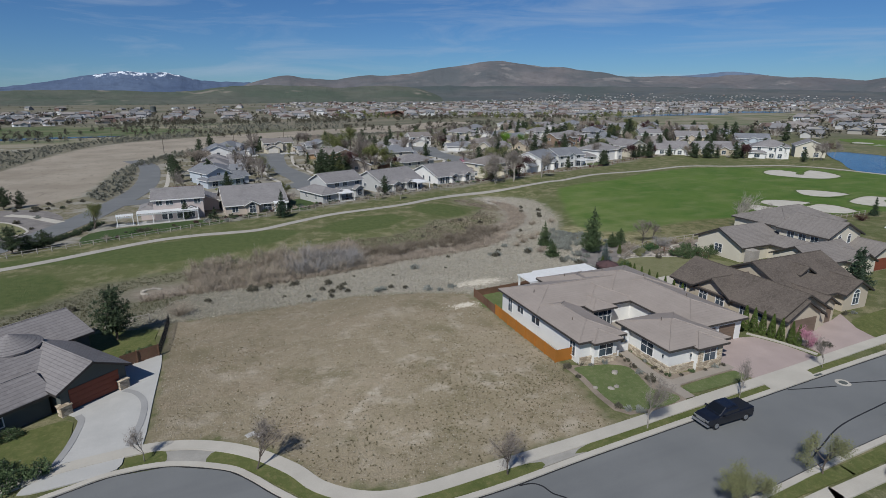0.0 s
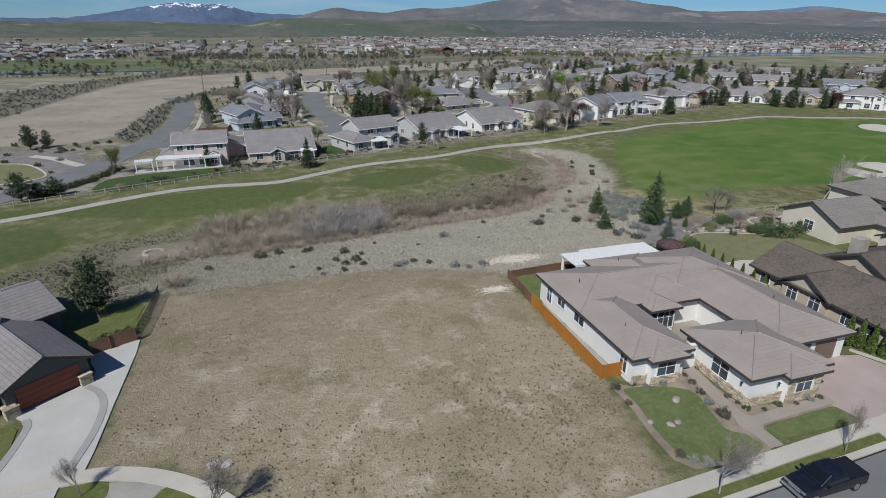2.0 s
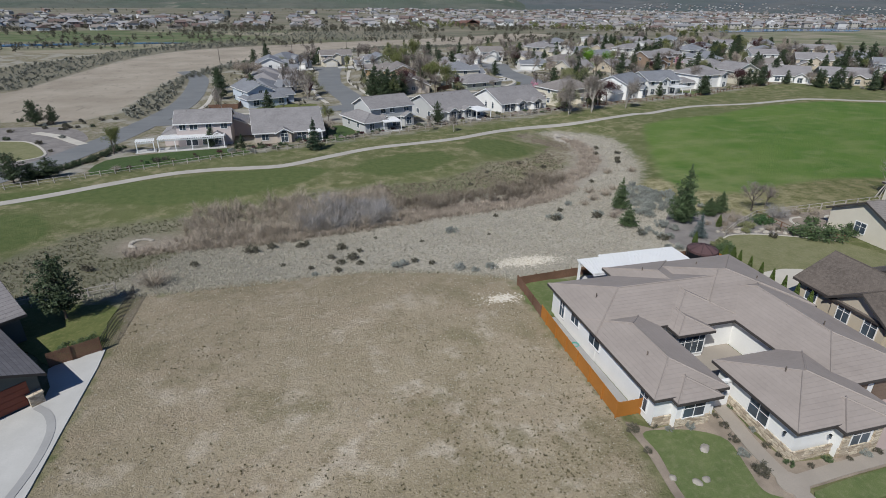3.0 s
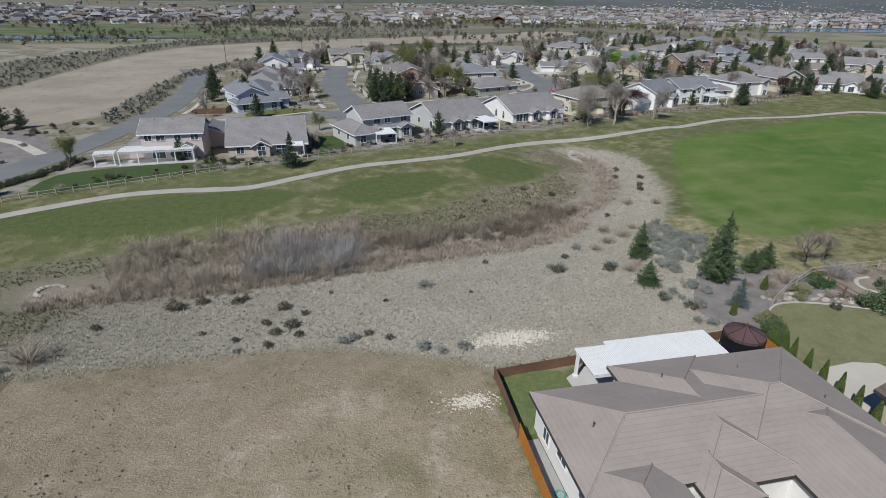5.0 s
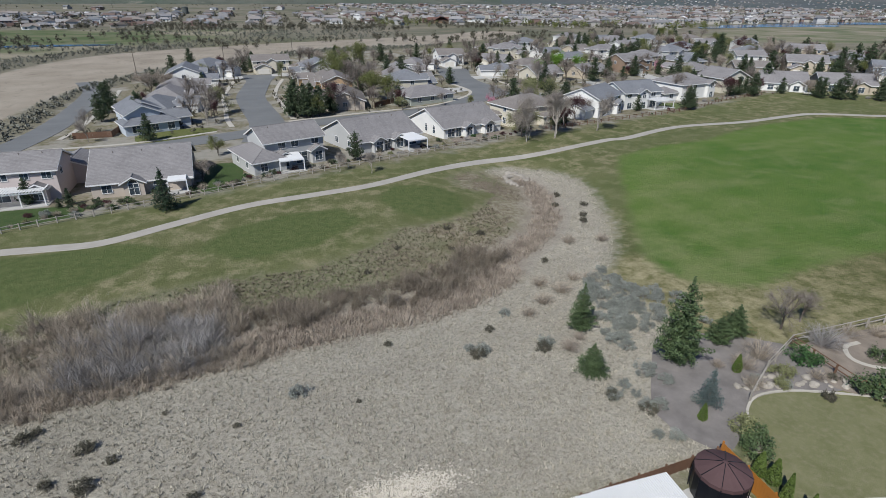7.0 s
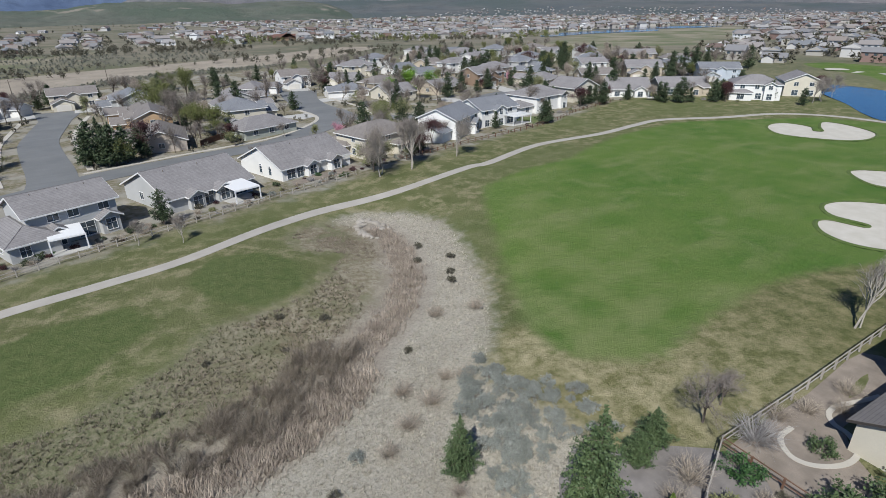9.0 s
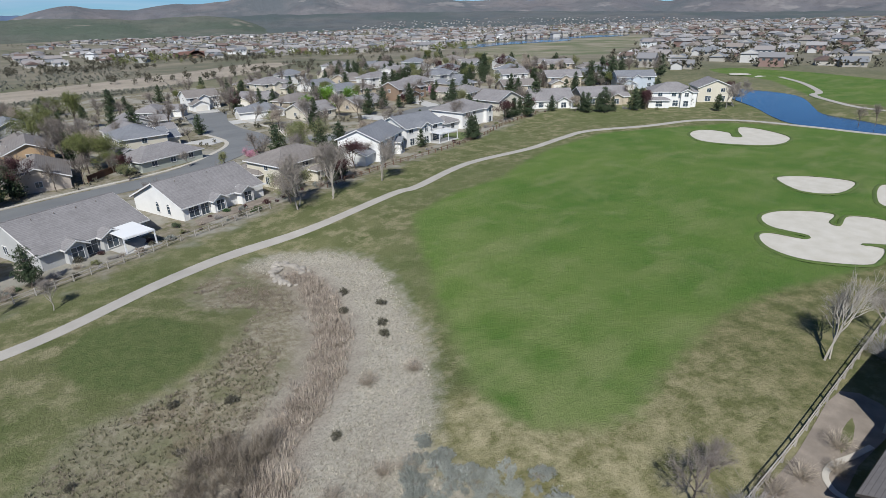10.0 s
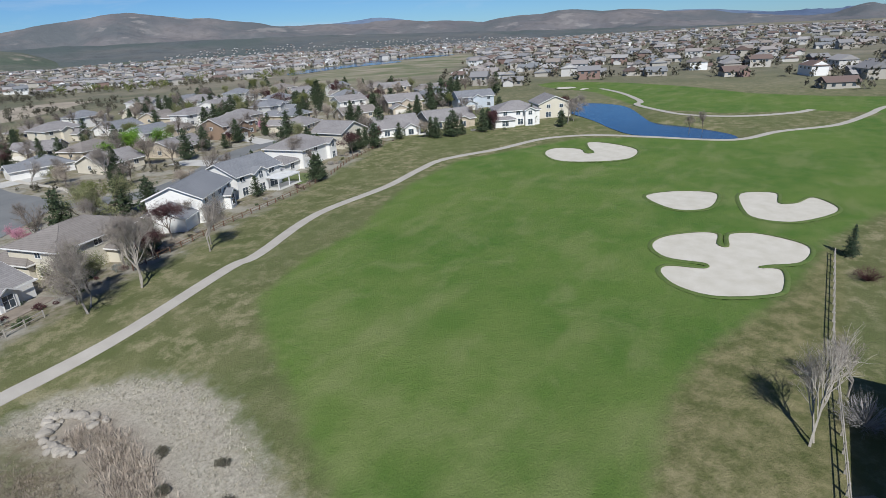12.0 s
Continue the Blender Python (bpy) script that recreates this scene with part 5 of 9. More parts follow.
for args in ((0, 228, 80, False, "grey", "roof_blue"), (1, 246, 85, False, "cream", "roof_grey"), (1, 265, 92, False, "grey", "roof_grey"), (2, 284, 92, True, "white", "roof_blue"), (8, 306, 60, True, "white", "roof_blue"), (33, 318, 5, True, "cream", "roof_tan"),
             (50, 312, -40, False, "tan", "roof_grey"), (52, 292, -85, True, "grey", "roof_blue"), (53, 271, -88, False, "ochre", "roof_tan"), (54, 250, -92, True, "ochre", "roof_tan"), (54, 228, -95, False, "taupe", "roof_tan"), (80, 229, 200, False, "sage", "roof_grey"), (79, 249, 95, True, "cream", "roof_blue"),
             (81, 270, 95, False, "white", "roof_grey"), (86, 291, 90, False, "grey", "roof_grey"), (97, 312, 55, False, "white", "roof_grey"), (119, 327, 0, True, "white", "roof_tan"), (142, 320, -40, False, "cream", "roof_grey"), (130, 284, -95, False, "white", "roof_blue"), (140, 265, 190, False, "cream", "roof_grey"),
             (163, 268, 200, False, "tan", "roof_grey"), (150, 300, 20, False, "tan", "roof_tan"), (170, 297, 195, True, "white", "roof_blue"), (184, 308, 190, False, "tan", "roof_tan"), (192, 280, 10, True, "brown", "roof_grey"), (207, 292, 190, True, "tan", "roof_grey"), (212, 262, 200, False, "cream", "roof_grey"),
             (205, 324, 15, True, "white", "roof_grey"), (228, 284, 190, False, "tan", "roof_blue"), (236, 309, 20, True, "grey", "roof_blue"), (240, 258, 155, False, "tan", "roof_tan"), (258, 279, 160, True, "white", "roof_grey"), (262, 250, -35, True, "tan", "roof_grey"), (279, 301, 15, True, "cream", "roof_blue"),
             (262, 334, 190, True, "white", "roof_blue"), (233, 345, 15, True, "white", "roof_grey"), (205, 352, 20, False, "tan", "roof_tan"), (180, 340, 195, False, "white", "roof_blue"), (160, 350, 10, True, "cream", "roof_grey"), (290, 348, 10, True, "white", "roof_grey"), (301, 322, 195, False, "tan", "roof_tan"),
             (292, 252, 150, True, "white", "roof_blue"), (284, 226, -40, True, "bluegrey", "roof_blue"), (318, 300, 150, True, "tan", "roof_grey"), (318, 345, 20, True, "grey", "roof_blue"), (245, 378, 190, True, "white", "roof_grey"), (215, 388, 15, False, "cream", "roof_grey"), (186, 384, 190, True, "white", "roof_blue"),
             (275, 385, 10, True, "grey", "roof_blue"), (232, 414, 20, True, "white", "roof_grey"), (262, 420, 190, False, "slate", "roof_blue"), (305, 382, 185, True, "cream", "roof_tan"), (338, 330, -30, False, "tan", "roof_tan"), (312, 270, -35, True, "tan", "roof_tan"), (335, 285, -30, False, "cream", "roof_grey"), (160, 375, 10, False, "tan", "roof_tan")):
    back_house(*args)


# ---- the stucco house beside the lot ----
near = house(0, 0, 0, "single-storey white stucco house with warm grey hip roof and stone base",
             [(36.3, 56.0, 59.0, 65.2, 3.15, "hip", 0.30), (36.33, 47.0, 42.0, 58.0, 3.13, "hip", 0.30), (43.8, 58.0, 51.0, 67.1, 3.17, "hip", 0.30), (50.6, 44.9, 59.2, 62.0, 3.14, "hip", 0.30), (44.1, 41.5, 52.2, 49.3, 3.16, "hip", 0.30),
              (43.7, 54.2, 46.6, 58.5, 3.10, "hip", 0.34), (47.6, 40.8, 51.3, 44.5, 3.05, "hip", 0.30), (37.9, 46.3, 40.96, 49.5, 3.02, "hip", 0.30), (47.4, 55.6, 59.5, 66.9, 3.155, "hip", 0.30), (43.9, 55.3, 50.8, 64.0, 3.12, "hip", 0.33)],
             [(4, "W", 0.42, 0.9, 1.9, 1.5), (6, "S", 0.5, 0.85, 1.7, 1.6), (7, "S", 0.5, 0.9, 1.9, 1.4), (1, "W", 0.12, 0.6, 1.0, 1.9), (1, "W", 0.85, 1.2, 1.9, 1.0), (0, "W", 0.45, 1.3, 1.5, 0.9), (0, "W", 0.75, 0.5, 1.0, 1.9), (5, "S", 0.25, 0.4, 1.5, 2.1), (5, "S", 0.75, 0.4, 1.2, 2.1),
              (3, "W", 0.2, 0.6, 1.6, 1.8), (2, "N", 0.5, 0.3, 2.6, 2.1), (0, "N", 0.2, 0.9, 1.6, 1.3)], [(3, "S", 0.3, 3.2, "garage_brown"), (3, "S", 0.72, 2.6, "garage_brown")], "white", "roof_near", "houses on the street", 0.35, "fascia")


def ledge_stones(a, b, h, thick=0.12):
    """Single ledge stones along a wall foot."""
    d = Vector((b[0] - a[0], b[1] - a[1], 0))
    n = Vector((d.y, -d.x, 0)).normalized() * thick
    L = d.length
    r = random.Random(int(a[0] * 10))
    for row in range(4):
        x = -0.3 * (row % 2)
        while x < L:
            w = r.uniform(0.4, 0.9)
            s0, s1 = max(0, x) / L, min(L, x + w - 0.02) / L
            z0, z1 = -0.4 if row == 0 else row * h / 4, (row + 1) * h / 4 - 0.015
            if s1 > s0:
                p, q, o = Vector((*a, 0)) + d * s0, Vector((*a, 0)) + d * s1, n * r.uniform(0.75, 1.1)
                m = Mesh()
                m.add([p + Vector((0, 0, z0)), q + Vector((0, 0, z0)), q + o + Vector((0, 0, z0)), p + o + Vector((0, 0, z0)), p + Vector((0, 0, z1)), q + Vector((0, 0, z1)), q + o + Vector((0, 0, z1)), p + o + Vector((0, 0, z1))],
                      [(4, 7, 6, 5), (3, 2, 6, 7), (2, 1, 5, 6), (0, 3, 7, 4)])
                part("stone", m, M["stone"], near)
            x += w


for a, b, h in (((44.1, 41.3), (47.6, 41.3), 0.9), ((47.6, 40.8), (51.3, 40.8), 0.9), ((44.1, 49.3), (44.1, 41.3), 0.9), ((37.9, 46.3), (41.0, 46.3), 0.9), ((36.3, 46.9), (37.9, 46.9), 0.9), ((41.0, 46.3), (41.0, 50.0), 0.9)):
    ledge_stones(a, b, h)
for a, b in (((48.0, 41.0), 0), ((50.9, 41.0), 0)):
    m = Mesh()
    m.box(a[0] - 0.28, 40.62, -0.3, a[0] + 0.28, 40.95, 2.7)
    part("stone_pier", m, M["stone"], near, "tan ledge stone pier")
m = Mesh()
m.box(42.4, 47.6, -0.3, 43.9, 47.9, 1.15, 0.03)
m.box(42.4, 47.6, 2.3, 43.9, 47.9, 2.6, 0.03)
m.box(42.4, 47.6, 1.1, 42.7, 47.9, 2.35)
m.box(43.6, 47.6, 1.1, 43.9, 47.9, 2.35)
part("courtyard_gate_wall", m, M["trim"], near)
for vx, vy, vz in ((38.5, 60.5, 4.0), (46.2, 64.5, 4.0), (55.5, 50.5, 4.4), (57.0, 60.0, 3.95), (47.0, 46.0, 4.2), (53.0, 64.5, 3.9), (38.0, 51.0, 3.75)):
    vent(near, vx, vy, vz)


def patio_cover():
    ob = thing("patio_cover", 48.5, 69.3, 0.1, 0, "white lattice patio cover on square posts", "patio cover")
    m = Mesh()
    for x0, x1, y1 in ((-6.6, -3.6, 1.55), (-3.6, 0.9, 2.1), (0.9, 6.6, 2.15)):
        k = int((x1 - x0) / 0.16)
        for i in range(k):
            a = x0 + (x1 - x0) * i / k
            m.box(a, -2.3, 2.86, a + 0.10, y1, 2.95)
        m.box(x0 + 0.004, -2.3, 2.80, x1 - 0.004, y1 - 0.004, 2.83)
    part("lattice", m, M["pergola"], ob)
    for y in (-2.2, 1.3):
        m = Mesh()
        m.box(-6.5, y - 0.07, 2.58, 6.5, y + 0.07, 2.815)
        part("beam", m, M["pergola"], ob)
    for x in (-6.3, -2.2, 2.2, 6.2):
        m = Mesh()
        m.box(x - 0.12, 1.18, -0.2, x + 0.12, 1.42, 2.58, 0.02)
        m.box(x - 0.2, 1.1, -0.2, x + 0.2, 1.5, 0.25, 0.03)
        part("post", m, M["pergola"], ob)


patio_cover()
slab("patio", [(41.5, 66.5), (41.3, 70.5), (43.5, 71.8), (57, 71.8), (61.5, 72.5), (61.5, 66.5)], 0.14, M["drive"], "pale concrete patio behind the house", "patio")


def gazebo():
    ob = thing("gazebo", 59.3, 70.9, 0.2, 0, "round gazebo with maroon canopy and dark netting", "gazebo")
    m, n = Mesh(), 16
    ring = [(1.85 * math.cos(2 * math.pi * i / n), 1.85 * math.sin(2 * math.pi * i / n)) for i in range(n)]
    vs = [(x, y, 2.35) for x, y in ring] + [(x * 0.55, y * 0.55, 2.72) for x, y in ring] + [(x * 0.12, y * 0.12, 3.0) for x, y in ring] + [(0, 0, 3.05)]
    fs = [(i, (i + 1) % n, n + (i + 1) % n, n + i) for i in range(n)] + [(n + i, n + (i + 1) % n, 2 * n + (i + 1) % n, 2 * n + i) for i in range(n)] + [(2 * n + i, 2 * n + (i + 1) % n, 3 * n) for i in range(n)]
    low = len(vs)
    vs += [(x, y, 2.05) for x, y in ring]
    fs += [(low + i, low + (i + 1) % n, (i + 1) % n, i) for i in range(n)]
    m.add(vs, fs)
    part("canopy", m, M["canopy"], ob)
    m = Mesh()
    for i in range(n):
        x, y = ring[i]
        m.add([(x * 0.98, y * 0.98, 2.05), (ring[(i + 1) % n][0] * 0.98, ring[(i + 1) % n][1] * 0.98, 2.05), (ring[(i + 1) % n][0] * 0.96, ring[(i + 1) % n][1] * 0.96, 0.1), (x * 0.96, y * 0.96, 0.1)], [(0, 1, 2, 3)])
    part("netting", m, M["black"], ob)
    for i in range(0, n, 2):
        m = Mesh()
        m.beam((ring[i][0], ring[i][1], 0), (ring[i][0], ring[i][1], 2.2), 0.04, n=6)
        part("post", m, M["black"], ob)
    for i in range(0, n, 2):
        m = Mesh()
        m.beam((ring[i][0], ring[i][1], 2.38), (ring[i][0] * 0.1, ring[i][1] * 0.1, 3.04), 0.03)
        part("rib", m, M["black"], ob)


gazebo()

# the brown house next door and the one beyond it
house(0, 0, 0, "single-storey beige stucco house with brown shingle roof", [(64.0, 43.2, 72.6, 60.8, 3.0, "gy", 0.55), (63.7, 50.6, 70.0, 56.4, 3.0, "gx", 0.62), (71.5, 46.8, 85.6, 60.5, 3.0, "gx", 0.48), (80.2, 45.6, 85.4, 50.5, 3.0, "gy", 0.55), (71.8, 43.9, 75.4, 50.0, 3.0, "gy", 0.6),
                   (64.4, 42.6, 70.6, 46.0, 2.9, "gy", 0.62), (76.8, 50.2, 79.2, 53.6, 5.0, "gy", 0.6)],
      [(0, "W", 0.9, 0.9, 1.3, 1.6), (1, "W", 0.25, 0.8, 1.3, 1.8), (0, "W", 0.3, 0.9, 1.0, 1.4), (1, "W", 0.75, 0.8, 1.3, 1.8), (3, "S", 0.5, 0.8, 1.3, 1.6, 1), (6, "S", 0.5, 4.0, 0.8, 1.0), (0, "W", 0.15, 1.2, 0.9, 1.0)],
      [(5, "S", 0.5, 4.8, "garage_brown"), (4, "S", 0.5, 2.5, "garage_brown")], "tan", "roof_shingle", "houses on the street", 0.3, "fascia")
house(0, 0, 0, "two-storey cream stucco house with grey brown tile roof", [(87.8, 68.6, 111, 78.6, 3.1, "gx", 0.48), (98.6, 60.6, 107.6, 69.6, 5.7, "gy", 0.48), (90.2, 56.4, 101.4, 64.2, 3.1, "gx", 0.5), (97.5, 54.6, 102.0, 58.0, 3.0, "gy", 0.55), (103.4, 55.6, 110.4, 63.0, 3.1, "gy", 0.5), (95.0, 63.0, 100, 69.0, 3.1, "gy", 0.45), (99.5, 69.0, 116.0, 80.3, 5.6, "hip", 0.42)],
      [(1, "W", 0.25, 4.0, 1.3, 1.2), (1, "W", 0.5, 4.0, 1.3, 1.2), (1, "W", 0.75, 4.0, 1.3, 1.2), (1, "S", 0.35, 4.0, 0.8, 1.3, 1), (1, "S", 0.65, 4.0, 0.8, 1.3, 1), (2, "W", 0.5, 0.8, 1.8, 1.5), (0, "W", 0.5, 0.8, 1.6, 1.5), (0, "N", 0.3, 0.6, 2.4, 1.9), (0, "N", 0.7, 0.6, 2.4, 1.9)],
      [(4, "S", 0.5, 4.8, "garage_red")], "cream", "roof_tan", "houses on the street", 0.1, "fascia")
for hx, hy, ht, wl_, rf in ((128, 58, 5, "cream", "roof_tan"), (150, 62, 8, "tan", "roof_tan"), (172, 58, 0, "white", "roof_grey")):
    back_house(hx, hy, ht, True, wl_, rf, "houses on the street")
    


def chimney():
    m = Mesh()
    m.box(73.0, 55.3, 3.0, 74.6, 56.5, 7.4, 0.05)
    ob = part("chimney", m, M["rock"])
    tagged(ob, "pale stone chimney rising from a shingle roof", "chimney")


chimney()


# ---- the dark green house across the drive ----
left = house(-16.5, 58.5, 38, "dark green stucco house with turret and red garage door",
             [(0.2, -0.4, 6.7, 9.5, 2.75, "gy", 0.5), (-7.5, 4.5, 5.5, 14.0, 3.0, "hip", 0.36), (0.0, 10.6, 9.0, 20.8, 3.0, "gx", 0.34), (-9.5, 0.9, -0.2, 7.0, 2.45, "gx", 0.36), (-6.5, 12, 1, 19, 3.9, "hip", 0.36)],
             [(3, "S", 0.5, 0.8, 1.4, 1.4), (1, "E", 0.5, 0.9, 1.2, 1.2), (2, "E", 0.5, 0.9, 1.4, 1.3)], [(0, "S", 0.5, 4.9, "garage_red")], "slate", "roof_left", "houses on the street", 0.15, "fascia")
m, n = Mesh(), 20
cx, cy, r0 = 1.2, 10.4, 2.3
ring = [(math.cos(2 * math.pi * i / n), math.sin(2 * math.pi * i / n)) for i in range(n)]
m.add([(cx + r0 * x, cy + r0 * y, -0.4) for x, y in ring] + [(cx + r0 * x, cy + r0 * y, 4.7) for x, y in ring], [(i, (i + 1) % n, n + (i + 1) % n, n + i) for i in range(n)])
part("turret", m, M["slate"], left, "round turret wall")
m = Mesh()
m.add([(cx + 2.9 * x, cy + 2.9 * y, 4.4) for x, y in ring] + [(cx, cy, 5.75)] + [(cx + 2.9 * x, cy + 2.9 * y, 4.22) for x, y in ring], [(i, (i + 1) % n, n) for i in range(n)] + [(n + 1 + i, n + 1 + (i + 1) % n, (i + 1) % n, i) for i in range(n)])
part("turret_roof", m, M["roof_left"], left, "conical tile turret roof")
for px_ in (0.35, 6.1):
    m = Mesh()
    m.box(px_ - 0.5, -0.95, -0.3, px_ + 0.5, -0.1, 0.95, 0.02)
    m.box(px_ - 0.58, -1.03, 0.95, px_ + 0.58, -0.05, 1.08, 0.02)
    part("stone_pier", m, M["stone"], left, "stone pier beside the garage door")

DRIVE = smoothed([(-8.4, 49.4), (-8.2, 58), (-8.1, 68.7), (-10, 67.8), (-12.2, 66.6), (-11.0, 62.3), (-15.6, 58.7), (-14.4, 56.5), (-14.4, 52), (-15.2, 48.6), (-16.8, 46.2), (-13.0, 46.1), (-10.0, 46.7), (-9.6, 48.6)], 3, True)
slab("driveway", DRIVE, 0.10, M["drive"], "pale concrete driveway leading to the red garage door", "driveway", 0.2)
ribbon("driveway_band", [(-11.2, 61.2), (-9.9, 59.9), (-9.0, 57.6), (-8.9, 54), (-9.5, 49.9)], 0.6, M["stamped"], "stamped grey border in the driveway", "driveway", 0.13, 0.05)
ribbon("driveway_edge", [(-14.7, 57.4), (-14.2, 56.0), (-14.4, 52), (-15.0, 49.0)], 0.6, M["stamped"], "stamped grey border in the driveway", "driveway", 0.13, 0.05)
slab("front_lawn", smoothed([(-14.9, 56.2), (-14.9, 49.5), (-16.5, 47.4), (-24, 45), (-30, 48), (-22, 54.5), (-17.5, 56.6)], 3, True), 0.07, M["lawn"], "olive lawn beside the driveway", "lawn", 0.1)
slab("back_lawn", smoothed([(-12.3, 67.3), (-8.7, 69.2), (-9.3, 74), (-10, 78), (-20, 79), (-20, 72), (-15, 70)], 3, True), 0.07, M["lawn"], "olive lawn behind the fence", "lawn", 0.1)
slab("paver_driveway", [(52.0, 36.9), (50.9, 41.0), (52.0, 44.9), (59.4, 44.9), (61.2, 44.4), (62.6, 41), (63.2, 37.3)], 0.12, M["pavers"], "reddish paver driveway", "driveway", 0.2)
slab("drive_apron", [(51.6, 34.4), (52.0, 36.9), (59.2, 37.2), (58.6, 34.6)], 0.14, M["concrete"], "pale concrete driveway apron", "driveway", 0.2)
slab("neighbour_driveway", [(64.5, 37.4), (64.9, 42.6), (75.6, 44.0), (79, 45), (76, 41), (75, 37.8)], 0.12, M["pavers"], "brown stone driveway next door", "driveway", 0.2)
ribbon("drive_border", [(61.3, 45.5), (62.9, 42), (63.9, 38)], 0.35, M["concrete"], "pale concrete edging", "kerb", 0.16, 0.1)
slab("garden_bed", smoothed([(34.6, 47.9), (36.4, 46.6), (41.6, 46.8), (44.0, 47.2), (43.9, 41.2), (52, 40.7), (52.2, 39.2), (43.4, 38.9), (41.8, 36.5), (34.8, 36.6), (33.9, 39.5), (34.2, 42.5), (34.5, 45)], 2, True), 0.05, M["mulch"], "bark and gravel planting bed by the house", "garden bed", 0.1)
slab("lawn", smoothed([(35.2, 46.3), (37, 46.3), (39.6, 45.5), (41.1, 44.1), (40.6, 41.5), (40.2, 39.5), (41.3, 38.4), (41.4, 36.9), (39, 36.5), (35.2, 37.2), (34.6, 39.3), (34.7, 41.5), (35.2, 44.3)], 4, True), 0.09, M["lawn_green"], "green front lawn with pale boulders", "lawn", 0.1)
slab("lawn_strip", smoothed([(43.5, 37.2), (43.5, 38.55), (48, 38.9), (52.3, 38.9), (51.6, 37.3)], 2, True), 0.11, M["lawn_green"], "green strip of lawn by the sidewalk", "lawn", 0.1)
ribbon("front_path", [(43.3, 48.4), (42.9, 45.5), (42.5, 42.5), (42.5, 39.6), (42.5, 36.6)], 1.25, M["flagstone"], "tan stamped concrete front path", "path", 0.13, 0.1)
slab("path_circle", [(42.6 + 1.05 * math.cos(0.3142 * i), 39.5 + 1.05 * math.sin(0.3142 * i)) for i in range(20)], 0.14, M["flagstone"], "round landing in the front path", "path", 0.1)
ribbon("front_walk", [(43.4, 39.55), (47, 39.75), (52.0, 39.9)], 1.1, M["flagstone"], "tan stamped walk to the driveway", "path", 0.125, 0.1)
slab("neighbour_patio", smoothed([(63.6, 66.4), (66.5, 67.6), (71.5, 67.2), (72, 62), (65, 61.4), (63.2, 64)], 2, True), 0.09, M["concrete"], "pale concrete patio beside the dormant lawn", "patio", 0.1)
slab("courtyard", [(41.2, 48.2), (44.0, 48.2), (44.0, 49.4), (50.4, 49.4), (50.4, 56.2), (41.2, 56.2)], 0.10, M["flagstone"], "tan paved entrance courtyard", "patio", 0.1)
slab("side_yard", [(34.6, 49), (36.2, 49), (36.2, 64), (34.9, 64)], 0.08, M["stamped"], "grey concrete side yard", "yard", 0.1)
slab("yard_lawn", smoothed([(35.2, 64.5), (41.0, 66.0), (41.2, 71.6), (35.2, 71.4)], 2, True), 0.09, M["lawn_green"], "small back lawn inside the fence", "lawn", 0.1)
slab("neighbour_lawn", smoothed([(67.5, 76.6), (71, 78.4), (76, 77.2), (84, 73), (86, 66), (78, 63), (66, 65), (64.5, 70)], 4, True), 0.07, M["lawn_olive"], "dormant olive back lawn with a pale edge", "lawn", 0.1)
ribbon("lawn_edge", [(66.6, 74.5), (68, 77.2), (71, 78.6), (76, 77.5), (84.5, 73.2)], 0.22, M["concrete"], "curved pale concrete lawn edging", "kerb", 0.12, 0.1)
BED = smoothed([(60.5, 79), (64, 84.5), (69, 89), (79, 84.2), (79.6, 77), (71, 78.8), (66.5, 76), (64, 74.2), (62.3, 74.5)], 3, True)
slab("planting_bed", BED, 0.03, M["bed_grey"], "gravel and bark planting bed behind the fence", "garden bed", 0.1)
slab("planting_bed_east", smoothed([(79.8, 83.5), (92, 83.8), (103, 84.4), (102, 80), (90, 80), (84, 73.5), (78, 77.4), (79.5, 80)], 3, True), 0.04, M["gravel"], "gravel garden inside the rail fence", "garden bed", 0.1)
ribbon("garden_path", [(86.6, 82.2), (84.6, 82.0), (83.4, 80.5), (84.0, 79.0), (86.0, 77.9), (88.2, 78.0), (89.6, 79.3), (89.9, 80.6), (90.9, 81.5), (92.6, 81.6), (94.7, 80.9), (97, 80.3)], 0.45, M["concrete"], "winding pale garden path", "path", 0.1, 0.1)


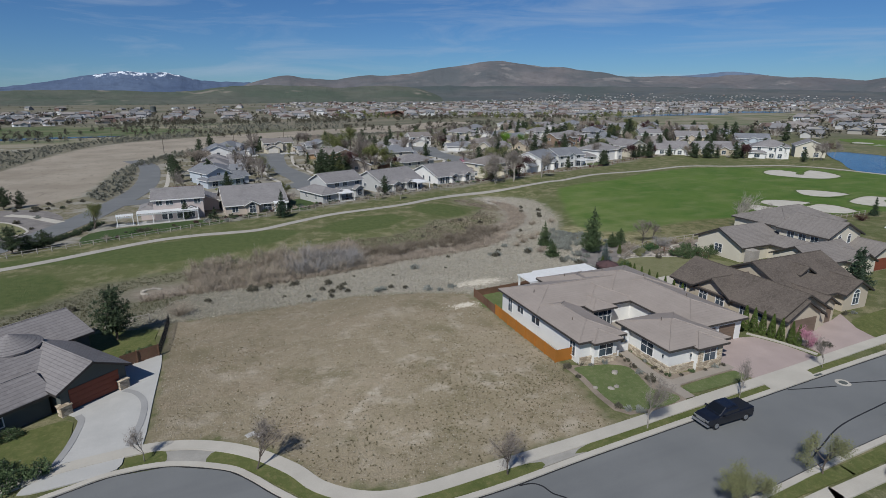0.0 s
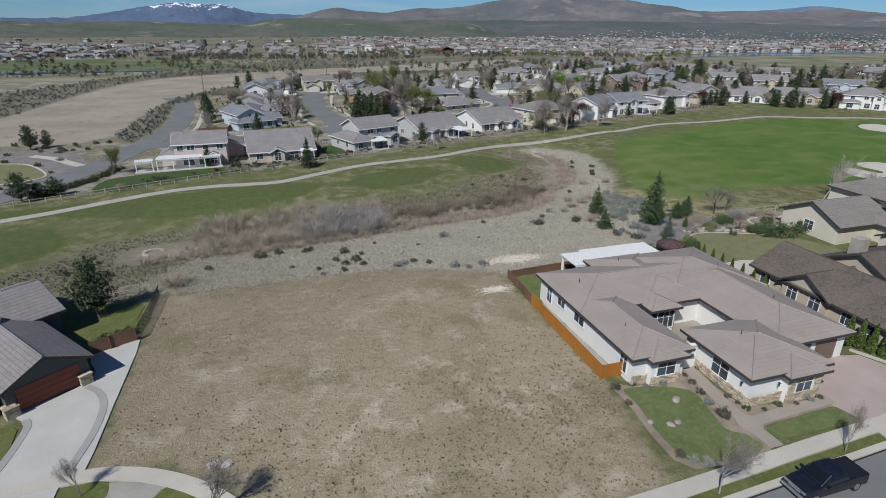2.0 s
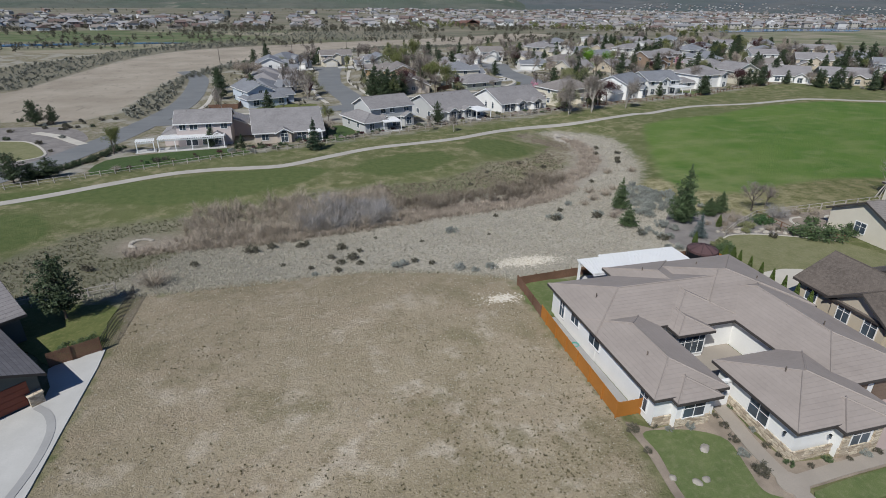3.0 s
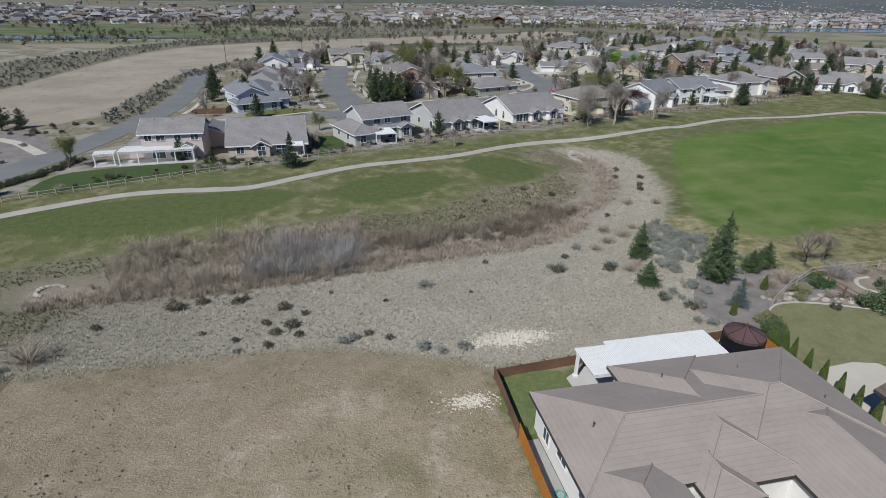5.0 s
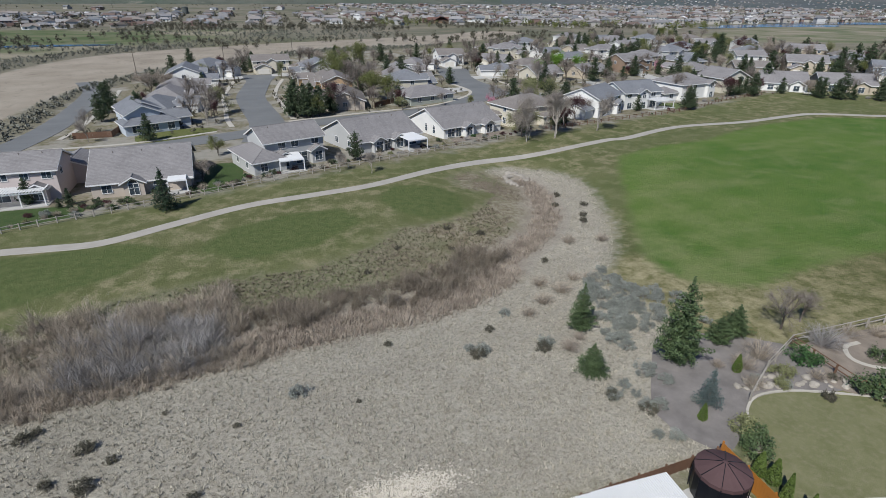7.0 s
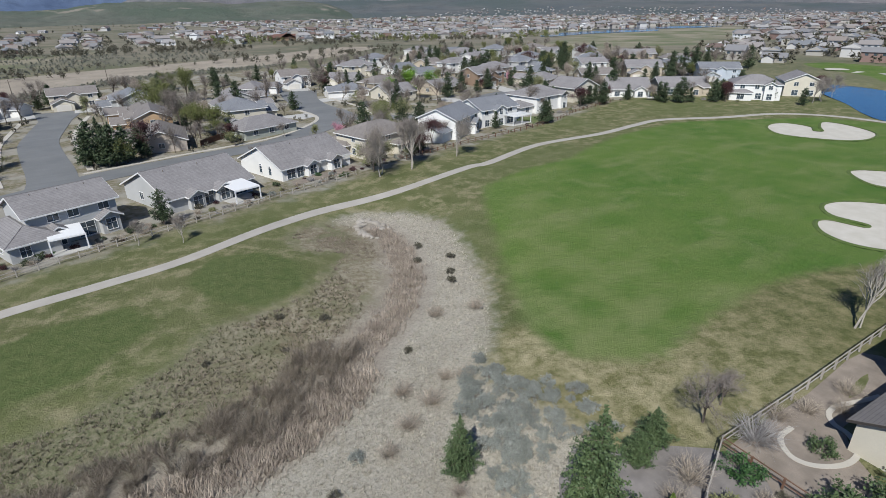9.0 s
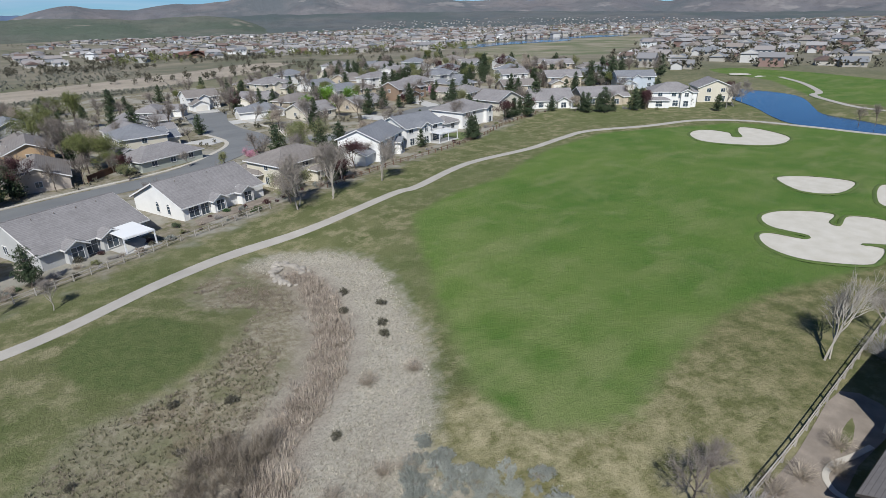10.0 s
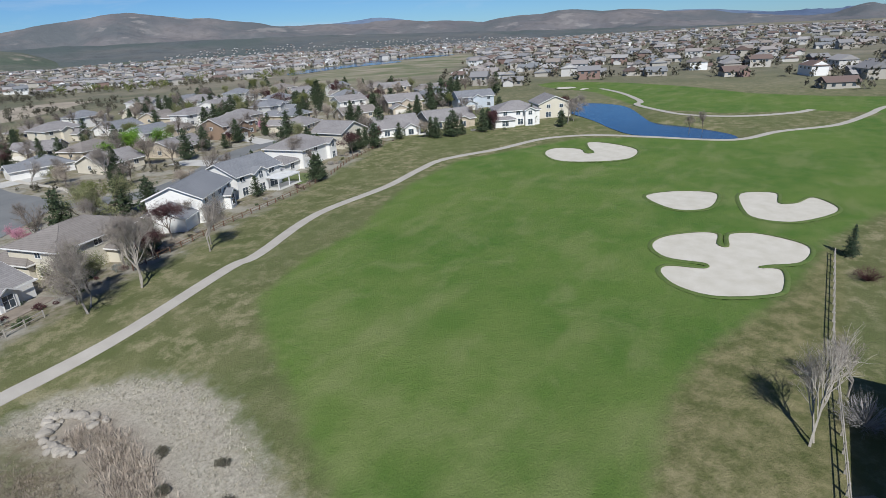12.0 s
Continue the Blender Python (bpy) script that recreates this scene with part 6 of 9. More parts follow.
# ---- fences ----
def board_fence(pts, h, mat, label, step_m=0.16, rails=True, post_mat=None):
    ob = thing("fence", *pts[0], rise(*pts[0]), 0, label, "fence")
    base = Vector((*pts[0], rise(*pts[0])))
    key = f"board_{mat}_{h:.2f}_{step_m:.2f}"
    me = shared(key, lambda: (lambda q: (q.box(-step_m / 2 + 0.006, -0.012, 0.03, step_m / 2 - 0.006, 0.012, h, 0.01), q)[1])(Mesh()), mat)
    for a, b in zip(pts[:-1], pts[1:]):
        L, t = span(a, b), turn_of(a, b)
        k = max(1, int(L / step_m))
        for i in range(k):
            s = (i + 0.5) / k
            x, y = a[0] + (b[0] - a[0]) * s, a[1] + (b[1] - a[1]) * s
            part("board", me, None, ob).matrix_local = Matrix.Translation(Vector((x, y, rise(x, y) + 0.02 * math.sin(i * 2.7))) - base) @ pose(0, 0, 0, 0, 0, t)
        for i in range(int(L / 2.4) + 1):
            s = min(1, i * 2.4 / L)
            x, y = a[0] + (b[0] - a[0]) * s, a[1] + (b[1] - a[1]) * s
            pm = shared(f"post_{mat}_{h:.2f}", lambda: (lambda q: (q.box(-0.06, 0.02, -0.2, 0.06, 0.13, h + 0.1, 0.02), q)[1])(Mesh()), post_mat or mat)
            part("post", pm, None, ob).matrix_local = Matrix.Translation(Vector((x, y, rise(x, y))) - base) @ pose(0, 0, 0, 0, 0, t)
        for zr in (0.35, h - 0.25):
            m = Mesh()
            m.beam(Vector((*a, rise(*a) + zr)) - base + Vector((0.03, 0.03, 0)), Vector((*b, rise(*b) + zr)) - base + Vector((0.03, 0.03, 0)), 0.05)
            part("rail", m, M[mat], ob)


def rail_fence(pts, h, mat, label, gap=2.4, rails=(0.45, 0.9), r=0.05, half=0.07):
    ob = thing("rail_fence", *pts[0], rise(*pts[0]), 0, label, "fence")
    base = Vector((*pts[0], rise(*pts[0])))
    line = []
    for a, b in zip(pts[:-1], pts[1:]):
        k = max(1, round(span(a, b) / gap))
        line += [(a[0] + (b[0] - a[0]) * i / k, a[1] + (b[1] - a[1]) * i / k) for i in range(k)]
    line.append(pts[-1])
    pm = shared(f"rail_post_{mat}_{h:.2f}", lambda: (lambda q: (q.box(-half, -half, -0.2, half, half, h, half * 0.4), q)[1])(Mesh()), mat)
    for x, y in line:
        part("post", pm, None, ob).location = Vector((x, y, rise(x, y))) - base
    for (a, b) in zip(line[:-1], line[1:]):
        for zr in rails:
            m = Mesh()
            m.beam(Vector((*a, rise(*a) + zr * h)) - base, Vector((*b, rise(*b) + zr * h)) - base, r)
            part("rail", m, M[mat], ob)


board_fence([(36.3, 48.5), (34.2, 48.5), (34.75, 64.5)], 1.55, "fence_orange", "orange stained board fence along the bare lot", 0.16)
board_fence([(34.75, 64.5), (35.0, 71.7)], 1.3, "fence_brown", "weathered board fence at the lot corner", 0.16)
board_fence([(35.0, 71.7), (45, 72.5), (62.0, 73.7)], 1.1, "fence_brown", "weathered brown board fence behind the patio", 0.2)
board_fence([(62.0, 73.7), (62.0, 60.0), (61.9, 47.2), (59.6, 47.2)], 1.6, "fence_orange", "orange stained fence between two houses", 0.2)
board_fence([(-14.2, 200.0), (-5.8, 200.1), (-5.2, 206.8)], 1.5, "fence_brown", "brown board fence beside the blue grey house", 0.3)
board_fence([(62.5, 221.0), (66, 224.6), (70.1, 228.4)], 1.6, "fence_brown", "reddish brown board fence on the back street", 0.3)
board_fence([(-8.4, 68.7), (-12.2, 66.9)], 1.55, "fence_brown", "brown board fence by the driveway", 0.14)
rail_fence([(-8.3, 68.7), (-8.0, 73.5), (-7.9, 79.6)], 1.5, "black", "black iron fence at the lot edge", 0.28, (0.1, 0.95), 0.02, 0.022)
rail_fence([(-34, 77), (-24, 78.2), (-18.3, 79.8), (-10.5, 81.8)], 1.1, "fence_grey", "pale rail fence behind the dark house", 2.4, (0.5, 0.95))
rail_fence([(-45, 122), (-24.8, 129.7), (-18, 132.4), (-10.6, 135.3), (-2.4, 138.6), (6.6, 141.6), (21.9, 148), (33.6, 153), (48, 158.1), (68, 165.8), (85.5, 171.6)], 1.1, "fence_grey", "weathered grey split rail fence along gardens", 2.5, (0.4, 0.85), 0.055)
rail_fence([(100, 176.5), (110, 179.5), (123.6, 183.6), (146.5, 188.4), (160, 193), (173.5, 199.5), (195, 205)], 1.1, "fence_brown", "brown rail fence along gardens", 2.6, (0.4, 0.85), 0.055)
rail_fence([(69.2, 78.2), (74, 81.2), (79.7, 83.9), (92.6, 84.2), (103, 84.7), (127, 85.9), (153.4, 86.2)], 1.2, "fence_grey", "grey rail fence at the edge of the course", 2.4, (0.5, 0.95))
rail_fence([(79.7, 83.9), (79.8, 76.7), (84.5, 72.8)], 1.1, "fence_brown", "brown rail fence between gardens", 2.4, (0.5, 0.95))


# ---- pergolas and awnings of the house row ----
def pergola(x, y, turn, w, d, h, label, solid=False):
    ob = thing("pergola", x, y, rise(x, y), turn, label, "pergola", "pergolas and awnings")
    m = Mesh()
    if solid:
        m.box(0, 0, h - 0.12, w, d, h, 0.02)
        part("awning_top", m, M["pergola"], ob)
    else:
        k = int(w / 0.45)
        for i in range(k + 1):
            m.box(w * i / k - 0.05, -0.3, h - 0.1, w * i / k + 0.05, d + 0.2, h + 0.06)
        for j in range(int(d / 0.35)):
            m.box(-0.2, j * 0.35, h + 0.06, w + 0.2, j * 0.35 + 0.14, h + 0.1)
        part("lattice", m, M["pergola"], ob)
    m = Mesh()
    m.box(-0.1, -0.06, h - 0.34, w + 0.1, 0.1, h - 0.12)
    part("beam", m, M["pergola"], ob)
    n = max(2, int(w / 2.8) + 1)
    for i in range(n):
        m = Mesh()
        px = w * i / (n - 1)
        m.box(px - 0.09, -0.06, -0.2, px + 0.09, 0.12, h - 0.34, 0.02)
        part("post", m, M["pergola"], ob)
    slab("terrace", [tuple((pose(x, y, 0, 0, 0, turn) @ Vector((px, py, 0))).xy) for px, py in ((-0.4, -0.6), (w + 0.4, -0.6), (w + 0.4, d), (-0.4, d))], 0.1, M["drive"], "pale concrete terrace", "patio")


pergola(-18.6, 149.6, 3, 13.6, 3.8, 2.7, "long white pergola over a terrace")
pergola(-23.0, 149.5, 8, 3.4, 3.0, 2.4, "small white pergola beside the house")
pergola(32.6, 157.0, 8, 4.6, 5.4, 2.6, "white patio awning on posts", True)
pergola(60.2, 166.2, 16, 4.8, 6.6, 2.6, "white patio awning on posts", True)
pergola(13.8, 149.6, 4, 3.0, 2.6, 2.5, "cream patio awning on posts", True)
pergola(145.2, 195.6, 8, 7.5, 4.6, 2.7, "white pergola over a terrace")
pergola(213, 204, -34, 3.2, 3.2, 2.7, "small white garden pavilion", True)
slab("garden_lawn", smoothed([(-27, 131), (-18, 134), (-8, 138), (1.0, 141.3), (1.0, 147), (-8, 149), (-19, 148), (-28, 144)], 3, True), 0.06, M["lawn_dark"], "dark green garden lawn behind the rail fence", "lawn", 0.1)
slab("garden_lawn", smoothed([(19.5, 148.5), (24.5, 151), (25.5, 158), (24.5, 168), (19, 168), (18.5, 155)], 3, True), 0.06, M["lawn_dark"], "dark green garden lawn beside a house", "lawn", 0.1)
slab("garden_lawn", smoothed([(2, 192), (14, 196), (18, 203), (10, 205), (0, 201)], 3, True), 0.05, M["lawn"], "front lawn on the back street", "lawn", 0.1)
slab("garden_lawn", smoothed([(150, 194), (158, 197), (160, 204), (152, 205)], 3, True), 0.06, M["lawn_green"], "small green garden lawn", "lawn", 0.1)
slab("garden_terrace", [tuple(p) for p in ((72.5, 171.8), (89.5, 177.6), (88.4, 181), (73, 176))], 0.08, M["gravel"], "tan garden terrace behind the white house", "patio")
for d0 in ([(10, 293), (22, 296), (21, 304), (9, 301)], [(44, 300), (33, 300), (33, 307), (42, 311)], [(97, 243), (103, 246), (101, 253), (90, 252)], [(125, 272), (111, 272), (111, 280), (124, 281)], [(113, 318), (123, 318), (121, 308), (113, 308)], [(155, 236), (161, 240), (157, 254), (150, 252)], [(184, 252), (191, 252), (194, 270), (188, 272)]):
    slab("side_driveway", d0, 0.09, M["drive"], "pale concrete driveway of a far house", "driveway", 0.15)


# ---- the parked pickup ----
def pickup():
    ob = thing("pickup_truck", 42.3, 32.55, rise(42.3, 32.55) + 0.05, 180, "black crew-cab pickup truck parked at the kerb", "truck")
    paint = Nodes("black car paint", 0.18, 0.0, 0.6)
    paint.b.inputs["Coat Weight"].default_value = 0.15
    black = paint.done(paint.mix(paint.ramp(paint.noise(2, 2), 0.3, 0.7), (0.006, 0.007, 0.012), (0.012, 0.014, 0.02)))

    def loft(sections):
        """Rings across the car, each (x, half-width low, half-width high, z low, z high)."""
        m = Mesh()
        rings = []
        for x, wl, wh, z0, z1 in sections:
            k = len(m.v)
            m.v += [(x, -wl, z0), (x, -wl, (z0 + z1) / 2), (x, -wh, z1 - 0.06), (x, -wh + 0.08, z1), (x, wh - 0.08, z1), (x, wh, z1 - 0.06), (x, wl, (z0 + z1) / 2), (x, wl, z0)]
            rings.append(k)
        for a, b in zip(rings[:-1], rings[1:]):
            m.f += [(a + i, a + (i + 1) % 8, b + (i + 1) % 8, b + i) for i in range(8)]
        m.f += [tuple(rings[0] + i for i in range(7, -1, -1)), tuple(rings[-1] + i for i in range(8))]
        return m

    part("body", loft([(-2.9, 0.9, 0.86, 0.55, 1.2), (-2.8, 0.98, 0.95, 0.45, 1.28), (-1.0, 1.0, 0.97, 0.42, 1.28), (1.2, 1.0, 0.96, 0.42, 1.2), (2.4, 0.98, 0.92, 0.45, 1.12), (2.85, 0.9, 0.84, 0.5, 1.02)]), black, ob)
    part("cab", loft([(-0.95, 0.93, 0.74, 1.25, 1.3), (-0.75, 0.92, 0.72, 1.25, 1.86), (0.65, 0.92, 0.72, 1.22, 1.88), (1.45, 0.92, 0.80, 1.15, 1.24)]), black, ob)
    for s in (-1, 1):
        m = Mesh()
        m.add([(-0.6, s * 0.875, 1.34), (0.75, s * 0.875, 1.34), (0.6, s * 0.775, 1.78), (-0.6, s * 0.775, 1.78)], [(0, 1, 2, 3)])
        part("side_window", m, M["car_glass"], ob)
    m = Mesh()
    m.add([(1.38, -0.76, 1.30), (1.38, 0.76, 1.30), (0.74, 0.66, 1.82), (0.74, -0.66, 1.82)], [(0, 1, 2, 3)])
    part("windscreen", m, M["car_glass"], ob)
    m = Mesh()
    m.box(-2.72, -0.82, 1.27, -1.05, 0.82, 1.31, 0.02)
    part("bed_cover", m, M["black"], ob)
    for x in (-1.85, 1.9):
        for s in (-1, 1):
            w = Mesh()
            w.beam((0, -0.13, 0), (0, 0.13, 0), 0.40, n=20)
            wheel = part("wheel", w, M["black"], ob)
            wheel.location = (x, s * 0.86, 0.40)
            r = Mesh()
            r.beam((0, s * 0.13, 0), (0, s * 0.15, 0), 0.25, n=14)
            part("rim", r, M["metal"], wheel, "silver alloy rim")
    for s in (-1, 1):
        m = Mesh()
        m.box(2.68, s * 0.68 - 0.17, 0.82, 2.87, s * 0.68 + 0.17, 1.0, 0.02)
        part("headlight", m, M["metal"], ob)
        m = Mesh()
        m.box(1.05, s * 1.08 - 0.12, 1.22, 1.2, s * 1.08 + 0.12, 1.4, 0.02)
        part("mirror", m, black, ob)
    m = Mesh()
    m.box(2.78, -0.48, 0.72, 2.90, 0.48, 1.0, 0.02)
    part("grille", m, M["metal"], ob)
    m = Mesh()
    m.box(2.75, -0.92, 0.42, 2.97, 0.92, 0.60, 0.03)
    part("bumper", m, M["metal"], ob)
    m = Mesh()
    m.box(-3.0, -0.9, 0.45, -2.8, 0.9, 0.62, 0.03)
    part("rear_bumper", m, M["metal"], ob)


pickup()


# ---- small things round the houses ----
def cooling_unit(x, y):
    ob = thing("cooling_unit", x, y, rise(x, y) + 0.05, 12, "grey outdoor cooling unit beside the brown house", "appliance", "cooling units")
    m = Mesh()
    m.box(-0.4, -0.4, 0.0, 0.4, 0.4, 0.85, 0.05)
    part("casing", m, M["slate"], ob)
    m = Mesh()
    m.beam((0, 0, 0.85), (0, 0, 0.9), 0.3, n=14)
    part("fan_guard", m, M["black"], ob)
    m = Mesh()
    m.box(-0.5, -0.5, -0.15, 0.5, 0.5, -0.003)
    part("pad", m, M["concrete"], ob)


for x, y in ((65.2, 50.9), (65.0, 52.2)):
    cooling_unit(x, y)


def grill(x, y):
    ob = thing("barbecue_grill", x, y, rise(x, y) + 0.02, 30, "black kettle barbecue in the courtyard", "grill")
    m = Mesh()
    for i in range(6):
        z0, z1 = -0.4 + 0.12 * i, -0.28 + 0.12 * i
        m.beam((0, 0, 0.85 + z0), (0, 0, 0.85 + z1), 0.42 * math.sqrt(max(0.05, 1 - (z0 / 0.45) ** 2)), 0.42 * math.sqrt(max(0.05, 1 - (z1 / 0.45) ** 2)), n=12)
    part("bowl", m, M["black"], ob)
    for i in range(3):
        m = Mesh()
        m.beam((0.15 * math.cos(2.09 * i), 0.15 * math.sin(2.09 * i), 0.5), (0.35 * math.cos(2.09 * i), 0.35 * math.sin(2.09 * i), 0), 0.02)
        part("leg", m, M["metal"], ob)


grill(43.4, 50.6)


def hose_coil(x, y):
    ob = thing("garden_hose", x, y, rise(x, y) + 0.12, 0, "turquoise garden hose coiled by the wall", "hose")
    m = Mesh()
    for turn in range(3):
        r = 0.28 + 0.05 * turn
        for i in range(14):
            a, b = 6.283 * i / 14, 6.283 * (i + 1) / 14
            m.beam((r * math.cos(a), r * math.sin(a), 0.02 + 0.02 * turn), (r * math.cos(b), r * math.sin(b), 0.02 + 0.02 * turn), 0.018, n=5, cap=False)
    part("coil", m, M["turquoise"], ob)


M["turquoise"] = plain("turquoise rubber", (0.03, 0.30, 0.24), 0.5, vary=0.05)
hose_coil(35.8, 58.7)


def manhole(x, y):
    ob = thing("manhole_cover", x, y, rise(x, y) + 0.042, 0, "iron manhole cover in a concrete collar", "manhole cover")
    m = Mesh()
    m.beam((0, 0, -0.05), (0, 0, 0.006), 0.75, n=24)
    part("collar", m, M["concrete"], ob)
    m = Mesh()
    m.beam((0, 0, 0.006), (0, 0, 0.018), 0.42, n=24)
    part("lid", m, M["slate"], ob)


manhole(60.0, 32.6)


def utility_box(x, y, turn):
    ob = thing("utility_box_lid", x, y, rise(x, y), turn, "pale utility box lid set in the bare lot", "utility box", "utility lids")
    m = Mesh()
    m.box(-0.45, -0.3, -0.1, 0.45, 0.3, 0.07, 0.02)
    part("lid", m, M["drive"], ob)


utility_box(0.6, 47.5, 20)
utility_box(1.5, 47.2, 35)


def storm_drain(x, y, turn):
    ob = thing("storm_drain", x, y, rise(x, y) + 0.16, turn, "dark storm drain mouth in the kerb", "drain")
    m = Mesh()
    m.box(-0.6, -0.16, -0.2, 0.6, 0.12, 0.006)
    part("grate", m, M["slate"], ob)


storm_drain(59.0, 34.65, 2)


def wall_lantern(x, y, z, turn):
    ob = thing("wall_lantern", x, y, z, turn, "dark wall lantern on white stucco", "lamp", "wall lanterns")
    m = Mesh()
    m.box(-0.06, -0.16, -0.18, 0.06, -0.04, 0.12, 0.02)
    part("glass_box", m, M["glass"], ob)
    m = Mesh()
    m.box(-0.09, -0.19, 0.12, 0.09, 0.0, 0.17, 0.02)
    part("cap", m, M["black"], ob)


for p in ((51.75, 44.0, 2.1, 90), (44.05, 42.2, 2.1, -90), (47.0, 41.25, 2.1, 0)):
    wall_lantern(*p)


# ---- plants ----
def tris(name, V, mat, parent=None, smooth=False):
    """A mesh of loose triangles from an (n, 3, 3) array."""
    V = np.asarray(V, np.float32).reshape(-1, 3)
    me = bpy.data.meshes.new(name)
    n = len(V) // 3
    me.vertices.add(len(V))
    me.vertices.foreach_set("co", V.ravel())
    me.loops.add(len(V))
    me.loops.foreach_set("vertex_index", np.arange(len(V), dtype=np.int32))
    me.polygons.add(n)
    me.polygons.foreach_set("loop_start", np.arange(0, len(V), 3, dtype=np.int32))
    me.polygons.foreach_set("loop_total", np.full(n, 3, np.int32))
    me.materials.append(mat)
    me.update(calc_edges=True)
    return me


def leaves(P, size, R, flat=0.0):
    """Two-triangle leaf clumps (bent quads sharing a corner line) at the places P."""
    n = len(P)
    a = R.normal(size=(n, 3))
    a[:, 2] *= 1 - flat
    a /= np.linalg.norm(a, axis=1)[:, None] + 1e-9
    b = np.cross(a, R.normal(size=(n, 3)))
    b /= np.linalg.norm(b, axis=1)[:, None] + 1e-9
    s = (size * R.uniform(0.6, 1.4, n))[:, None]
    p0, p1, p2, p3 = P - a * s, P - b * s * 0.7, P + a * s, P + b * s * 0.7
    return np.concatenate([np.stack([p0, p1, p2], 1), np.stack([p0, p2, p3], 1)])


def grow(m, R, p, d, length, r, depth, spread=0.6, up=0.25, tips=None, kids=(2, 4)):
    """Recursive branching."""
    q = p + d * length
    mid = p + d * length * 0.5 + Vector(R.normal(0, 0.05 * length, 3))
    m.beam(p, mid, r, r * 0.82, n=4 if depth > 1 else 3, cap=False)
    m.beam(mid, q, r * 0.82, r * 0.62, n=4 if depth > 1 else 3, cap=False)
    if tips is not None and depth <= 1:
        tips.append(q)
        tips.append(mid)
    if depth == 0:
        return
    for k in range(R.integers(*kids) + (1 if depth > 2 else 0)):
        v = (d + Vector(R.normal(0, spread, 3)) + Vector((0, 0, up))).normalized()
        s = R.uniform(0.35, 1.0) if k else 1.0
        grow(m, R, p + (q - p) * s if s < 0.5 else mid + (q - mid) * s, v, length * R.uniform(0.62, 0.85), r * 0.55, depth - 1, spread, up, tips, kids)


def bare_mesh(seed, h, depth=4, spread=0.34, up=0.12, trunk=0.22, r=0.024):
    R = np.random.default_rng(seed)
    m = Mesh()
    tips = []
    grow(m, R, Vector((0, 0, -0.1)), Vector((0.03, 0.02, 1)).normalized(), h * trunk, h * r * 0.48, depth, spread, up, tips, (3, 5))
    top = max(v[2] for v in m.v)
    k = h / top
    m.v = [(x * k, y * k, z * k) for x, y, z in m.v]
    return m, [t * k for t in tips]


def bare_pair(seed, h, mat, depth=4):
    """Trunk with main limbs, and a crown of twigs, as two meshes."""
    m, tips = bare_mesh(seed, h, depth)
    R = np.random.default_rng(seed + 50)
    tw = []
    for t in tips:
        for _ in range(max(3, int(1800 / len(tips)))):
            d = R.normal(0, 1, 3) + np.array([t[0], t[1], h * 0.25]) * (1.2 / h)
            d *= h * R.uniform(0.05, 0.14) / np.linalg.norm(d)
            s = np.cross(d, R.normal(0, 1, 3))
            s *= h * 0.0015 / (np.linalg.norm(s) + 1e-9)
            p = np.array(t) + R.normal(0, 0.02 * h, 3)
            tw.append([p - s, p + s, p + d])
    return m.data("trunk", mat), tris("crown", np.array(tw), M["twig"])


def conifer_pair(seed, h, r, mat, n=900, gaps=0.35, base=0.08, lean=0.7, size=0.16, lift=0.3, tufts=5):
    """Trunk, and a crown of needle tufts on whorls of branches that rise at the tips."""
    R = np.random.default_rng(seed)
    m = Mesh()
    m.beam((0, 0, -0.2), (0, 0, h * 0.96), h * 0.022, h * 0.004, n=6)
    P, levels, branches = [], int(8 + h * 0.9), []
    for lv in range(levels):
        s = (lv + R.uniform(0.2, 0.8)) / levels
        rad = r * min(1.0, 0.7 + 4 * s) * (1 - s) ** lean * R.uniform(0.8, 1.12) + 0.06
        k = max(4, int(8 * (1 - s) + 4))
        a0 = R.uniform(0, 6.28)
        for b in range(k):
            if R.random() < gaps * 0.4:
                continue
            branches.append((h * (base + (0.95 - base) * s), a0 + 6.283 * b / k + R.normal(0, 0.2), rad * R.uniform(0.6, 1.2)))
    total = sum(b[2] for b in branches)
    for z, a, L in branches:
        m.beam((0, 0, z), (L * 0.9 * math.cos(a), L * 0.9 * math.sin(a), z + L * lift * 0.8), 0.02, 0.006, n=3, cap=False)
        c = max(6, int(n * L / total / tufts))
        for t in range(tufts):
            u = (t + R.uniform(0.4, 1.0)) / tufts
            side = R.normal(0, 0.16 * L * (1.1 - 0.5 * u), 2)
            q = np.array([L * u * math.cos(a) - side[0] * math.sin(a), L * u * math.sin(a) + side[0] * math.cos(a), z + lift * L * u * u - 0.06 * L + 0.4 * abs(side[1])])
            P.append(q + R.normal(0, 1, (c, 3)) * (0.10 + 0.03 * L, 0.10 + 0.03 * L, 0.09 + 0.02 * L))
    P.append(np.array([0, 0, h * 0.97]) + R.normal(0, 1, (max(8, n // 150), 3)) * (0.06, 0.06, h * 0.03))
    P = np.concatenate(P)
    return m.data("trunk", M["bark"]), tris("crown", leaves(P, size * (0.7 + h / 14), R, 0.2), mat)


def leaf_pair(seed, h, mat, n=5000, r=0.42, trunk=0.2, size=0.06, depth=3, bark="bark"):
    m, tips = bare_mesh(seed, h * 0.92, depth, 0.5, 0.15, trunk)
    R = np.random.default_rng(seed + 9)
    T = np.array([tuple(t) for t in tips])
    P = T[R.integers(0, len(T), n)] + R.normal(0, h * 0.05, (n, 3))
    return m.data("trunk", M[bark]), tris("crown", leaves(P, size, R), mat)


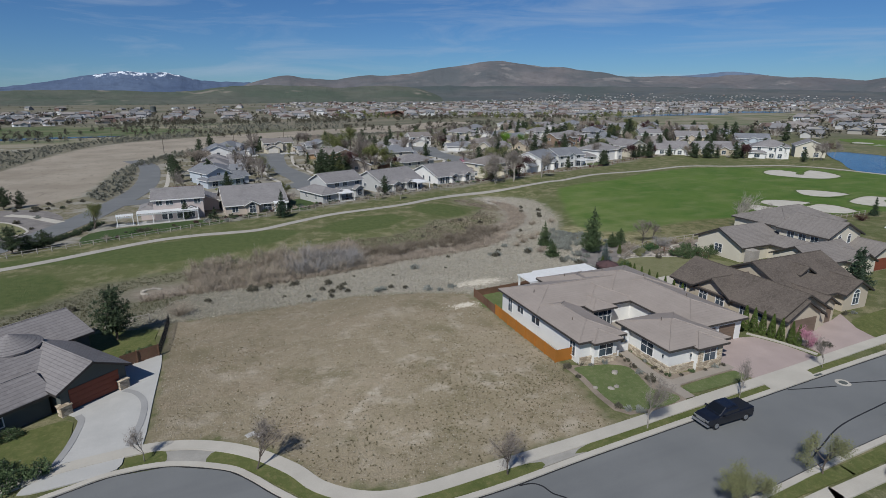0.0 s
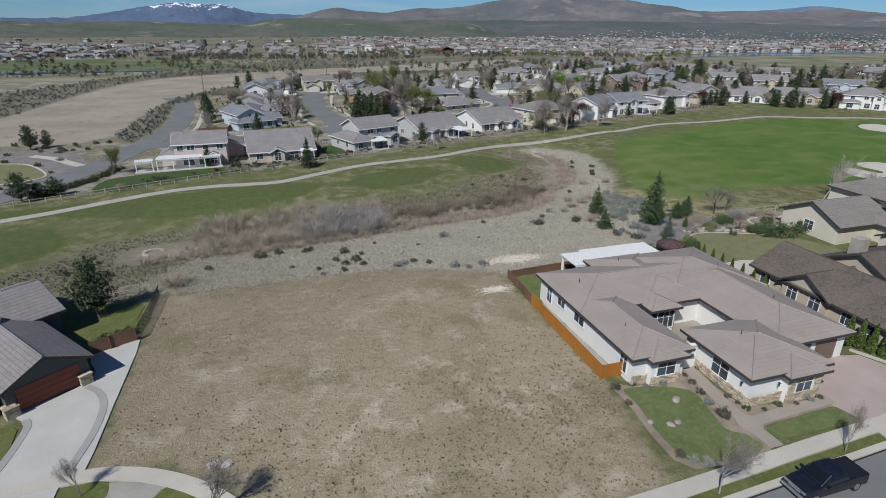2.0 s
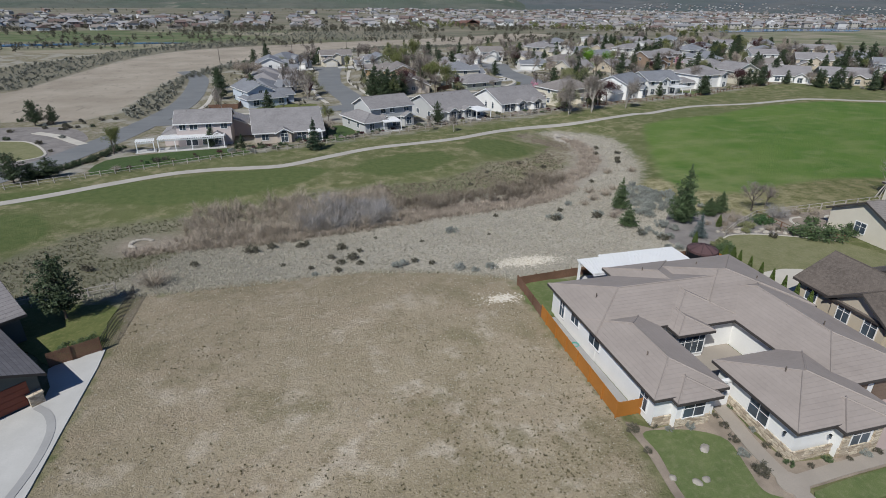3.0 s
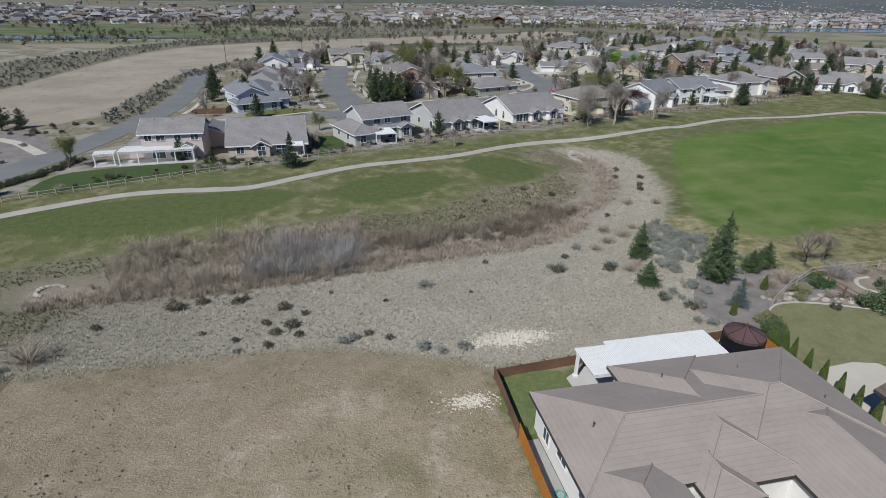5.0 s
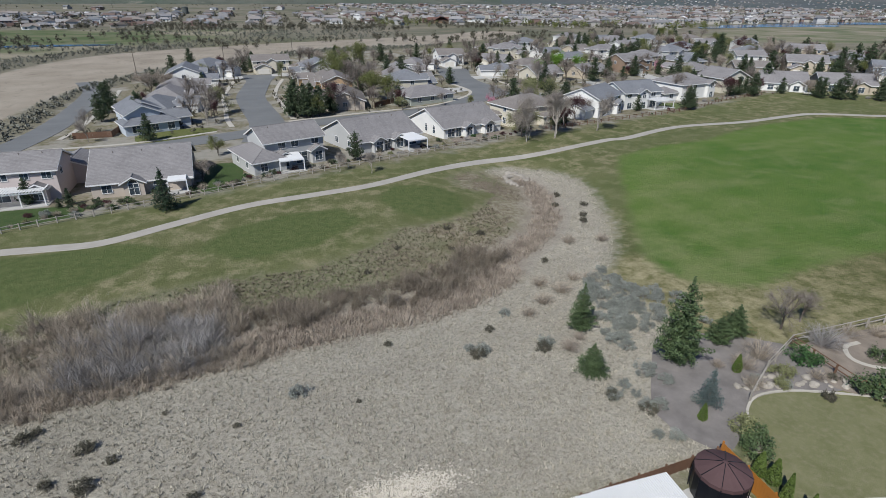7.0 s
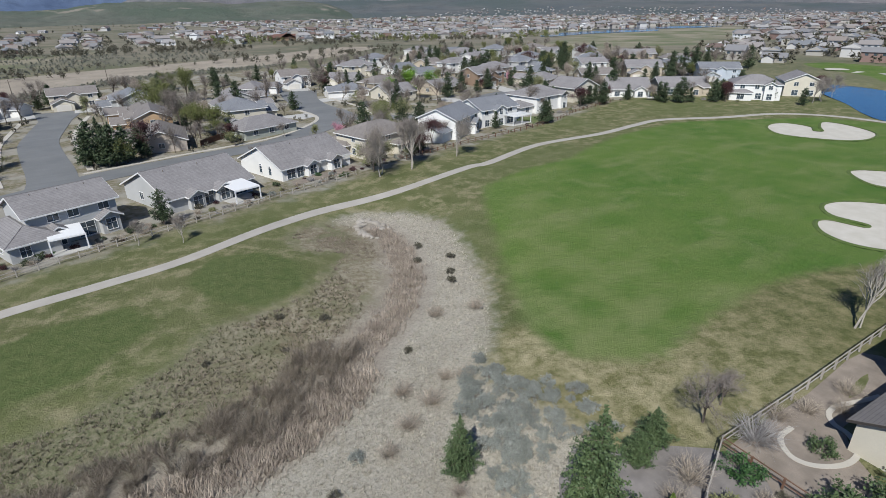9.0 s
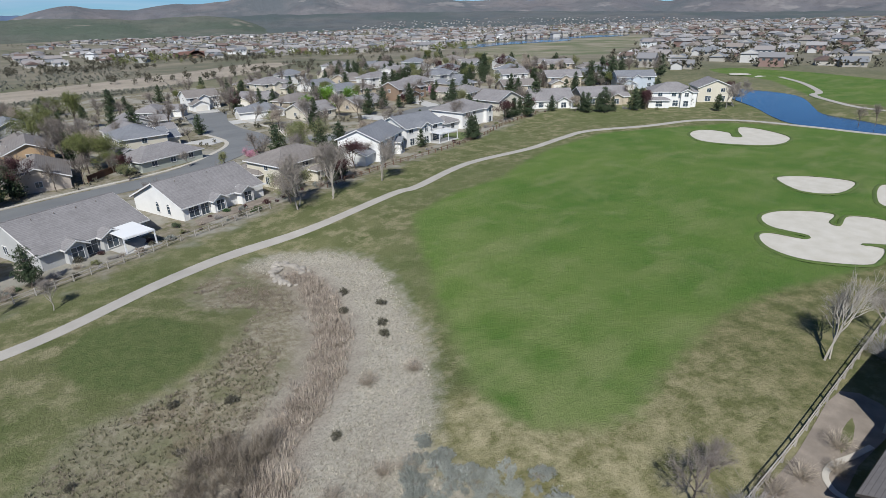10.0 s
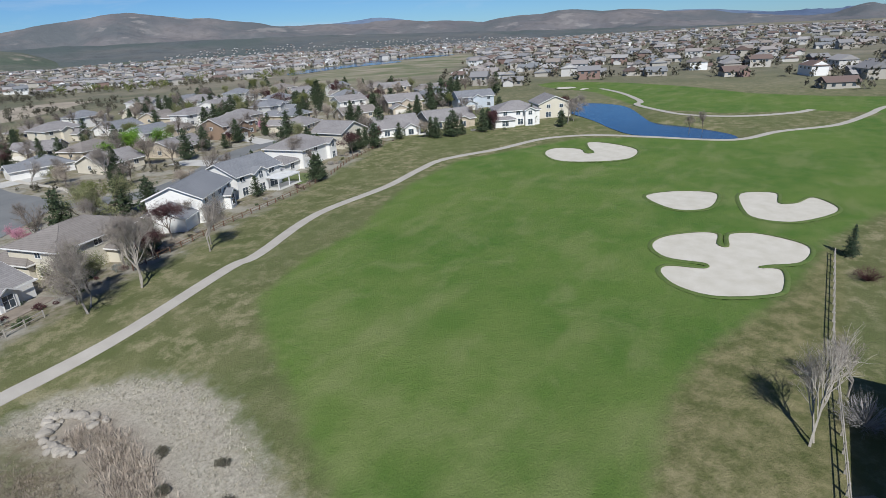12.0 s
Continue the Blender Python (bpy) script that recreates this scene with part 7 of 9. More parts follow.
def column_pair(seed, h, r, mat, n=2400):
    R = np.random.default_rng(seed)
    u = R.random(n)
    rad = r * 1.15 * (1 - u) ** 0.8 * np.minimum(1, 0.55 + 3 * u) * R.uniform(0.72, 1.08, n) + 0.03
    a = R.uniform(0, 6.283, n)
    P = np.stack([rad * np.cos(a), rad * np.sin(a), 0.05 + u * h], 1)
    m = Mesh()
    m.beam((0, 0, -0.2), (0, 0, h * 0.8), 0.07, 0.02, n=5)
    return m.data("trunk", M["bark"]), tris("crown", leaves(P, 0.07, R), mat)


def shrub_pair(seed, r, h, mat, n=1300, size=0.055, stems=22):
    """A lumpy rounded bush: stems from the foot and leaf clumps round their ends, with gaps."""
    R = np.random.default_rng(seed)
    m = Mesh()
    ends = []
    for i in range(stems):
        a, th = R.uniform(0, 6.283), math.acos(R.uniform(0.12, 1.0))
        k = R.uniform(0.6, 1.0)
        e = Vector((r * k * math.sin(th) * math.cos(a), r * k * math.sin(th) * math.sin(a), h * k * (0.25 + 0.75 * math.cos(th))))
        m.beam((0, 0, -0.05), e, 0.025, 0.006, n=3, cap=False)
        ends.append(tuple(e))
    E = np.array(ends)
    P = E[R.integers(0, stems, n)] * R.uniform(0.75, 1.0, (n, 1)) + R.normal(0, 0.115 * r, (n, 3))
    P[:, 2] = np.maximum(P[:, 2], 0.04)
    return m.data("stems", M["twig"]), tris("foliage", leaves(P, size, R), mat)


def twiggy_pair(seed, r, h, mat, n=160):
    """A leafless shrub: a fan of fine stems."""
    R = np.random.default_rng(seed)
    m = Mesh()
    for i in range(9):
        a = R.uniform(0, 6.283)
        m.beam((0, 0, -0.05), (r * 0.5 * math.cos(a), r * 0.5 * math.sin(a), h * 0.6), 0.03, 0.012, n=3, cap=False)
    n = n * 3
    a, k, e = R.uniform(0, 6.283, n), np.sqrt(R.uniform(0.02, 1, n)), R.uniform(0.35, 1.05, n)
    b = np.stack([0.3 * r * k * np.cos(a), 0.3 * r * k * np.sin(a), 0.12 * h * e], 1)
    t = np.stack([r * k * np.cos(a), r * k * np.sin(a), h * e * (1.1 - 0.45 * k)], 1) + R.normal(0, 0.13 * r, (n, 3))
    mid = b * 0.5 + t * 0.5 + R.normal(0, 0.05 * r, (n, 3)) + np.array([0, 0, 0.06 * h])
    s = R.normal(0, 1, (n, 3))
    s *= 0.0065 / np.linalg.norm(s, axis=1)[:, None]
    fork = t + R.normal(0, 0.16 * r, (n, 3))
    return m.data("stems", mat), tris("twigs", np.concatenate([np.stack([b - s, b + s, mid], 1), np.stack([mid - s, mid + s, t], 1), np.stack([mid - s * 0.7, mid + s * 0.7, fork], 1)]), mat)


PLANTS = {}


def plant(kind, make, x, y, scale, label, category, name, group="", parts=("trunk", "crown"), variants=3, turn=None, z=None, lean=(0, 0), wide=1.0):
    """One plant; alike plants share their meshes."""
    k = (kind, PRNG.randrange(variants))
    if k not in PLANTS:
        PLANTS[k] = make(k[1] * 17 + len(kind))
    ob = thing(name, x, y, rise(x, y) if z is None else z, 0, label, category, group)
    ob.matrix_world = pose(x, y, rise(x, y) if z is None else z, lean[0], lean[1], PRNG.uniform(0, 360) if turn is None else turn) @ Matrix.Diagonal((scale * wide, scale * wide, scale, 1))
    for p, me in zip(parts, PLANTS[k]):
        part(p, me, None, ob)
    return ob


PRNG = random.Random(11)


def pine(x, y, h, label="green pine tree on dry ground", **k):
    plant("pine", lambda s: conifer_pair(s, 7.0, 2.3, M["pine"], 12000, 0.1, 0.02, 0.72, 0.07, 0.32, 6), x, y, h / 7, label, "tree", "pine_tree", "conifers", **k)


def round_pine(x, y, h, label, **k):
    plant("roundpine", lambda s: conifer_pair(s, 7.0, 2.3, M["pine_dark"], 7000, 0.5, 0.14, 0.36, 0.085, 0.36, 5), x, y, h / 7, label, "tree", "pine_tree", "conifers", **k)


def garden_conifer(x, y, h, label, **k):
    plant("gardenconifer", lambda s: conifer_pair(s, 7.0, 2.0 + 0.4 * (s % 2), M["pine_dark"], 2300, 0.5, 0.06, 0.40 + 0.2 * (s % 2), 0.12, 0.32, 5), x, y, h / 7, label, "tree", "conifer", "conifers", variants=5, **k)


def spruce(x, y, h, label="dark spruce tree in a garden", **k):
    plant("spruce", lambda s: conifer_pair(s, 7.0, 1.9, M["spruce"], 4200, 0.15, 0.04, 0.9, 0.085, 0.05), x, y, h / 7, label, "tree", "spruce_tree", "conifers", **k)


def blue_spruce(x, y, h, label="young blue spruce in a gravel bed", **k):
    plant("bluespruce", lambda s: conifer_pair(s, 4.0, 1.3, M["bluespruce"], 4000, 0.1, 0.03, 0.95, 0.06, 0.1), x, y, h / 4, label, "tree", "blue_spruce", "conifers", **k)


def bare(x, y, h, label="leafless tree in early spring", mat="bark_pale", depth=4, **k):
    plant("bare" + mat, lambda s: bare_pair(s, 6.0, M[mat], depth), x, y, h / 6, label, "tree", "bare_tree", "bare trees", **k)


def poplar(x, y, h, label, **k):
    def make(s):
        m, tips = bare_mesh(s + 3, 6.0, 4, 0.40, 0.14, 0.30, 0.034)
        R = np.random.default_rng(s)
        tw = []
        for t in tips:
            for _ in range(2):
                d = R.normal(0, 1, 3) + np.array([t[0] * 0.5, t[1] * 0.5, 0.5])
                d *= R.uniform(0.15, 0.4) / np.linalg.norm(d)
                q = np.cross(d, R.normal(0, 1, 3))
                q *= 0.0045 / (np.linalg.norm(q) + 1e-9)
                tw.append([np.array(t) - q, np.array(t) + q, np.array(t) + d])
        return m.data("trunk", M["bark_white"]), tris("crown", np.array(tw), M["twig"])
    plant("poplar", make, x, y, h / 6, label, "tree", "poplar_tree", "bare trees", variants=2, **k)


def leafing(x, y, h, mat="leaf_olive", label="young tree coming into olive leaf", **k):
    plant("leaf" + mat, lambda s: leaf_pair(s, 5.0, M[mat]), x, y, h / 5, label, "tree", "leafing_tree", "leafing trees", **k)


def arborvitae(x, y, h, label="columnar green arborvitae in a row", **k):
    plant("arbor", lambda s: column_pair(s, 3.5, 0.50, M["arbor"]), x, y, h / 3.5, label, "tree", "arborvitae", "arborvitae rows", **k)


def shrub(x, y, r, mat="bush_dark", label="dark rabbitbrush in the dry meadow", group="meadow shrubs", **k):
    plant("shrub" + mat, lambda s: shrub_pair(s, 1.0, 1.05, M[mat]), x, y, r, label, "shrub", {"sagebrush": "sagebrush", "bush_dark": "rabbitbrush", "pine_dark": "juniper", "pine": "juniper"}.get(mat, "shrub"), group, ("woody_base", "foliage"), 4, **k)


def twiggy(x, y, r, mat="willow", label="leafless twiggy shrub", group="bare shrubs", **k):
    plant("twiggy" + mat, lambda s: twiggy_pair(s, 1.0, 1.1, M[mat]), x, y, r, label, "shrub", "bare_shrub", group, ("woody_base", "twig_fan"), 3, **k)


# along the street and round the lot
bare(0.7, 42.2, 4.4, "low spreading leafless street tree in the verge", "bark", wide=1.2, lean=(0, 16), turn=0)
bare(-8.0, 46.9, 3.4, "slim leafless street tree by the driveway", "bark_pale", wide=0.8)
bare(19.6, 33.6, 4.4, "brown spreading leafless street tree", "bark", wide=1.15)
bare(34.7, 34.2, 6.2, "white-barked leafless street tree in the verge", "bark_pale", wide=0.75)
bare(47.1, 34.7, 4.4, "pale leafless street tree in the verge", "bark_pale", wide=0.6)
bare(61.1, 35.6, 3.9, "pale leafless street tree in the verge", "bark_pale", wide=0.7)
leafing(43.4, 23.7, 4.4, "leaf_olive", "small street tree coming into leaf", wide=0.8)
leafing(34.5, 23.6, 3.9, "leaf_olive", "pale olive street tree in young leaf")
leafing(33.3, 23.2, 3.4, "leaf_olive", "pale olive street tree in young leaf")
spruce(48.0, 20.6, 3.4, "dark spruce beside the street")
twiggy(57, 24.6, 1.9, "willow", "leafless street tree beyond the street")
leafing(64.0, 39.6, 2.9, "leaf_pink", "small tree in pink blossom by the driveway")
round_pine(-13.7, 76.1, 7.4, "broad green pine behind the brown fence")
twiggy(-6.6, 82.3, 2.3, "willow", "leafless brown shrub at the lot corner")
for x, y, r in ((-9.6, 70.3, 0.9), (-10.6, 70.0, 0.8), (-11.6, 69.4, 0.9), (-16, 48.2, 1.4), (-17.8, 47.4, 1.5), (-18.6, 49.5, 1.2), (-19.5, 55.6, 1.0), (-21, 55, 1.2)):
    shrub(x, y, r, "pine", "clipped dark green shrub by the house", "garden shrubs")
for i, (x, y) in enumerate(((61.9, 46.4), (62.5, 45.6), (62.9, 44.6), (63.3, 43.6), (63.5, 42.5), (63.9, 41.4), (64.0, 40.6))):
    arborvitae(x, y, 3.5 - 0.12 * i)
for i in range(7):
    arborvitae(63.6, 69.2 - 1.75 * i, 2.6)
for x, y, h in ((63.6, 71.6, 2.2), (64.0, 70.7, 2.3), (63.7, 77.5, 1.7), (71.2, 81.9, 1.9)):
    arborvitae(x, y, h, "small golden green arborvitae in a bed", wide=1.5)
pine(67.0, 84.9, 8.8, "tall green pine between meadow and garden", wide=0.9)
pine(75.6, 87.0, 3.5, "bushy green pine beside the fairway", wide=1.5)
pine(73.0, 86.4, 2.9, "bushy green pine beside the fairway", wide=1.7)
blue_spruce(65.4, 78.9, 3.7)
pine(61.2, 92.9, 5.3, "dark juniper-like pine in the dry meadow", wide=0.9)
pine(58.2, 85.6, 3.2, "dark rounded juniper in the dry meadow", wide=1.5)
for x, y, r in ((65.1, 73.4, 1.5), (66.0, 74.6, 1.3)):
    shrub(x, y, r, "pine", "spreading green juniper by the fence", "garden shrubs")
for x, y, r in ((66.0, 75.6, 1.5), (74.6, 80.2, 1.3), (73.4, 78.9, 0.9)):
    shrub(x, y, r, "leaf_olive", "loose olive green shrub by the fence", "garden shrubs")
for x, y, r in ((58.3, 82.0, 0.9), (60.2, 80.1, 0.8), (61.2, 79.8, 0.9), (49.8, 92.1, 1.0), (48.9, 93.2, 0.6), (56.4, 91.3, 1.0), (63.6, 88.1, 1.0), (62.7, 84.2, 1.1), (64.9, 91.4, 0.9), (59.0, 76.9, 0.6), (60.3, 76.3, 0.8), (55.2, 99.0, 0.8), (62.8, 89.6, 0.7), (72.6, 90.4, 0.8), (71.2, 91.2, 0.7), (74.2, 89.6, 0.8), (68.5, 103.0, 0.9)):
    shrub(x, y, r, "sagebrush", "pale grey green sagebrush by the pines", "sagebrush thicket")
for x, y, r in ((58.2, 89.6, 1.3), (60.0, 91.0, 0.9), (70.0, 83.0, 0.8)):
    twiggy(x, y, r, "reed", "leafless reddish brown shrub in the meadow")
for x, y, r in ((81.5, 75.0, 2.2), (83.5, 74.0, 2.2), (79.9, 76.3, 1.6), (88, 75.0, 1.9), (90, 73.5, 2.0), (86, 79.5, 1.2)):
    shrub(x, y, r, "pine", "spreading green juniper in the gravel garden", "garden shrubs", wide=1.1)
for x, y, r, l in ((74.8, 83.0, 2.0, "leafless grey shrub in the bed"), (72.2, 82.2, 1.5, "leafless grey shrub in the bed"), (70.8, 79.5, 1.3, "leafless grey shrub in the bed"), (77.5, 79.0, 1.0, "leafless grey shrub in the bed"), (86.5, 83.3, 1.5, "leafless brown shrub at the course fence"), (89.5, 82.6, 1.4, "leafless brown shrub at the course fence"),
                   (92, 81, 1.2, "leafless brown shrub at the course fence"), (95, 82, 1.4, "leafless brown shrub at the course fence")):
    twiggy(x, y, r, "willow", l)
twiggy(82.6, 82.9, 2.4, "willow_grey", "pale leafless fountain shaped shrub")
bare(81.0, 86.4, 5.0, "brown leafless tree on the course edge", "bark", wide=1.2)
bare(84.2, 87.0, 3.6, "brown leafless tree on the course edge", "bark", wide=1.2)
poplar(107.5, 87.1, 10.5, "tall grey leafless poplar leaning over the fence", lean=(6, 24), wide=0.8, turn=0)
poplar(108.1, 86.9, 8.5, "tall grey leafless poplar leaning over the fence", lean=(14, 30), wide=0.75, turn=40)
bare(116.5, 84.6, 6.0, "leafless tree behind the course fence", "bark_pale", 4)
twiggy(112.5, 83.4, 2.6, "willow_grey", "leafless shrub behind the course fence")
spruce(154.0, 84.4, 4.9, "small dark spruce by the fence")
twiggy(146, 82.5, 2.0, "leaf_maroon", "dark purple shrub behind the fence")
spruce(88.5, 49.5, 7.5, "large blue green spruce by the street", wide=1.2)
spruce(91.5, 50.5, 7.0, "large blue green spruce by the street", wide=1.2)
shrub(78.6, 81.4, 1.5, "hedge", "clipped round green hedge", "garden shrubs", wide=1.15)
for x, y, r in ((76, 76.5, 0.8), (72, 80.4, 0.6), (74, 79, 0.6), (79, 78.5, 0.6), (34.6, 46.9, 0.62), (34.5, 44.6, 0.4), (36.4, 46.85, 0.4), (37.5, 46.2, 0.38), (42.0, 46.6, 0.35), (41.9, 45.5, 0.45), (41.6, 44.1, 0.5), (41.2, 42.6, 0.55), (41.2, 40.9, 0.8),
                (44.0, 47.2, 0.35), (43.6, 42.9, 0.4), (43.8, 41.0, 0.45), (45.2, 40.5, 0.3), (46.8, 40.6, 0.45), (48.5, 40.3, 0.3), (50.1, 40.4, 0.5), (51.2, 40.4, 0.4), (34.6, 38.1, 0.5), (36.0, 36.6, 0.65), (35.2, 37.4, 0.5), (43.8, 44.6, 0.35), (39.2, 46.0, 0.5), (43.7, 41.9, 0.3), (69.5, 43.0, 0.5), (79.5, 44.6, 0.6), (81, 44.4, 0.5), (67, 39, 0.7), (66, 40, 0.6)):
    shrub(x, y, r, PRNG.choice(["bush_dark", "pine", "bush_dark", "sagebrush"]), "low rounded garden shrub in a bark bed", "garden shrubs")

# meadow shrubs
for x, y, r in ((3.8, 91.6, 1.3), (6.4, 92.8, 0.9), (10.4, 91.7, 0.9), (11.2, 92.6, 0.7), (15.7, 88.8, 0.95), (18.1, 86.8, 0.6), (14.2, 85.3, 0.65), (16.9, 84.2, 0.95), (15.2, 83.0, 0.8), (17.6, 82.1, 0.7), (14.7, 80.6, 0.7), (49.3, 91.6, 1.1), (55.8, 90.6, 1.0), (58.0, 82.0, 0.9), (60.0, 79.6, 1.0),
                (52.3, 96.2, 0.7), (41.3, 97.0, 0.6), (78.2, 121.8, 0.9), (77.7, 130.4, 0.8), (79.6, 124.2, 0.9), (78.6, 122.2, 0.7), (80.1, 134.7, 0.9), (82.0, 128.2, 0.9), (65.9, 110.7, 0.7), (55.8, 123.5, 0.7), (60.5, 121.4, 0.8), (54.6, 117.3, 0.6), (57.7, 113.5, 0.6), (47, 118, 0.6), (42, 113, 0.6), (21, 92, 0.4), (27, 88, 0.4), (37, 88, 0.35),
                (8, 84.5, 0.5), (11.5, 82.4, 0.5), (24.5, 81.0, 0.6), (26.5, 79.8, 0.6), (-3, 88, 0.7), (-16, 90, 1.0), (-22, 92, 0.9)):
    shrub(x, y, r * 0.9)
for x, y, r in ((22.0, 79.8, 0.85), (32.2, 91.0, 1.0), (23, 80.5, 0.7), (29.5, 77.5, 0.8), (33.5, 76.8, 0.8), (31.2, 76.4, 0.6), (12, 80.3, 0.5)):
    shrub(x, y, r, "sagebrush", "grey green sagebrush at the meadow edge")
sg = random.Random(3)
THICKET = [(70.2, 106), (73, 98.5), (76.5, 93.5), (73, 91), (69, 90.6), (65.5, 89), (62.8, 89.5), (63.2, 95), (65.6, 99.5), (68, 104)]
for i in range(190):
    x, y = sg.uniform(62, 77), sg.uniform(88, 106)
    if inside_distance(np.array([x]), np.array([y]), THICKET)[0] > 0:
        shrub(x, y, sg.uniform(0.4, 1.15), "sagebrush", "grey green sagebrush beside the fairway", "sagebrush thicket")
for i in range(7):
    x, y = 57 + 9 * sg.random(), 79 + 10 * sg.random()
    shrub(x, y, sg.uniform(0.4, 0.9), "sagebrush", "grey green sagebrush in the meadow", "sagebrush thicket")
for x, y, r in ((60.4, 99.8, 1.2), (63.5, 101.5, 1.3), (62.1, 104.5, 1.2), (66.5, 104, 1.0), (72.1, 115.5, 1.2), (76.6, 113.6, 1.1), (68.2, 103.0, 1.0), (57.5, 97.8, 1.0)):
    twiggy(x, y, r * 1.2, "willow", "leafless brown willow bush")

# beside the west road
for x, y, h, wd in ((-55.1, 185, 6.8, 1.05), (-51.6, 187, 5.0, 0.95), (-38.4, 128.6, 5.6, 1.3), (-33.6, 131, 3.8, 1.7), (-36, 130, 3.2, 1.7)):
    round_pine(x, y, h, "broad dark pine beside the road", wide=wd)
leafing(-27.8, 149.8, 6.2, "leaf_yellow", "yellow green willow in young leaf", wide=1.1)
wr = random.Random(77)
for i in range(70):
    x, y = wr.uniform(-72, -34), wr.uniform(136, 194)
    if not (-44 - 0.38 * (y - 133) * -1 - 5 > x or y > 180) or inside_distance(np.array([x]), np.array([y]), [(-60, 169), (-43, 156), (-42, 149), (-60, 145), (-68, 158)])[0] > -0.5:
        continue
    shrub(x, y, wr.uniform(0.5, 1.1), wr.choice(["bush_dark", "pine_dark", "sagebrush", "bush_dark"]), "low dark shrub in a gravel bed", "roadside shrubs")
for i in range(26):
    u = i / 25
    shrub(-36.6 + 9.4 * u + wr.uniform(-0.5, 0.5), 129 + 26 * u + wr.uniform(-0.5, 0.5), wr.uniform(0.8, 1.4), "pine_dark", "dark hedge shrub along the road", "roadside hedge")

# the house row and the streets behind it
spruce(14.6, 140.8, 6.9, "dark spruce by the rail fence", wide=1.15)
round_pine(47.8, 162.0, 6.2, "dark green pine against the house wall", wide=0.85)
for x, y, h, k in ((88.9, 166.9, 6.5, "b"), (96.9, 168.4, 7.0, "b"), (91.5, 178.6, 5.0, "l"), (110.9, 172.4, 6.3, "b"), (111.7, 185.6, 5.5, "m"), (106.5, 182.5, 4.6, "p"), (139.5, 196.5, 3.6, "p"), (153.6, 191.5, 5.0, "p"), (94.5, 181, 4.2, "p"), (100.5, 180, 5.5, "b"), (104, 178, 5.2, "b"), (49.3, 151.5, 3.6, "b"), (43.5, 154, 3.4, "b"),
                   (184, 207.5, 4.2, "p"), (188, 208.5, 4.6, "p"), (192, 209.5, 4.4, "p"), (196.5, 209.5, 4.0, "m"), (210.8, 197.5, 4.8, "p"), (214.0, 192.8, 4.6, "p"), (218, 190.0, 3.6, "p"), (204, 205.5, 4.0, "p"), (225.2, 186.2, 5.6, "p"), (229, 184.0, 5.0, "m"), (243.2, 165.5, 4.2, "p"), (250, 166, 5.2, "b"), (255.6, 165.8, 5.6, "b"), (259, 168, 5.0, "b"),
                   (242, 124, 4.2, "w"), (246, 121, 4.6, "w"), (-1.2, 149.0, 2.6, "p"), (-2.2, 147.5, 1.6, "p"), (18.6, 157, 4.2, "r"),
                   (41.3, 211.5, 6.0, "p"), (45, 213, 6.4, "p"), (48.5, 216.5, 5.6, "p"), (37.3, 213.9, 5.8, "p"), (41, 218, 6.2, "p"), (56.7, 277.8, 8.5, "y"), (60.5, 284, 8.0, "y"), (66.7, 255.5, 7.5, "b"), (66.0, 245, 7.0, "r"), (68.5, 230, 6.4, "y"), (63.5, 236, 6.5, "y"), (68.5, 226.4, 4.2, "y"), (15.3, 207.4, 6.5, "b"), (3.4, 193.5, 4.6, "p"),
                   (-12.6, 219.9, 5.5, "p"), (-14.2, 233.3, 6.0, "p"), (-13, 206, 4.8, "b"), (-16, 245, 5.5, "p"), (-10, 196, 4.4, "b"), (112.5, 215.6, 6.0, "y"), (116.5, 211.6, 6.2, "p"), (120.5, 207.6, 6.0, "p"), (114, 222, 4.5, "b"), (108, 206, 4.5, "b"), (129.9, 246.9, 6.2, "b"), (134, 250, 6.4, "p"), (129, 283, 4.6, "p"), (122, 252, 5.0, "r"),
                   (151.5, 277, 6.6, "g"), (158, 274, 6.4, "g"), (155.0, 279, 6.8, "g"), (182.4, 240, 4.0, "b"), (202, 258, 6.5, "p"), (198, 268, 4.5, "pk"), (221, 272, 6.0, "p"), (181, 291, 5.0, "b"), (148, 258, 6.0, "r"), (118, 262, 5.0, "b"), (96, 208, 3.6, "pk"), (90, 210, 3.4, "l"), (70, 216, 3.0, "l"), (84, 219, 3.0, "b")):
    h *= 1.55 if k == "b" and x > 85 else 1.4 if x > 85 or y > 190 else 1.15
    if k == "b":
        bare(x, y, h, "leafless garden tree in early spring")
    elif k == "p":
        garden_conifer(x, y, h, "dark green garden conifer", wide=1.15)
    elif k == "w":
        bare(x, y, h, "leafless willow at the pond edge", "bark", wide=0.8)
    else:
        mat, lab = {"l": ("leaf_olive", "garden tree in young olive leaf"), "m": ("leaf_maroon", "dark purple leaved garden tree"), "y": ("leaf_yellow", "yellow green willow in young leaf"), "r": ("reed", "brown budding garden tree"), "g": ("leaf_green", "bright green spreading tree"), "pk": ("leaf_pink", "small pink blossoming tree")}[k]
        leafing(x, y, h, mat, lab, wide=1.5 if k == "g" else 1.0)
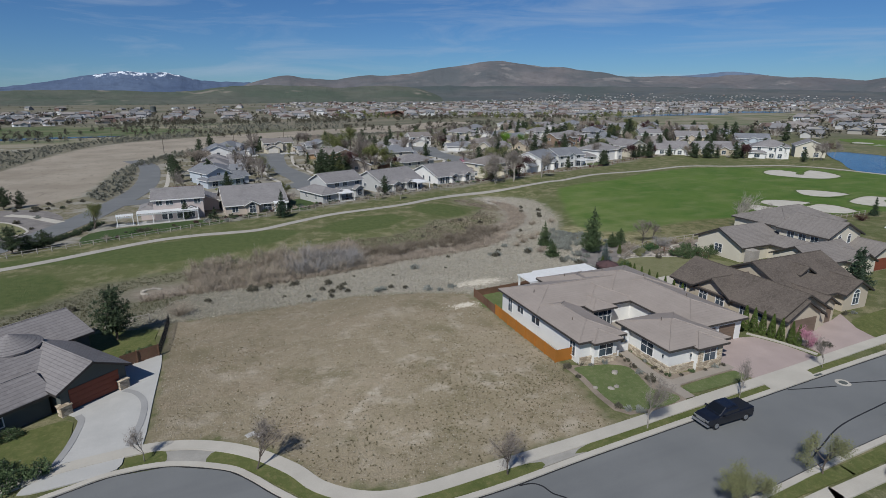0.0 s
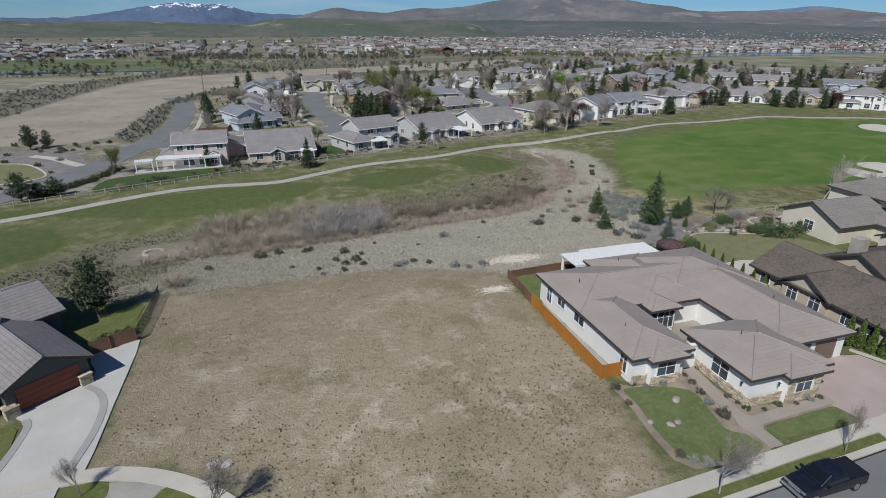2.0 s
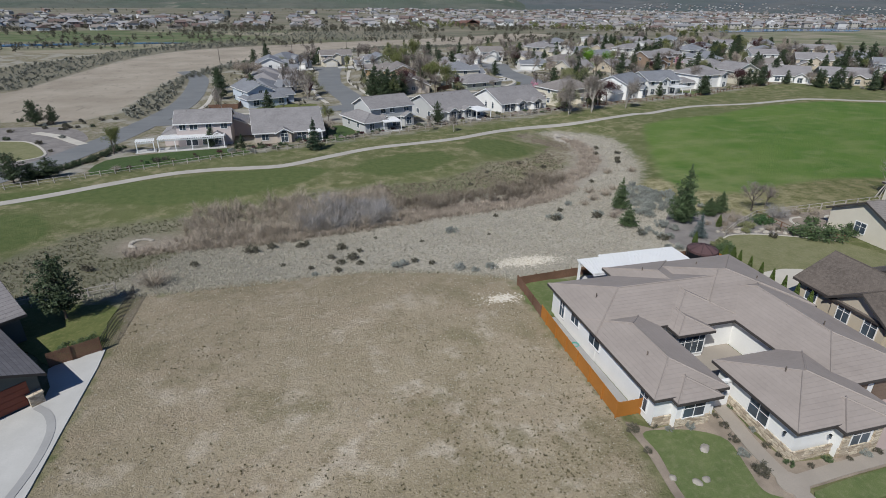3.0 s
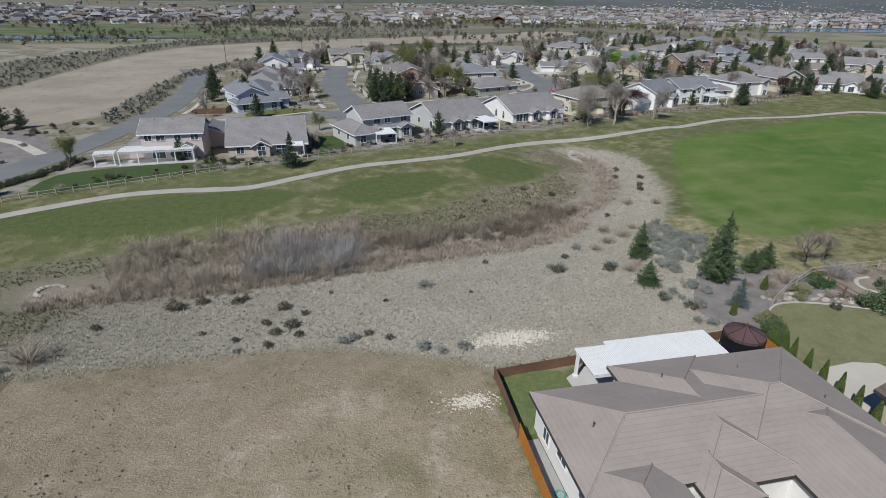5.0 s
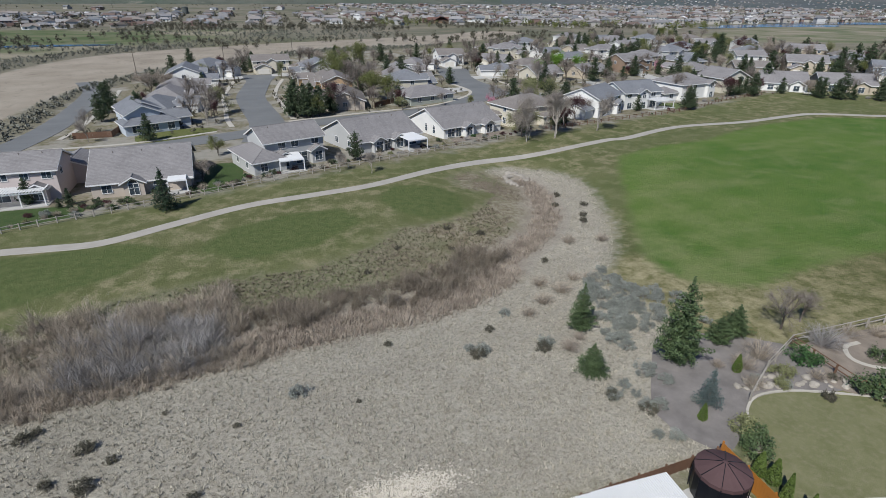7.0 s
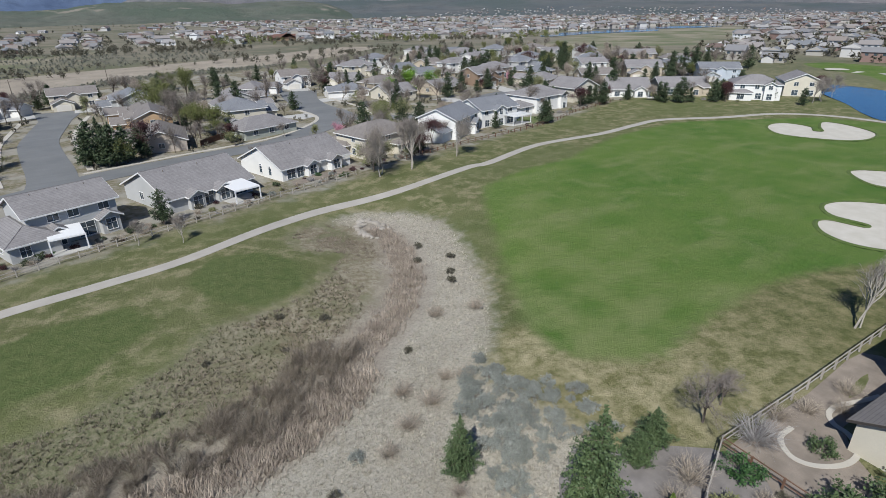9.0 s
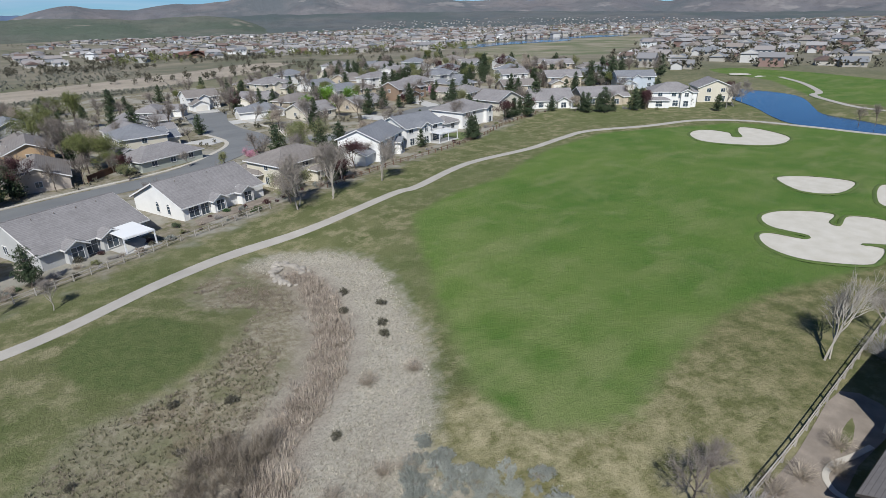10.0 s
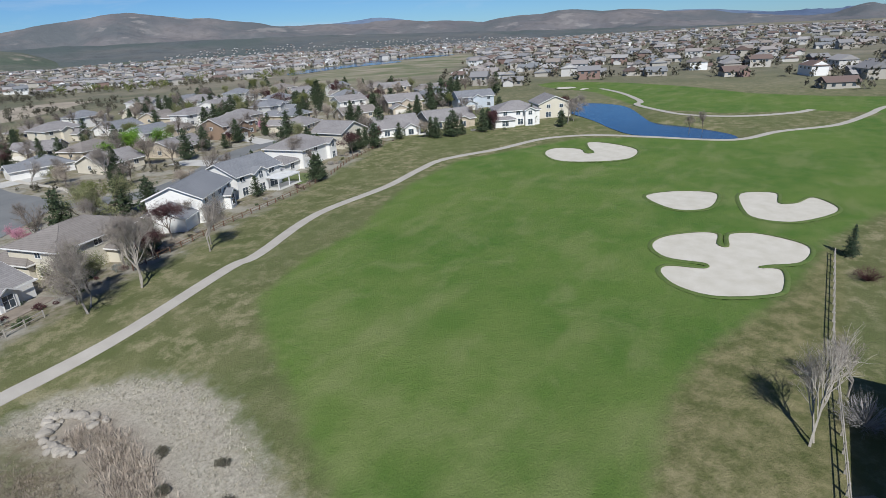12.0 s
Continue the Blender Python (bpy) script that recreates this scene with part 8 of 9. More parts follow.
TREES = [(38.2, 212.9, 10.8, "p"), (42.7, 211.9, 9.8, "p"), (49.3, 216.8, 4.5, "p"), (55.9, 217.1, 6.8, "b"), (70.4, 302.9, 13.3, "y"), (63.9, 230.5, 10.2, "y"), (70.3, 221.7, 6.1, "p"), (60.4, 239, 13, "b"), (90, 168.7, 10.2, "b"), (97.8, 170.1, 10.5, "b"), (113, 175.2, 7.4, "b"), (89.6, 171.6, 7, "r"), (119.8, 201.6, 6.1, "p"),
         (155.1, 191.8, 6.8, "p"), (179.6, 204, 7.3, "m"), (189.9, 203.7, 7.9, "p"), (209.4, 194.3, 7, "p"), (213.7, 190.6, 8.9, "p"), (230.6, 187.2, 7.4, "p"), (233.1, 186, 6.4, "m"), (284.4, 238, 13.3, "p"), (279.5, 240.5, 13.1, "p"), (275, 243, 11.5, "p"), (331.8, 312.7, 9.7, "p"), (158.5, 256.3, 5.7, "r"), (132.5, 252, 8.9, "b"),
         (123.7, 256.7, 7.8, "b"), (101.2, 219, 6.6, "b"), (129.5, 237.5, 6.4, "b"), (183.9, 263.9, 8.4, "p"), (283.1, 326, 12.6, "p"), (337.7, 243.9, 11.5, "p"), (322.6, 239.3, 11, "b"), (51.4, 239, 4.8, "r"), (41.3, 328.2, 4.5, "p"), (119.3, 305, 6.8, "b"), (126, 303.3, 8.7, "m"), (208.4, 198.4, 5.8, "r"), (167.4, 218.8, 7.5, "b"),
         (270.1, 169.5, 8, "b"), (280.7, 179.9, 6.4, "m"), (278.1, 283.7, 5.5, "m"), (281.4, 261.8, 6.8, "m"), (140.9, 336, 9, "p"), (99, 190, 5.5, "r"), (118, 191, 5.8, "b"), (62, 178, 5, "m"), (38, 170, 4.4, "b"), (-8, 152, 4.6, "p"), (8, 157, 4.2, "b"), (52, 177, 5.5, "p"), (70, 189, 6, "b"), (132, 199, 6, "p"), (165, 205, 5.5, "b"),
         (20, 176, 4.8, "y"), (84, 197, 5, "r"), (226, 196, 6.5, "b"), (246, 178, 7, "p"), (238, 197, 8, "b"), (262, 200, 8, "p"), (255, 212, 9, "b"), (180, 222, 7, "p"), (196, 226, 8, "b"), (214, 222, 7.5, "p"), (150, 222, 7, "b"), (136, 220, 6, "r")]
for x, y, h, k in TREES:
    if k == "p":
        garden_conifer(x, y, h, "tall dark green conifer between houses", wide=1.1)
    elif k == "b":
        bare(x, y, h, "tall leafless tree between houses", "bark_pale" if y < 180 else "bark", wide=0.9)
    else:
        mat, lab = {"m": ("leaf_maroon", "dark purple leaved garden tree"), "y": ("leaf_yellow", "yellow green willow in young leaf"), "r": ("reed", "brown budding garden tree")}[k]
        leafing(x, y, h, mat, lab, wide=0.9)
for x, y, h, mat, lab in ((92.5, 174.5, 6.6, "leaf_olive", "young olive leaved tree behind the rail fence"), (104.5, 178.0, 5.6, "leaf_maroon", "dark purple leaved tree behind the rail fence"), (100.5, 175.5, 4.2, "leaf_olive", "young olive leaved tree behind the rail fence"),
                         (109.5, 213, 9.0, "leaf_olive", "tall olive leaved tree on a street corner"), (115.0, 212, 9.6, "leaf_olive", "tall olive leaved tree on a street corner"), (112.5, 216, 7.5, "reed", "brown budding tree on a street corner")):
    leafing(x, y, h, mat, lab)
STREETS = [[(-43.5, 133), (-34, 158), (-27.5, 184), (-23.8, 205), (-23, 222), (-23.5, 238), (-25.2, 261), (-28, 278)], [(29, 186), (30.5, 205), (27.2, 232), (25.4, 250), (26.4, 268), (28, 290), (28, 306)],
           [(0, 186), (22, 194), (40, 203), (60, 208.5), (80, 214), (97, 227), (108, 242), (107, 264), (109.5, 285), (115, 308)], [(108, 240), (128, 226), (148, 232), (170, 246), (192, 250), (225, 236), (258, 226)]]


def off_street(x, y, gap):
    return min(float(line_distance(np.array([x]), np.array([y]), st)[0]) for st in STREETS) > gap


tr = random.Random(21)
count = 0
while count < 400:
    x, y = tr.uniform(-10, 345), tr.uniform(205, 430)
    if y < 190 + 0.12 * x or y > 330 + 0.33 * x or y < 250 and x > 290 or min(abs(x - p[0]) + abs(y - p[1]) for p in HOUSES) < 11 or not off_street(x, y, 7.5):
        continue
    kind = tr.random()
    h = tr.uniform(4.5, 10)
    if kind < 0.36:
        garden_conifer(x, y, h, "dark green conifer among houses", wide=tr.uniform(0.8, 1.3))
    elif kind < 0.75:
        bare(x, y, h, "leafless tree among houses", "bark")
    else:
        leafing(x, y, h, tr.choice(["leaf_olive", "leaf_yellow", "reed", "leaf_maroon"]), "budding tree among houses")
    count += 1


gs = random.Random(31)
ROW = [(-24, 131.5), (-2.4, 140.5), (6.6, 143.4), (21.9, 150), (33.6, 155), (48, 160), (68, 167.6), (85.5, 173.4), (100, 178.5), (123.6, 185.4), (146.5, 190.2), (173.5, 201.5), (195, 207), (214, 197), (232, 181)]
for i in range(150):
    k = gs.randrange(len(ROW) - 1)
    u, o = gs.random(), gs.uniform(-0.6, 3.2)
    x, y = ROW[k][0] + (ROW[k + 1][0] - ROW[k][0]) * u, ROW[k][1] + (ROW[k + 1][1] - ROW[k][1]) * u + o
    if gs.random() < 0.6:
        shrub(x, y, gs.uniform(0.35, 1.0), gs.choice(["bush_dark", "pine", "sagebrush", "leaf_olive", "leaf_maroon", "reed"]), "garden shrub by the rail fence", "garden shrubs of the house row")
    else:
        twiggy(x, y, gs.uniform(0.5, 1.3), gs.choice(["willow", "reed", "willow_grey"]), "leafless garden shrub by the rail fence")


for i in range(70):
    k = gs.randrange(9)
    u, o = gs.random(), gs.uniform(2.0, 7.0)
    x, y = ROW[k][0] + (ROW[k + 1][0] - ROW[k][0]) * u, ROW[k][1] + (ROW[k + 1][1] - ROW[k][1]) * u + o
    shrub(x, y, gs.uniform(0.4, 0.95), gs.choice(["pine_dark", "bush_dark", "hedge", "leaf_maroon"]), "dark garden shrub behind the rail fence", "garden shrubs of the house row")


# ---- boulders ----
def boulder(x, y, r, label, group, seed):
    R = np.random.default_rng(seed)
    bm = bmesh.new()
    bmesh.ops.create_icosphere(bm, subdivisions=2, radius=1.0)
    off = R.uniform(0, 50)
    for v in bm.verts:
        k = 1 + 0.28 * noise.noise(v.co * 1.4 + Vector((off, off, 0)))
        v.co = Vector((v.co.x * k * r * 1.2, v.co.y * k * r * 0.9, v.co.z * k * r * 0.65 + r * 0.25))
    me = bpy.data.meshes.new("boulder")
    bm.to_mesh(me)
    bm.free()
    me.materials.append(M["rock"])
    ob = new("boulder", me)
    ob.matrix_world = pose(x, y, rise(x, y), 0, 0, float(R.uniform(0, 360)))
    tagged(ob, label, "boulder", group)


for i in range(56):
    a = i / 56 * 4.4 - 0.2
    rr = random.Random(i)
    boulder(77.3 + (2.0 + rr.uniform(-0.7, 0.9)) * math.cos(a), 145.2 + (3.6 + rr.uniform(-0.9, 0.9)) * math.sin(a), rr.uniform(0.25, 0.6), "pale granite boulder lining the creek culvert", "culvert boulders", i)
for i, (x, y, r) in enumerate(((38.8, 43.8, 0.40), (36.2, 41.2, 0.32), (37.0, 41.3, 0.3), (34.8, 42.0, 0.28))):
    boulder(x, y, r, "pale boulder on the front lawn", "lawn boulders", 100 + i)
for i in range(46):
    rr = random.Random(500 + i)
    u = rr.random()
    boulder(70 + 14 * u + rr.uniform(-0.8, 0.8), 79.6 - 5.2 * u * u + rr.uniform(-0.5, 1.1), rr.uniform(0.16, 0.42), "pale garden rock along the lawn edging", "garden rocks", 200 + i)
for i in range(26):
    rr = random.Random(800 + i)
    a = math.pi * (0.2 + 1.2 * i / 26)
    boulder(-11.9 + 1.5 * math.cos(a), 99.6 + 1.3 * math.sin(a), rr.uniform(0.2, 0.36), "grey boulder round a small culvert", "culvert stones", 300 + i)


# ---- grasses, reeds and willows ----
def scatter(poly, n, seed, box):
    R = np.random.default_rng(seed)
    P = np.stack([R.uniform(box[0], box[2], n), R.uniform(box[1], box[3], n)], 1)
    return P[inside_distance(P[:, 0], P[:, 1], poly) > 0.2] if poly else P


def blades(name, P, h, w, count, spread, mat, label, category, seed, base=0.06):
    """Tufts of upright blades at the places P (one object)."""
    R = np.random.default_rng(seed)
    n = len(P)
    Z = rise(P[:, 0], P[:, 1])
    s = R.uniform(0.55, 1.35, n)
    hh = np.broadcast_to(np.asarray(h, float), (n,)) * s
    out = []
    for k in range(count):
        a, f = R.uniform(0, 6.283, n), R.uniform(0.15, 1, n) * spread
        d = np.stack([np.cos(a) * f * hh, np.sin(a) * f * hh, hh * R.uniform(0.7, 1.1, n)], 1)
        b = np.stack([P[:, 0] + np.cos(a) * base * hh * 2, P[:, 1] + np.sin(a) * base * hh * 2, Z - 0.02], 1)
        t = a + 1.571 + R.normal(0, 0.5, n)
        side = np.stack([np.cos(t), np.sin(t), np.zeros(n)], 1) * (w * s)[:, None]
        out.append(np.stack([b - side, b + side, b + d], 1))
    ob = new(name, tris(name, np.concatenate(out), mat))
    tagged(ob, label, category, kind="stuff")


P = scatter(MEADOW, 95000, 1, (-40, 70, 90, 152))
P = P[(line_distance(P[:, 0], P[:, 1], CREEK) > 4.0) & (inside_distance(P[:, 0], P[:, 1], OLIVE) < 1.0) & (inside_distance(P[:, 0], P[:, 1], BED) < -0.2)]
blades("bunch_grass", P, 0.23, 0.036, 5, 0.85, M["drygrass"], "pale dry bunch grass of the meadow", "grass", 2)
P = scatter(OLIVE, 42000, 51, (-45, 78, 66, 140))
P = P[(inside_distance(P[:, 0], P[:, 1], MEADOW) > 0.3) & (line_distance(P[:, 0], P[:, 1], CREEK) > 4.0)]
blades("olive_tussocks", P, 0.26, 0.04, 5, 0.85, M["tussock"], "olive grass tussocks on the creek bank", "grass", 52)
R0 = np.random.default_rng(8)
P = scatter(LOT, 30000, 4, (-8, 34, 35, 80))
clump = np.array([noise.noise(Vector((p[0] * 0.16, p[1] * 0.16, 3))) + 0.6 * noise.noise(Vector((p[0] * 0.7, p[1] * 0.7, 9))) for p in P])
near_street = np.exp(-((P[:, 0] - 20) ** 2 / 260 + (P[:, 1] - 42) ** 2 / 90)) + 0.7 * np.exp(-((P[:, 0] - 5) ** 2 / 120 + (P[:, 1] - 44) ** 2 / 40))
P = P[R0.random(len(P)) < np.clip(0.01 + 0.28 * clump + 0.16 * near_street + 0.42 * np.exp(-((P[:, 0] - 28) / 9) ** 2 - ((P[:, 1] - 45) / 13) ** 2), 0.006, 0.8)]
blades("lot_weeds", P, 0.12, 0.045, 7, 1.0, M["weed"], "sparse dark weeds on the bare lot", "weeds", 5)
P = scatter(LOT, 14000, 6, (-8, 34, 35, 80))
blades("lot_grass", P, 0.08, 0.028, 4, 1.2, M["drygrass"], "sparse dry grass on the bare lot", "grass", 7)

line = np.array(CREEK)
R1 = np.random.default_rng(12)


def along(x0, x1, n, lo, hi):
    sel = line[(line[:, 0] > x0) & (line[:, 0] < x1)]
    k = R1.integers(0, len(sel) - 1, n)
    u = R1.random(n)[:, None]
    p = sel[k] * (1 - u) + sel[k + 1] * u
    d = sel[k + 1] - sel[k]
    d = d / np.linalg.norm(d, axis=1)[:, None]
    o = R1.uniform(lo, hi, n)[:, None]
    return p + np.stack([-d[:, 1], d[:, 0]], 1) * o + R1.normal(0, 0.4, (n, 2))


def willow_bushes(name, P, h, stems, mat, label, seed, w=0.016, lean=0.58):
    """Leafless willows: fans of arching stems with side twigs (one object)."""
    R = np.random.default_rng(seed)
    n = len(P)
    Z = rise(P[:, 0], P[:, 1])
    lump = np.array([noise.noise(Vector((p[0] * 0.23, p[1] * 0.31, seed))) for p in P])
    hh = np.asarray(h) * np.clip(1 + 1.1 * lump, 0.45, 1.5) * R.uniform(0.7, 1.25, n)
    tilt = R.normal(0, 0.16, (n, 2))
    out = []
    for k in range(stems):
        a, th = R.uniform(0, 6.283, n), np.clip(np.abs(R.normal(0, lean, n)), 0, 1.15)
        L = hh * R.uniform(0.45, 1.05, n)
        ux, uy, uz = np.sin(th) * np.cos(a) + tilt[:, 0], np.sin(th) * np.sin(a) + tilt[:, 1], np.cos(th)
        b = np.stack([P[:, 0] + 0.22 * hh * np.cos(a) * th, P[:, 1] + 0.22 * hh * np.sin(a) * th, Z - 0.05], 1)
        mid = b + np.stack([ux * 0.4, uy * 0.4, uz * 0.58], 1) * L[:, None]
        tip = b + np.stack([ux, uy, uz], 1) * L[:, None] + R.normal(0, 0.05, (n, 3))
        t = R.uniform(0, 6.283, n)
        side = np.stack([np.cos(t), np.sin(t), np.zeros(n)], 1) * w
        out += [np.stack([b - side, b + side, mid], 1), np.stack([mid - side * 0.8, mid + side * 0.8, tip], 1)]
        twig = mid + (tip - mid) * R.uniform(0.1, 0.6, (n, 1))
        out.append(np.stack([twig - side * 0.7, twig + side * 0.7, twig + (tip - mid) * 0.7 + R.normal(0, 0.14, (n, 3)) * L[:, None]], 1))
    tagged(new(name, tris(name, np.concatenate(out), mat)), label, "willows", kind="stuff")


willow_bushes("willow_thicket", along(-9, 28, 640, -2.6, 10.5), 1.85, 75, M["willow"], "bare brown willow thicket along the creek", 13)
willow_bushes("grey_willow", along(9, 27, 110, -2.5, 5.0), 2.9, 95, M["willow_grey"], "grey leafless willows in the creek bed", 14, 0.018, 0.66)
willow_bushes("low_willow", np.concatenate([along(26, 46, 150, 1.0, 5.5), along(44, 62, 240, 0.3, 5.5)]), 1.6, 70, M["brush"], "low bare willows along the creek", 15)
willow_bushes("willow_edge", along(-8, 30, 260, -4.4, -2.2), 0.8, 50, M["willow"], "low willow stems at the thicket edge", 16)
blades("cattail_reeds", np.concatenate([along(26, 60, 1300, -3.6, 1.2), along(60, 79, 800, -1.9, 1.7), along(-30, 26, 400, -4.0, -1.5)]), 0.55, 0.035, 16, 0.7, M["reed"], "dead pinkish cattail reeds in the creek", "reeds", 17, 0.4)
P = scatter(MEADOW, 30000, 31, (20, 100, 80, 153))
P = P[(line_distance(P[:, 0], P[:, 1], CREEK) > 3)]
P = P[inside_distance(P[:, 0], P[:, 1], OLIVE) > 0.5]
thin = np.array([0.35 + 1.2 * noise.noise(Vector((p[0] * 0.12, p[1] * 0.12, 2))) + 0.7 * noise.noise(Vector((p[0] * 0.5, p[1] * 0.5, 4))) for p in P])
P = P[np.random.default_rng(32).random(len(P)) < thin]
blades("brush", P[:6500], 0.24, 0.022, 14, 0.9, M["brush"], "low brown brush on the creek bank", "brush", 33, 0.3)

def white_chips():
    """Pale limestone rubble lying at the meadow edge."""
    R = np.random.default_rng(77)
    out = []
    for cx, cy, rx, ry, n in ((38.5, 77.6, 3.9, 1.3, 2600), (32.2, 69.2, 2.2, 0.9, 500)):
        p = R.normal(0, 0.5, (n, 2)) * (rx, ry) + (cx, cy)
        z = rise(p[:, 0], p[:, 1])
        s = R.uniform(0.05, 0.17, n)
        a = R.uniform(0, 6.283, n)
        c = np.stack([p[:, 0], p[:, 1], z + s * 0.5], 1)
        ring = [np.stack([p[:, 0] + s * np.cos(a + k * 2.094), p[:, 1] + s * np.sin(a + k * 2.094), z - 0.01], 1) for k in range(3)]
        for k in range(3):
            out.append(np.stack([ring[k], ring[(k + 1) % 3], c], 1))
    ob = new("stone_chips", tris("stone_chips", np.concatenate(out), M["chips"]))
    tagged(ob, "pale stone rubble at the meadow edge", "rubble", kind="stuff")


M["chips"] = plain("pale limestone rubble", (0.50, 0.46, 0.39), 0.95, scale=3, vary=0.15, bump=0)
white_chips()


M["sage_dark"] = leafy("dark grey green sagebrush", (0.12, 0.122, 0.098), (0.265, 0.262, 0.218), 0.9)


# ---- the towns across the valley ----
def island_material(name, colours, rough=0.85):
    n = Nodes(name, rough, 0, 0.2)
    r = n.t.nodes.new("ShaderNodeValToRGB")
    r.color_ramp.interpolation = "CONSTANT"
    while len(r.color_ramp.elements) < len(colours):
        r.color_ramp.elements.new(0.5)
    for i, c in enumerate(colours):
        r.color_ramp.elements[i].position = i / len(colours)
        r.color_ramp.elements[i].color = (*c, 1)
    n.put(r.inputs[0], n.island())
    return n.done(r.outputs[0])


# Tones lightened, some roof greys blued: haze over the valley is in the colour.
M["far_wall"] = island_material("far stucco walls", [(0.46, 0.45, 0.43), (0.34, 0.32, 0.285), (0.66, 0.66, 0.65), (0.30, 0.28, 0.25), (0.40, 0.38, 0.345), (0.22, 0.15, 0.13)])
M["far_roof"] = island_material("far tile roofs", [(0.19, 0.187, 0.19), (0.235, 0.215, 0.205), (0.17, 0.177, 0.187), (0.215, 0.188, 0.168), (0.27, 0.26, 0.255), (0.135, 0.10, 0.088)])
M["far_tree"] = leafy("far tree crowns", (0.055, 0.058, 0.038), (0.185, 0.162, 0.125), 0.9)


def town(name, spots, seed, lift=None, size=1.0):
    R = random.Random(seed)
    walls, roofs, glass = Mesh(), Mesh(), Mesh()
    for x, y, a in spots:
        w, d, h, p = R.uniform(5, 7.5), R.uniform(4.2, 5.8), R.choice([2.9, 2.9, 5.4]), R.uniform(0.38, 0.5)
        k = size
        z = rise(x, y) - 0.5 if lift is None else lift(x, y)
        c, s = math.cos(a), math.sin(a)

        def at(u, v, q):
            return (x + (u * c - v * s) * k, y + (u * s + v * c) * k, z + q * k)
        walls.add([at(-w, -d, 0), at(w, -d, 0), at(w, d, 0), at(-w, d, 0), at(-w, -d, h + 0.5), at(w, -d, h + 0.5), at(w, d, h + 0.5), at(-w, d, h + 0.5), at(-w, 0, h + 0.5 + p * d), at(w, 0, h + 0.5 + p * d)],
                  [(0, 1, 5, 4), (1, 2, 6, 9, 5), (2, 3, 7, 6), (3, 0, 4, 8, 7)])
        o = 0.6
        hip = w * R.choice([0.0, 0.0, 0.5])
        roofs.add([at(-w - o, -d - o, h + 0.4), at(w + o, -d - o, h + 0.4), at(w + o, d + o, h + 0.4), at(-w - o, d + o, h + 0.4), at(-w - o + hip, 0, h + 0.75 + p * d), at(w + o - hip, 0, h + 0.75 + p * d)],
                  [(0, 1, 5, 4), (2, 3, 4, 5), (1, 2, 5), (3, 0, 4)])
        gx, gw, gd = R.uniform(-w + 3, w - 3), 3.0, d + 3.5
        walls.add([at(gx - gw, -gd, 0), at(gx + gw, -gd, 0), at(gx + gw, -d, 0), at(gx - gw, -d, 0), at(gx - gw, -gd, 3.2), at(gx + gw, -gd, 3.2), at(gx + gw, -d, 3.2), at(gx - gw, -d, 3.2), at(gx, -gd, 4.6)], [(0, 1, 5, 8, 4), (1, 2, 6, 5), (3, 0, 4, 7)])
        roofs.add([at(gx - gw - o, -gd - o, 3.0), at(gx, -gd - o, 4.75), at(gx, -d + 2, 4.75), at(gx - gw - o, -d + 2, 3.0), at(gx + gw + o, -gd - o, 3.0), at(gx + gw + o, -d + 2, 3.0)], [(0, 1, 2, 3), (1, 4, 5, 2)])
        for u in (-0.6, 0.0, 0.6):
            for v, q in ((-d - 0.05, 1), (d + 0.05, -1)):
                glass.add([at(u * w - 0.8, v, h - 1.4), at(u * w + 0.8, v, h - 1.4), at(u * w + 0.8, v, h - 0.2), at(u * w - 0.8, v, h - 0.2)], [(0, 1, 2, 3)])
    top = tagged(new(name, walls.data(name, M["far_wall"])), "stucco houses of a far town across the valley", "houses", kind="stuff")
    part("roofs", roofs, M["far_roof"], top)
    part("windows", glass, M["glass"], top)


def blocks(r0, r1, b0, b1, gap, seed, keep=0.85, skip=()):
    """House lots in rows between two distances and bearings."""
    R = random.Random(seed)
    out = []
    g = int(r1 / gap) + 1
    for i in range(-g, g + 1):
        for j in range(-g, g + 1):
            street = (i % 3 == 0)
            x, y = i * gap * 0.85 + R.uniform(-4, 4), j * gap * 0.8 + R.uniform(-4, 4) + 18 * math.sin(i * 0.3)
            r, b = math.hypot(x, y), math.degrees(math.atan2(x, y))
            if not (r0 < r < r1 and b0 < b < b1) or street or R.random() > keep:
                continue
            if any(inside_distance(np.array([x]), np.array([y]), p)[0] > -8 for p in skip):
                continue
            out.append((x, y, R.choice([0, 1.571, 3.142, 4.712]) + 0.5 * math.sin(x * 0.003 + y * 0.004)))
    return out


NO = FAR_FIELDS + [GRADED, [(440, 540), (500, 620), (690, 640), (880, 690), (900, 600), (660, 560)], [(280, 160), (345, 190), (375, 245), (400, 240), (405, 190), (380, 140), (350, 100), (345, 30), (300, 40)]]
north = blocks(690, 1250, -24, 60, 25, 1, 0.78, NO) + blocks(1250, 2450, 6, 62, 44, 2, 0.6) + blocks(1350, 1750, -24, 6, 40, 12, 0.45)
slope = blocks(2470, 2900, 17, 70, 27, 13, 0.5)
east = blocks(378, 1100, 50, 118, 26, 3, 0.66, NO) + blocks(1100, 2600, 60, 118, 36, 4, 0.65)
east = [p for p in east if p[0] > 372 and p[1] < 0.62 * p[0] + 60]
town("north_town", north, 5)
town("east_town", east, 6)


def on_foothill(x, y):
    """The height of the foothill slope below the mountains."""
    r, b = math.hypot(x, y), math.degrees(math.atan2(x, y))
    top = 31.0 + 3200 * math.tan(radians(float(np.interp(b, [18.5, 22.6, 26, 34.6, 45, 54, 58, 66, 73], [0.45, 0.62, 0.5, 0.52, 0.38, 0.12, 0.0, -0.25, -0.35])))) + 22
    return -22 + top * ((r - 2450) / 750) ** 1.25 + 1.0


town("slope_town", slope, 7, on_foothill, 0.5)


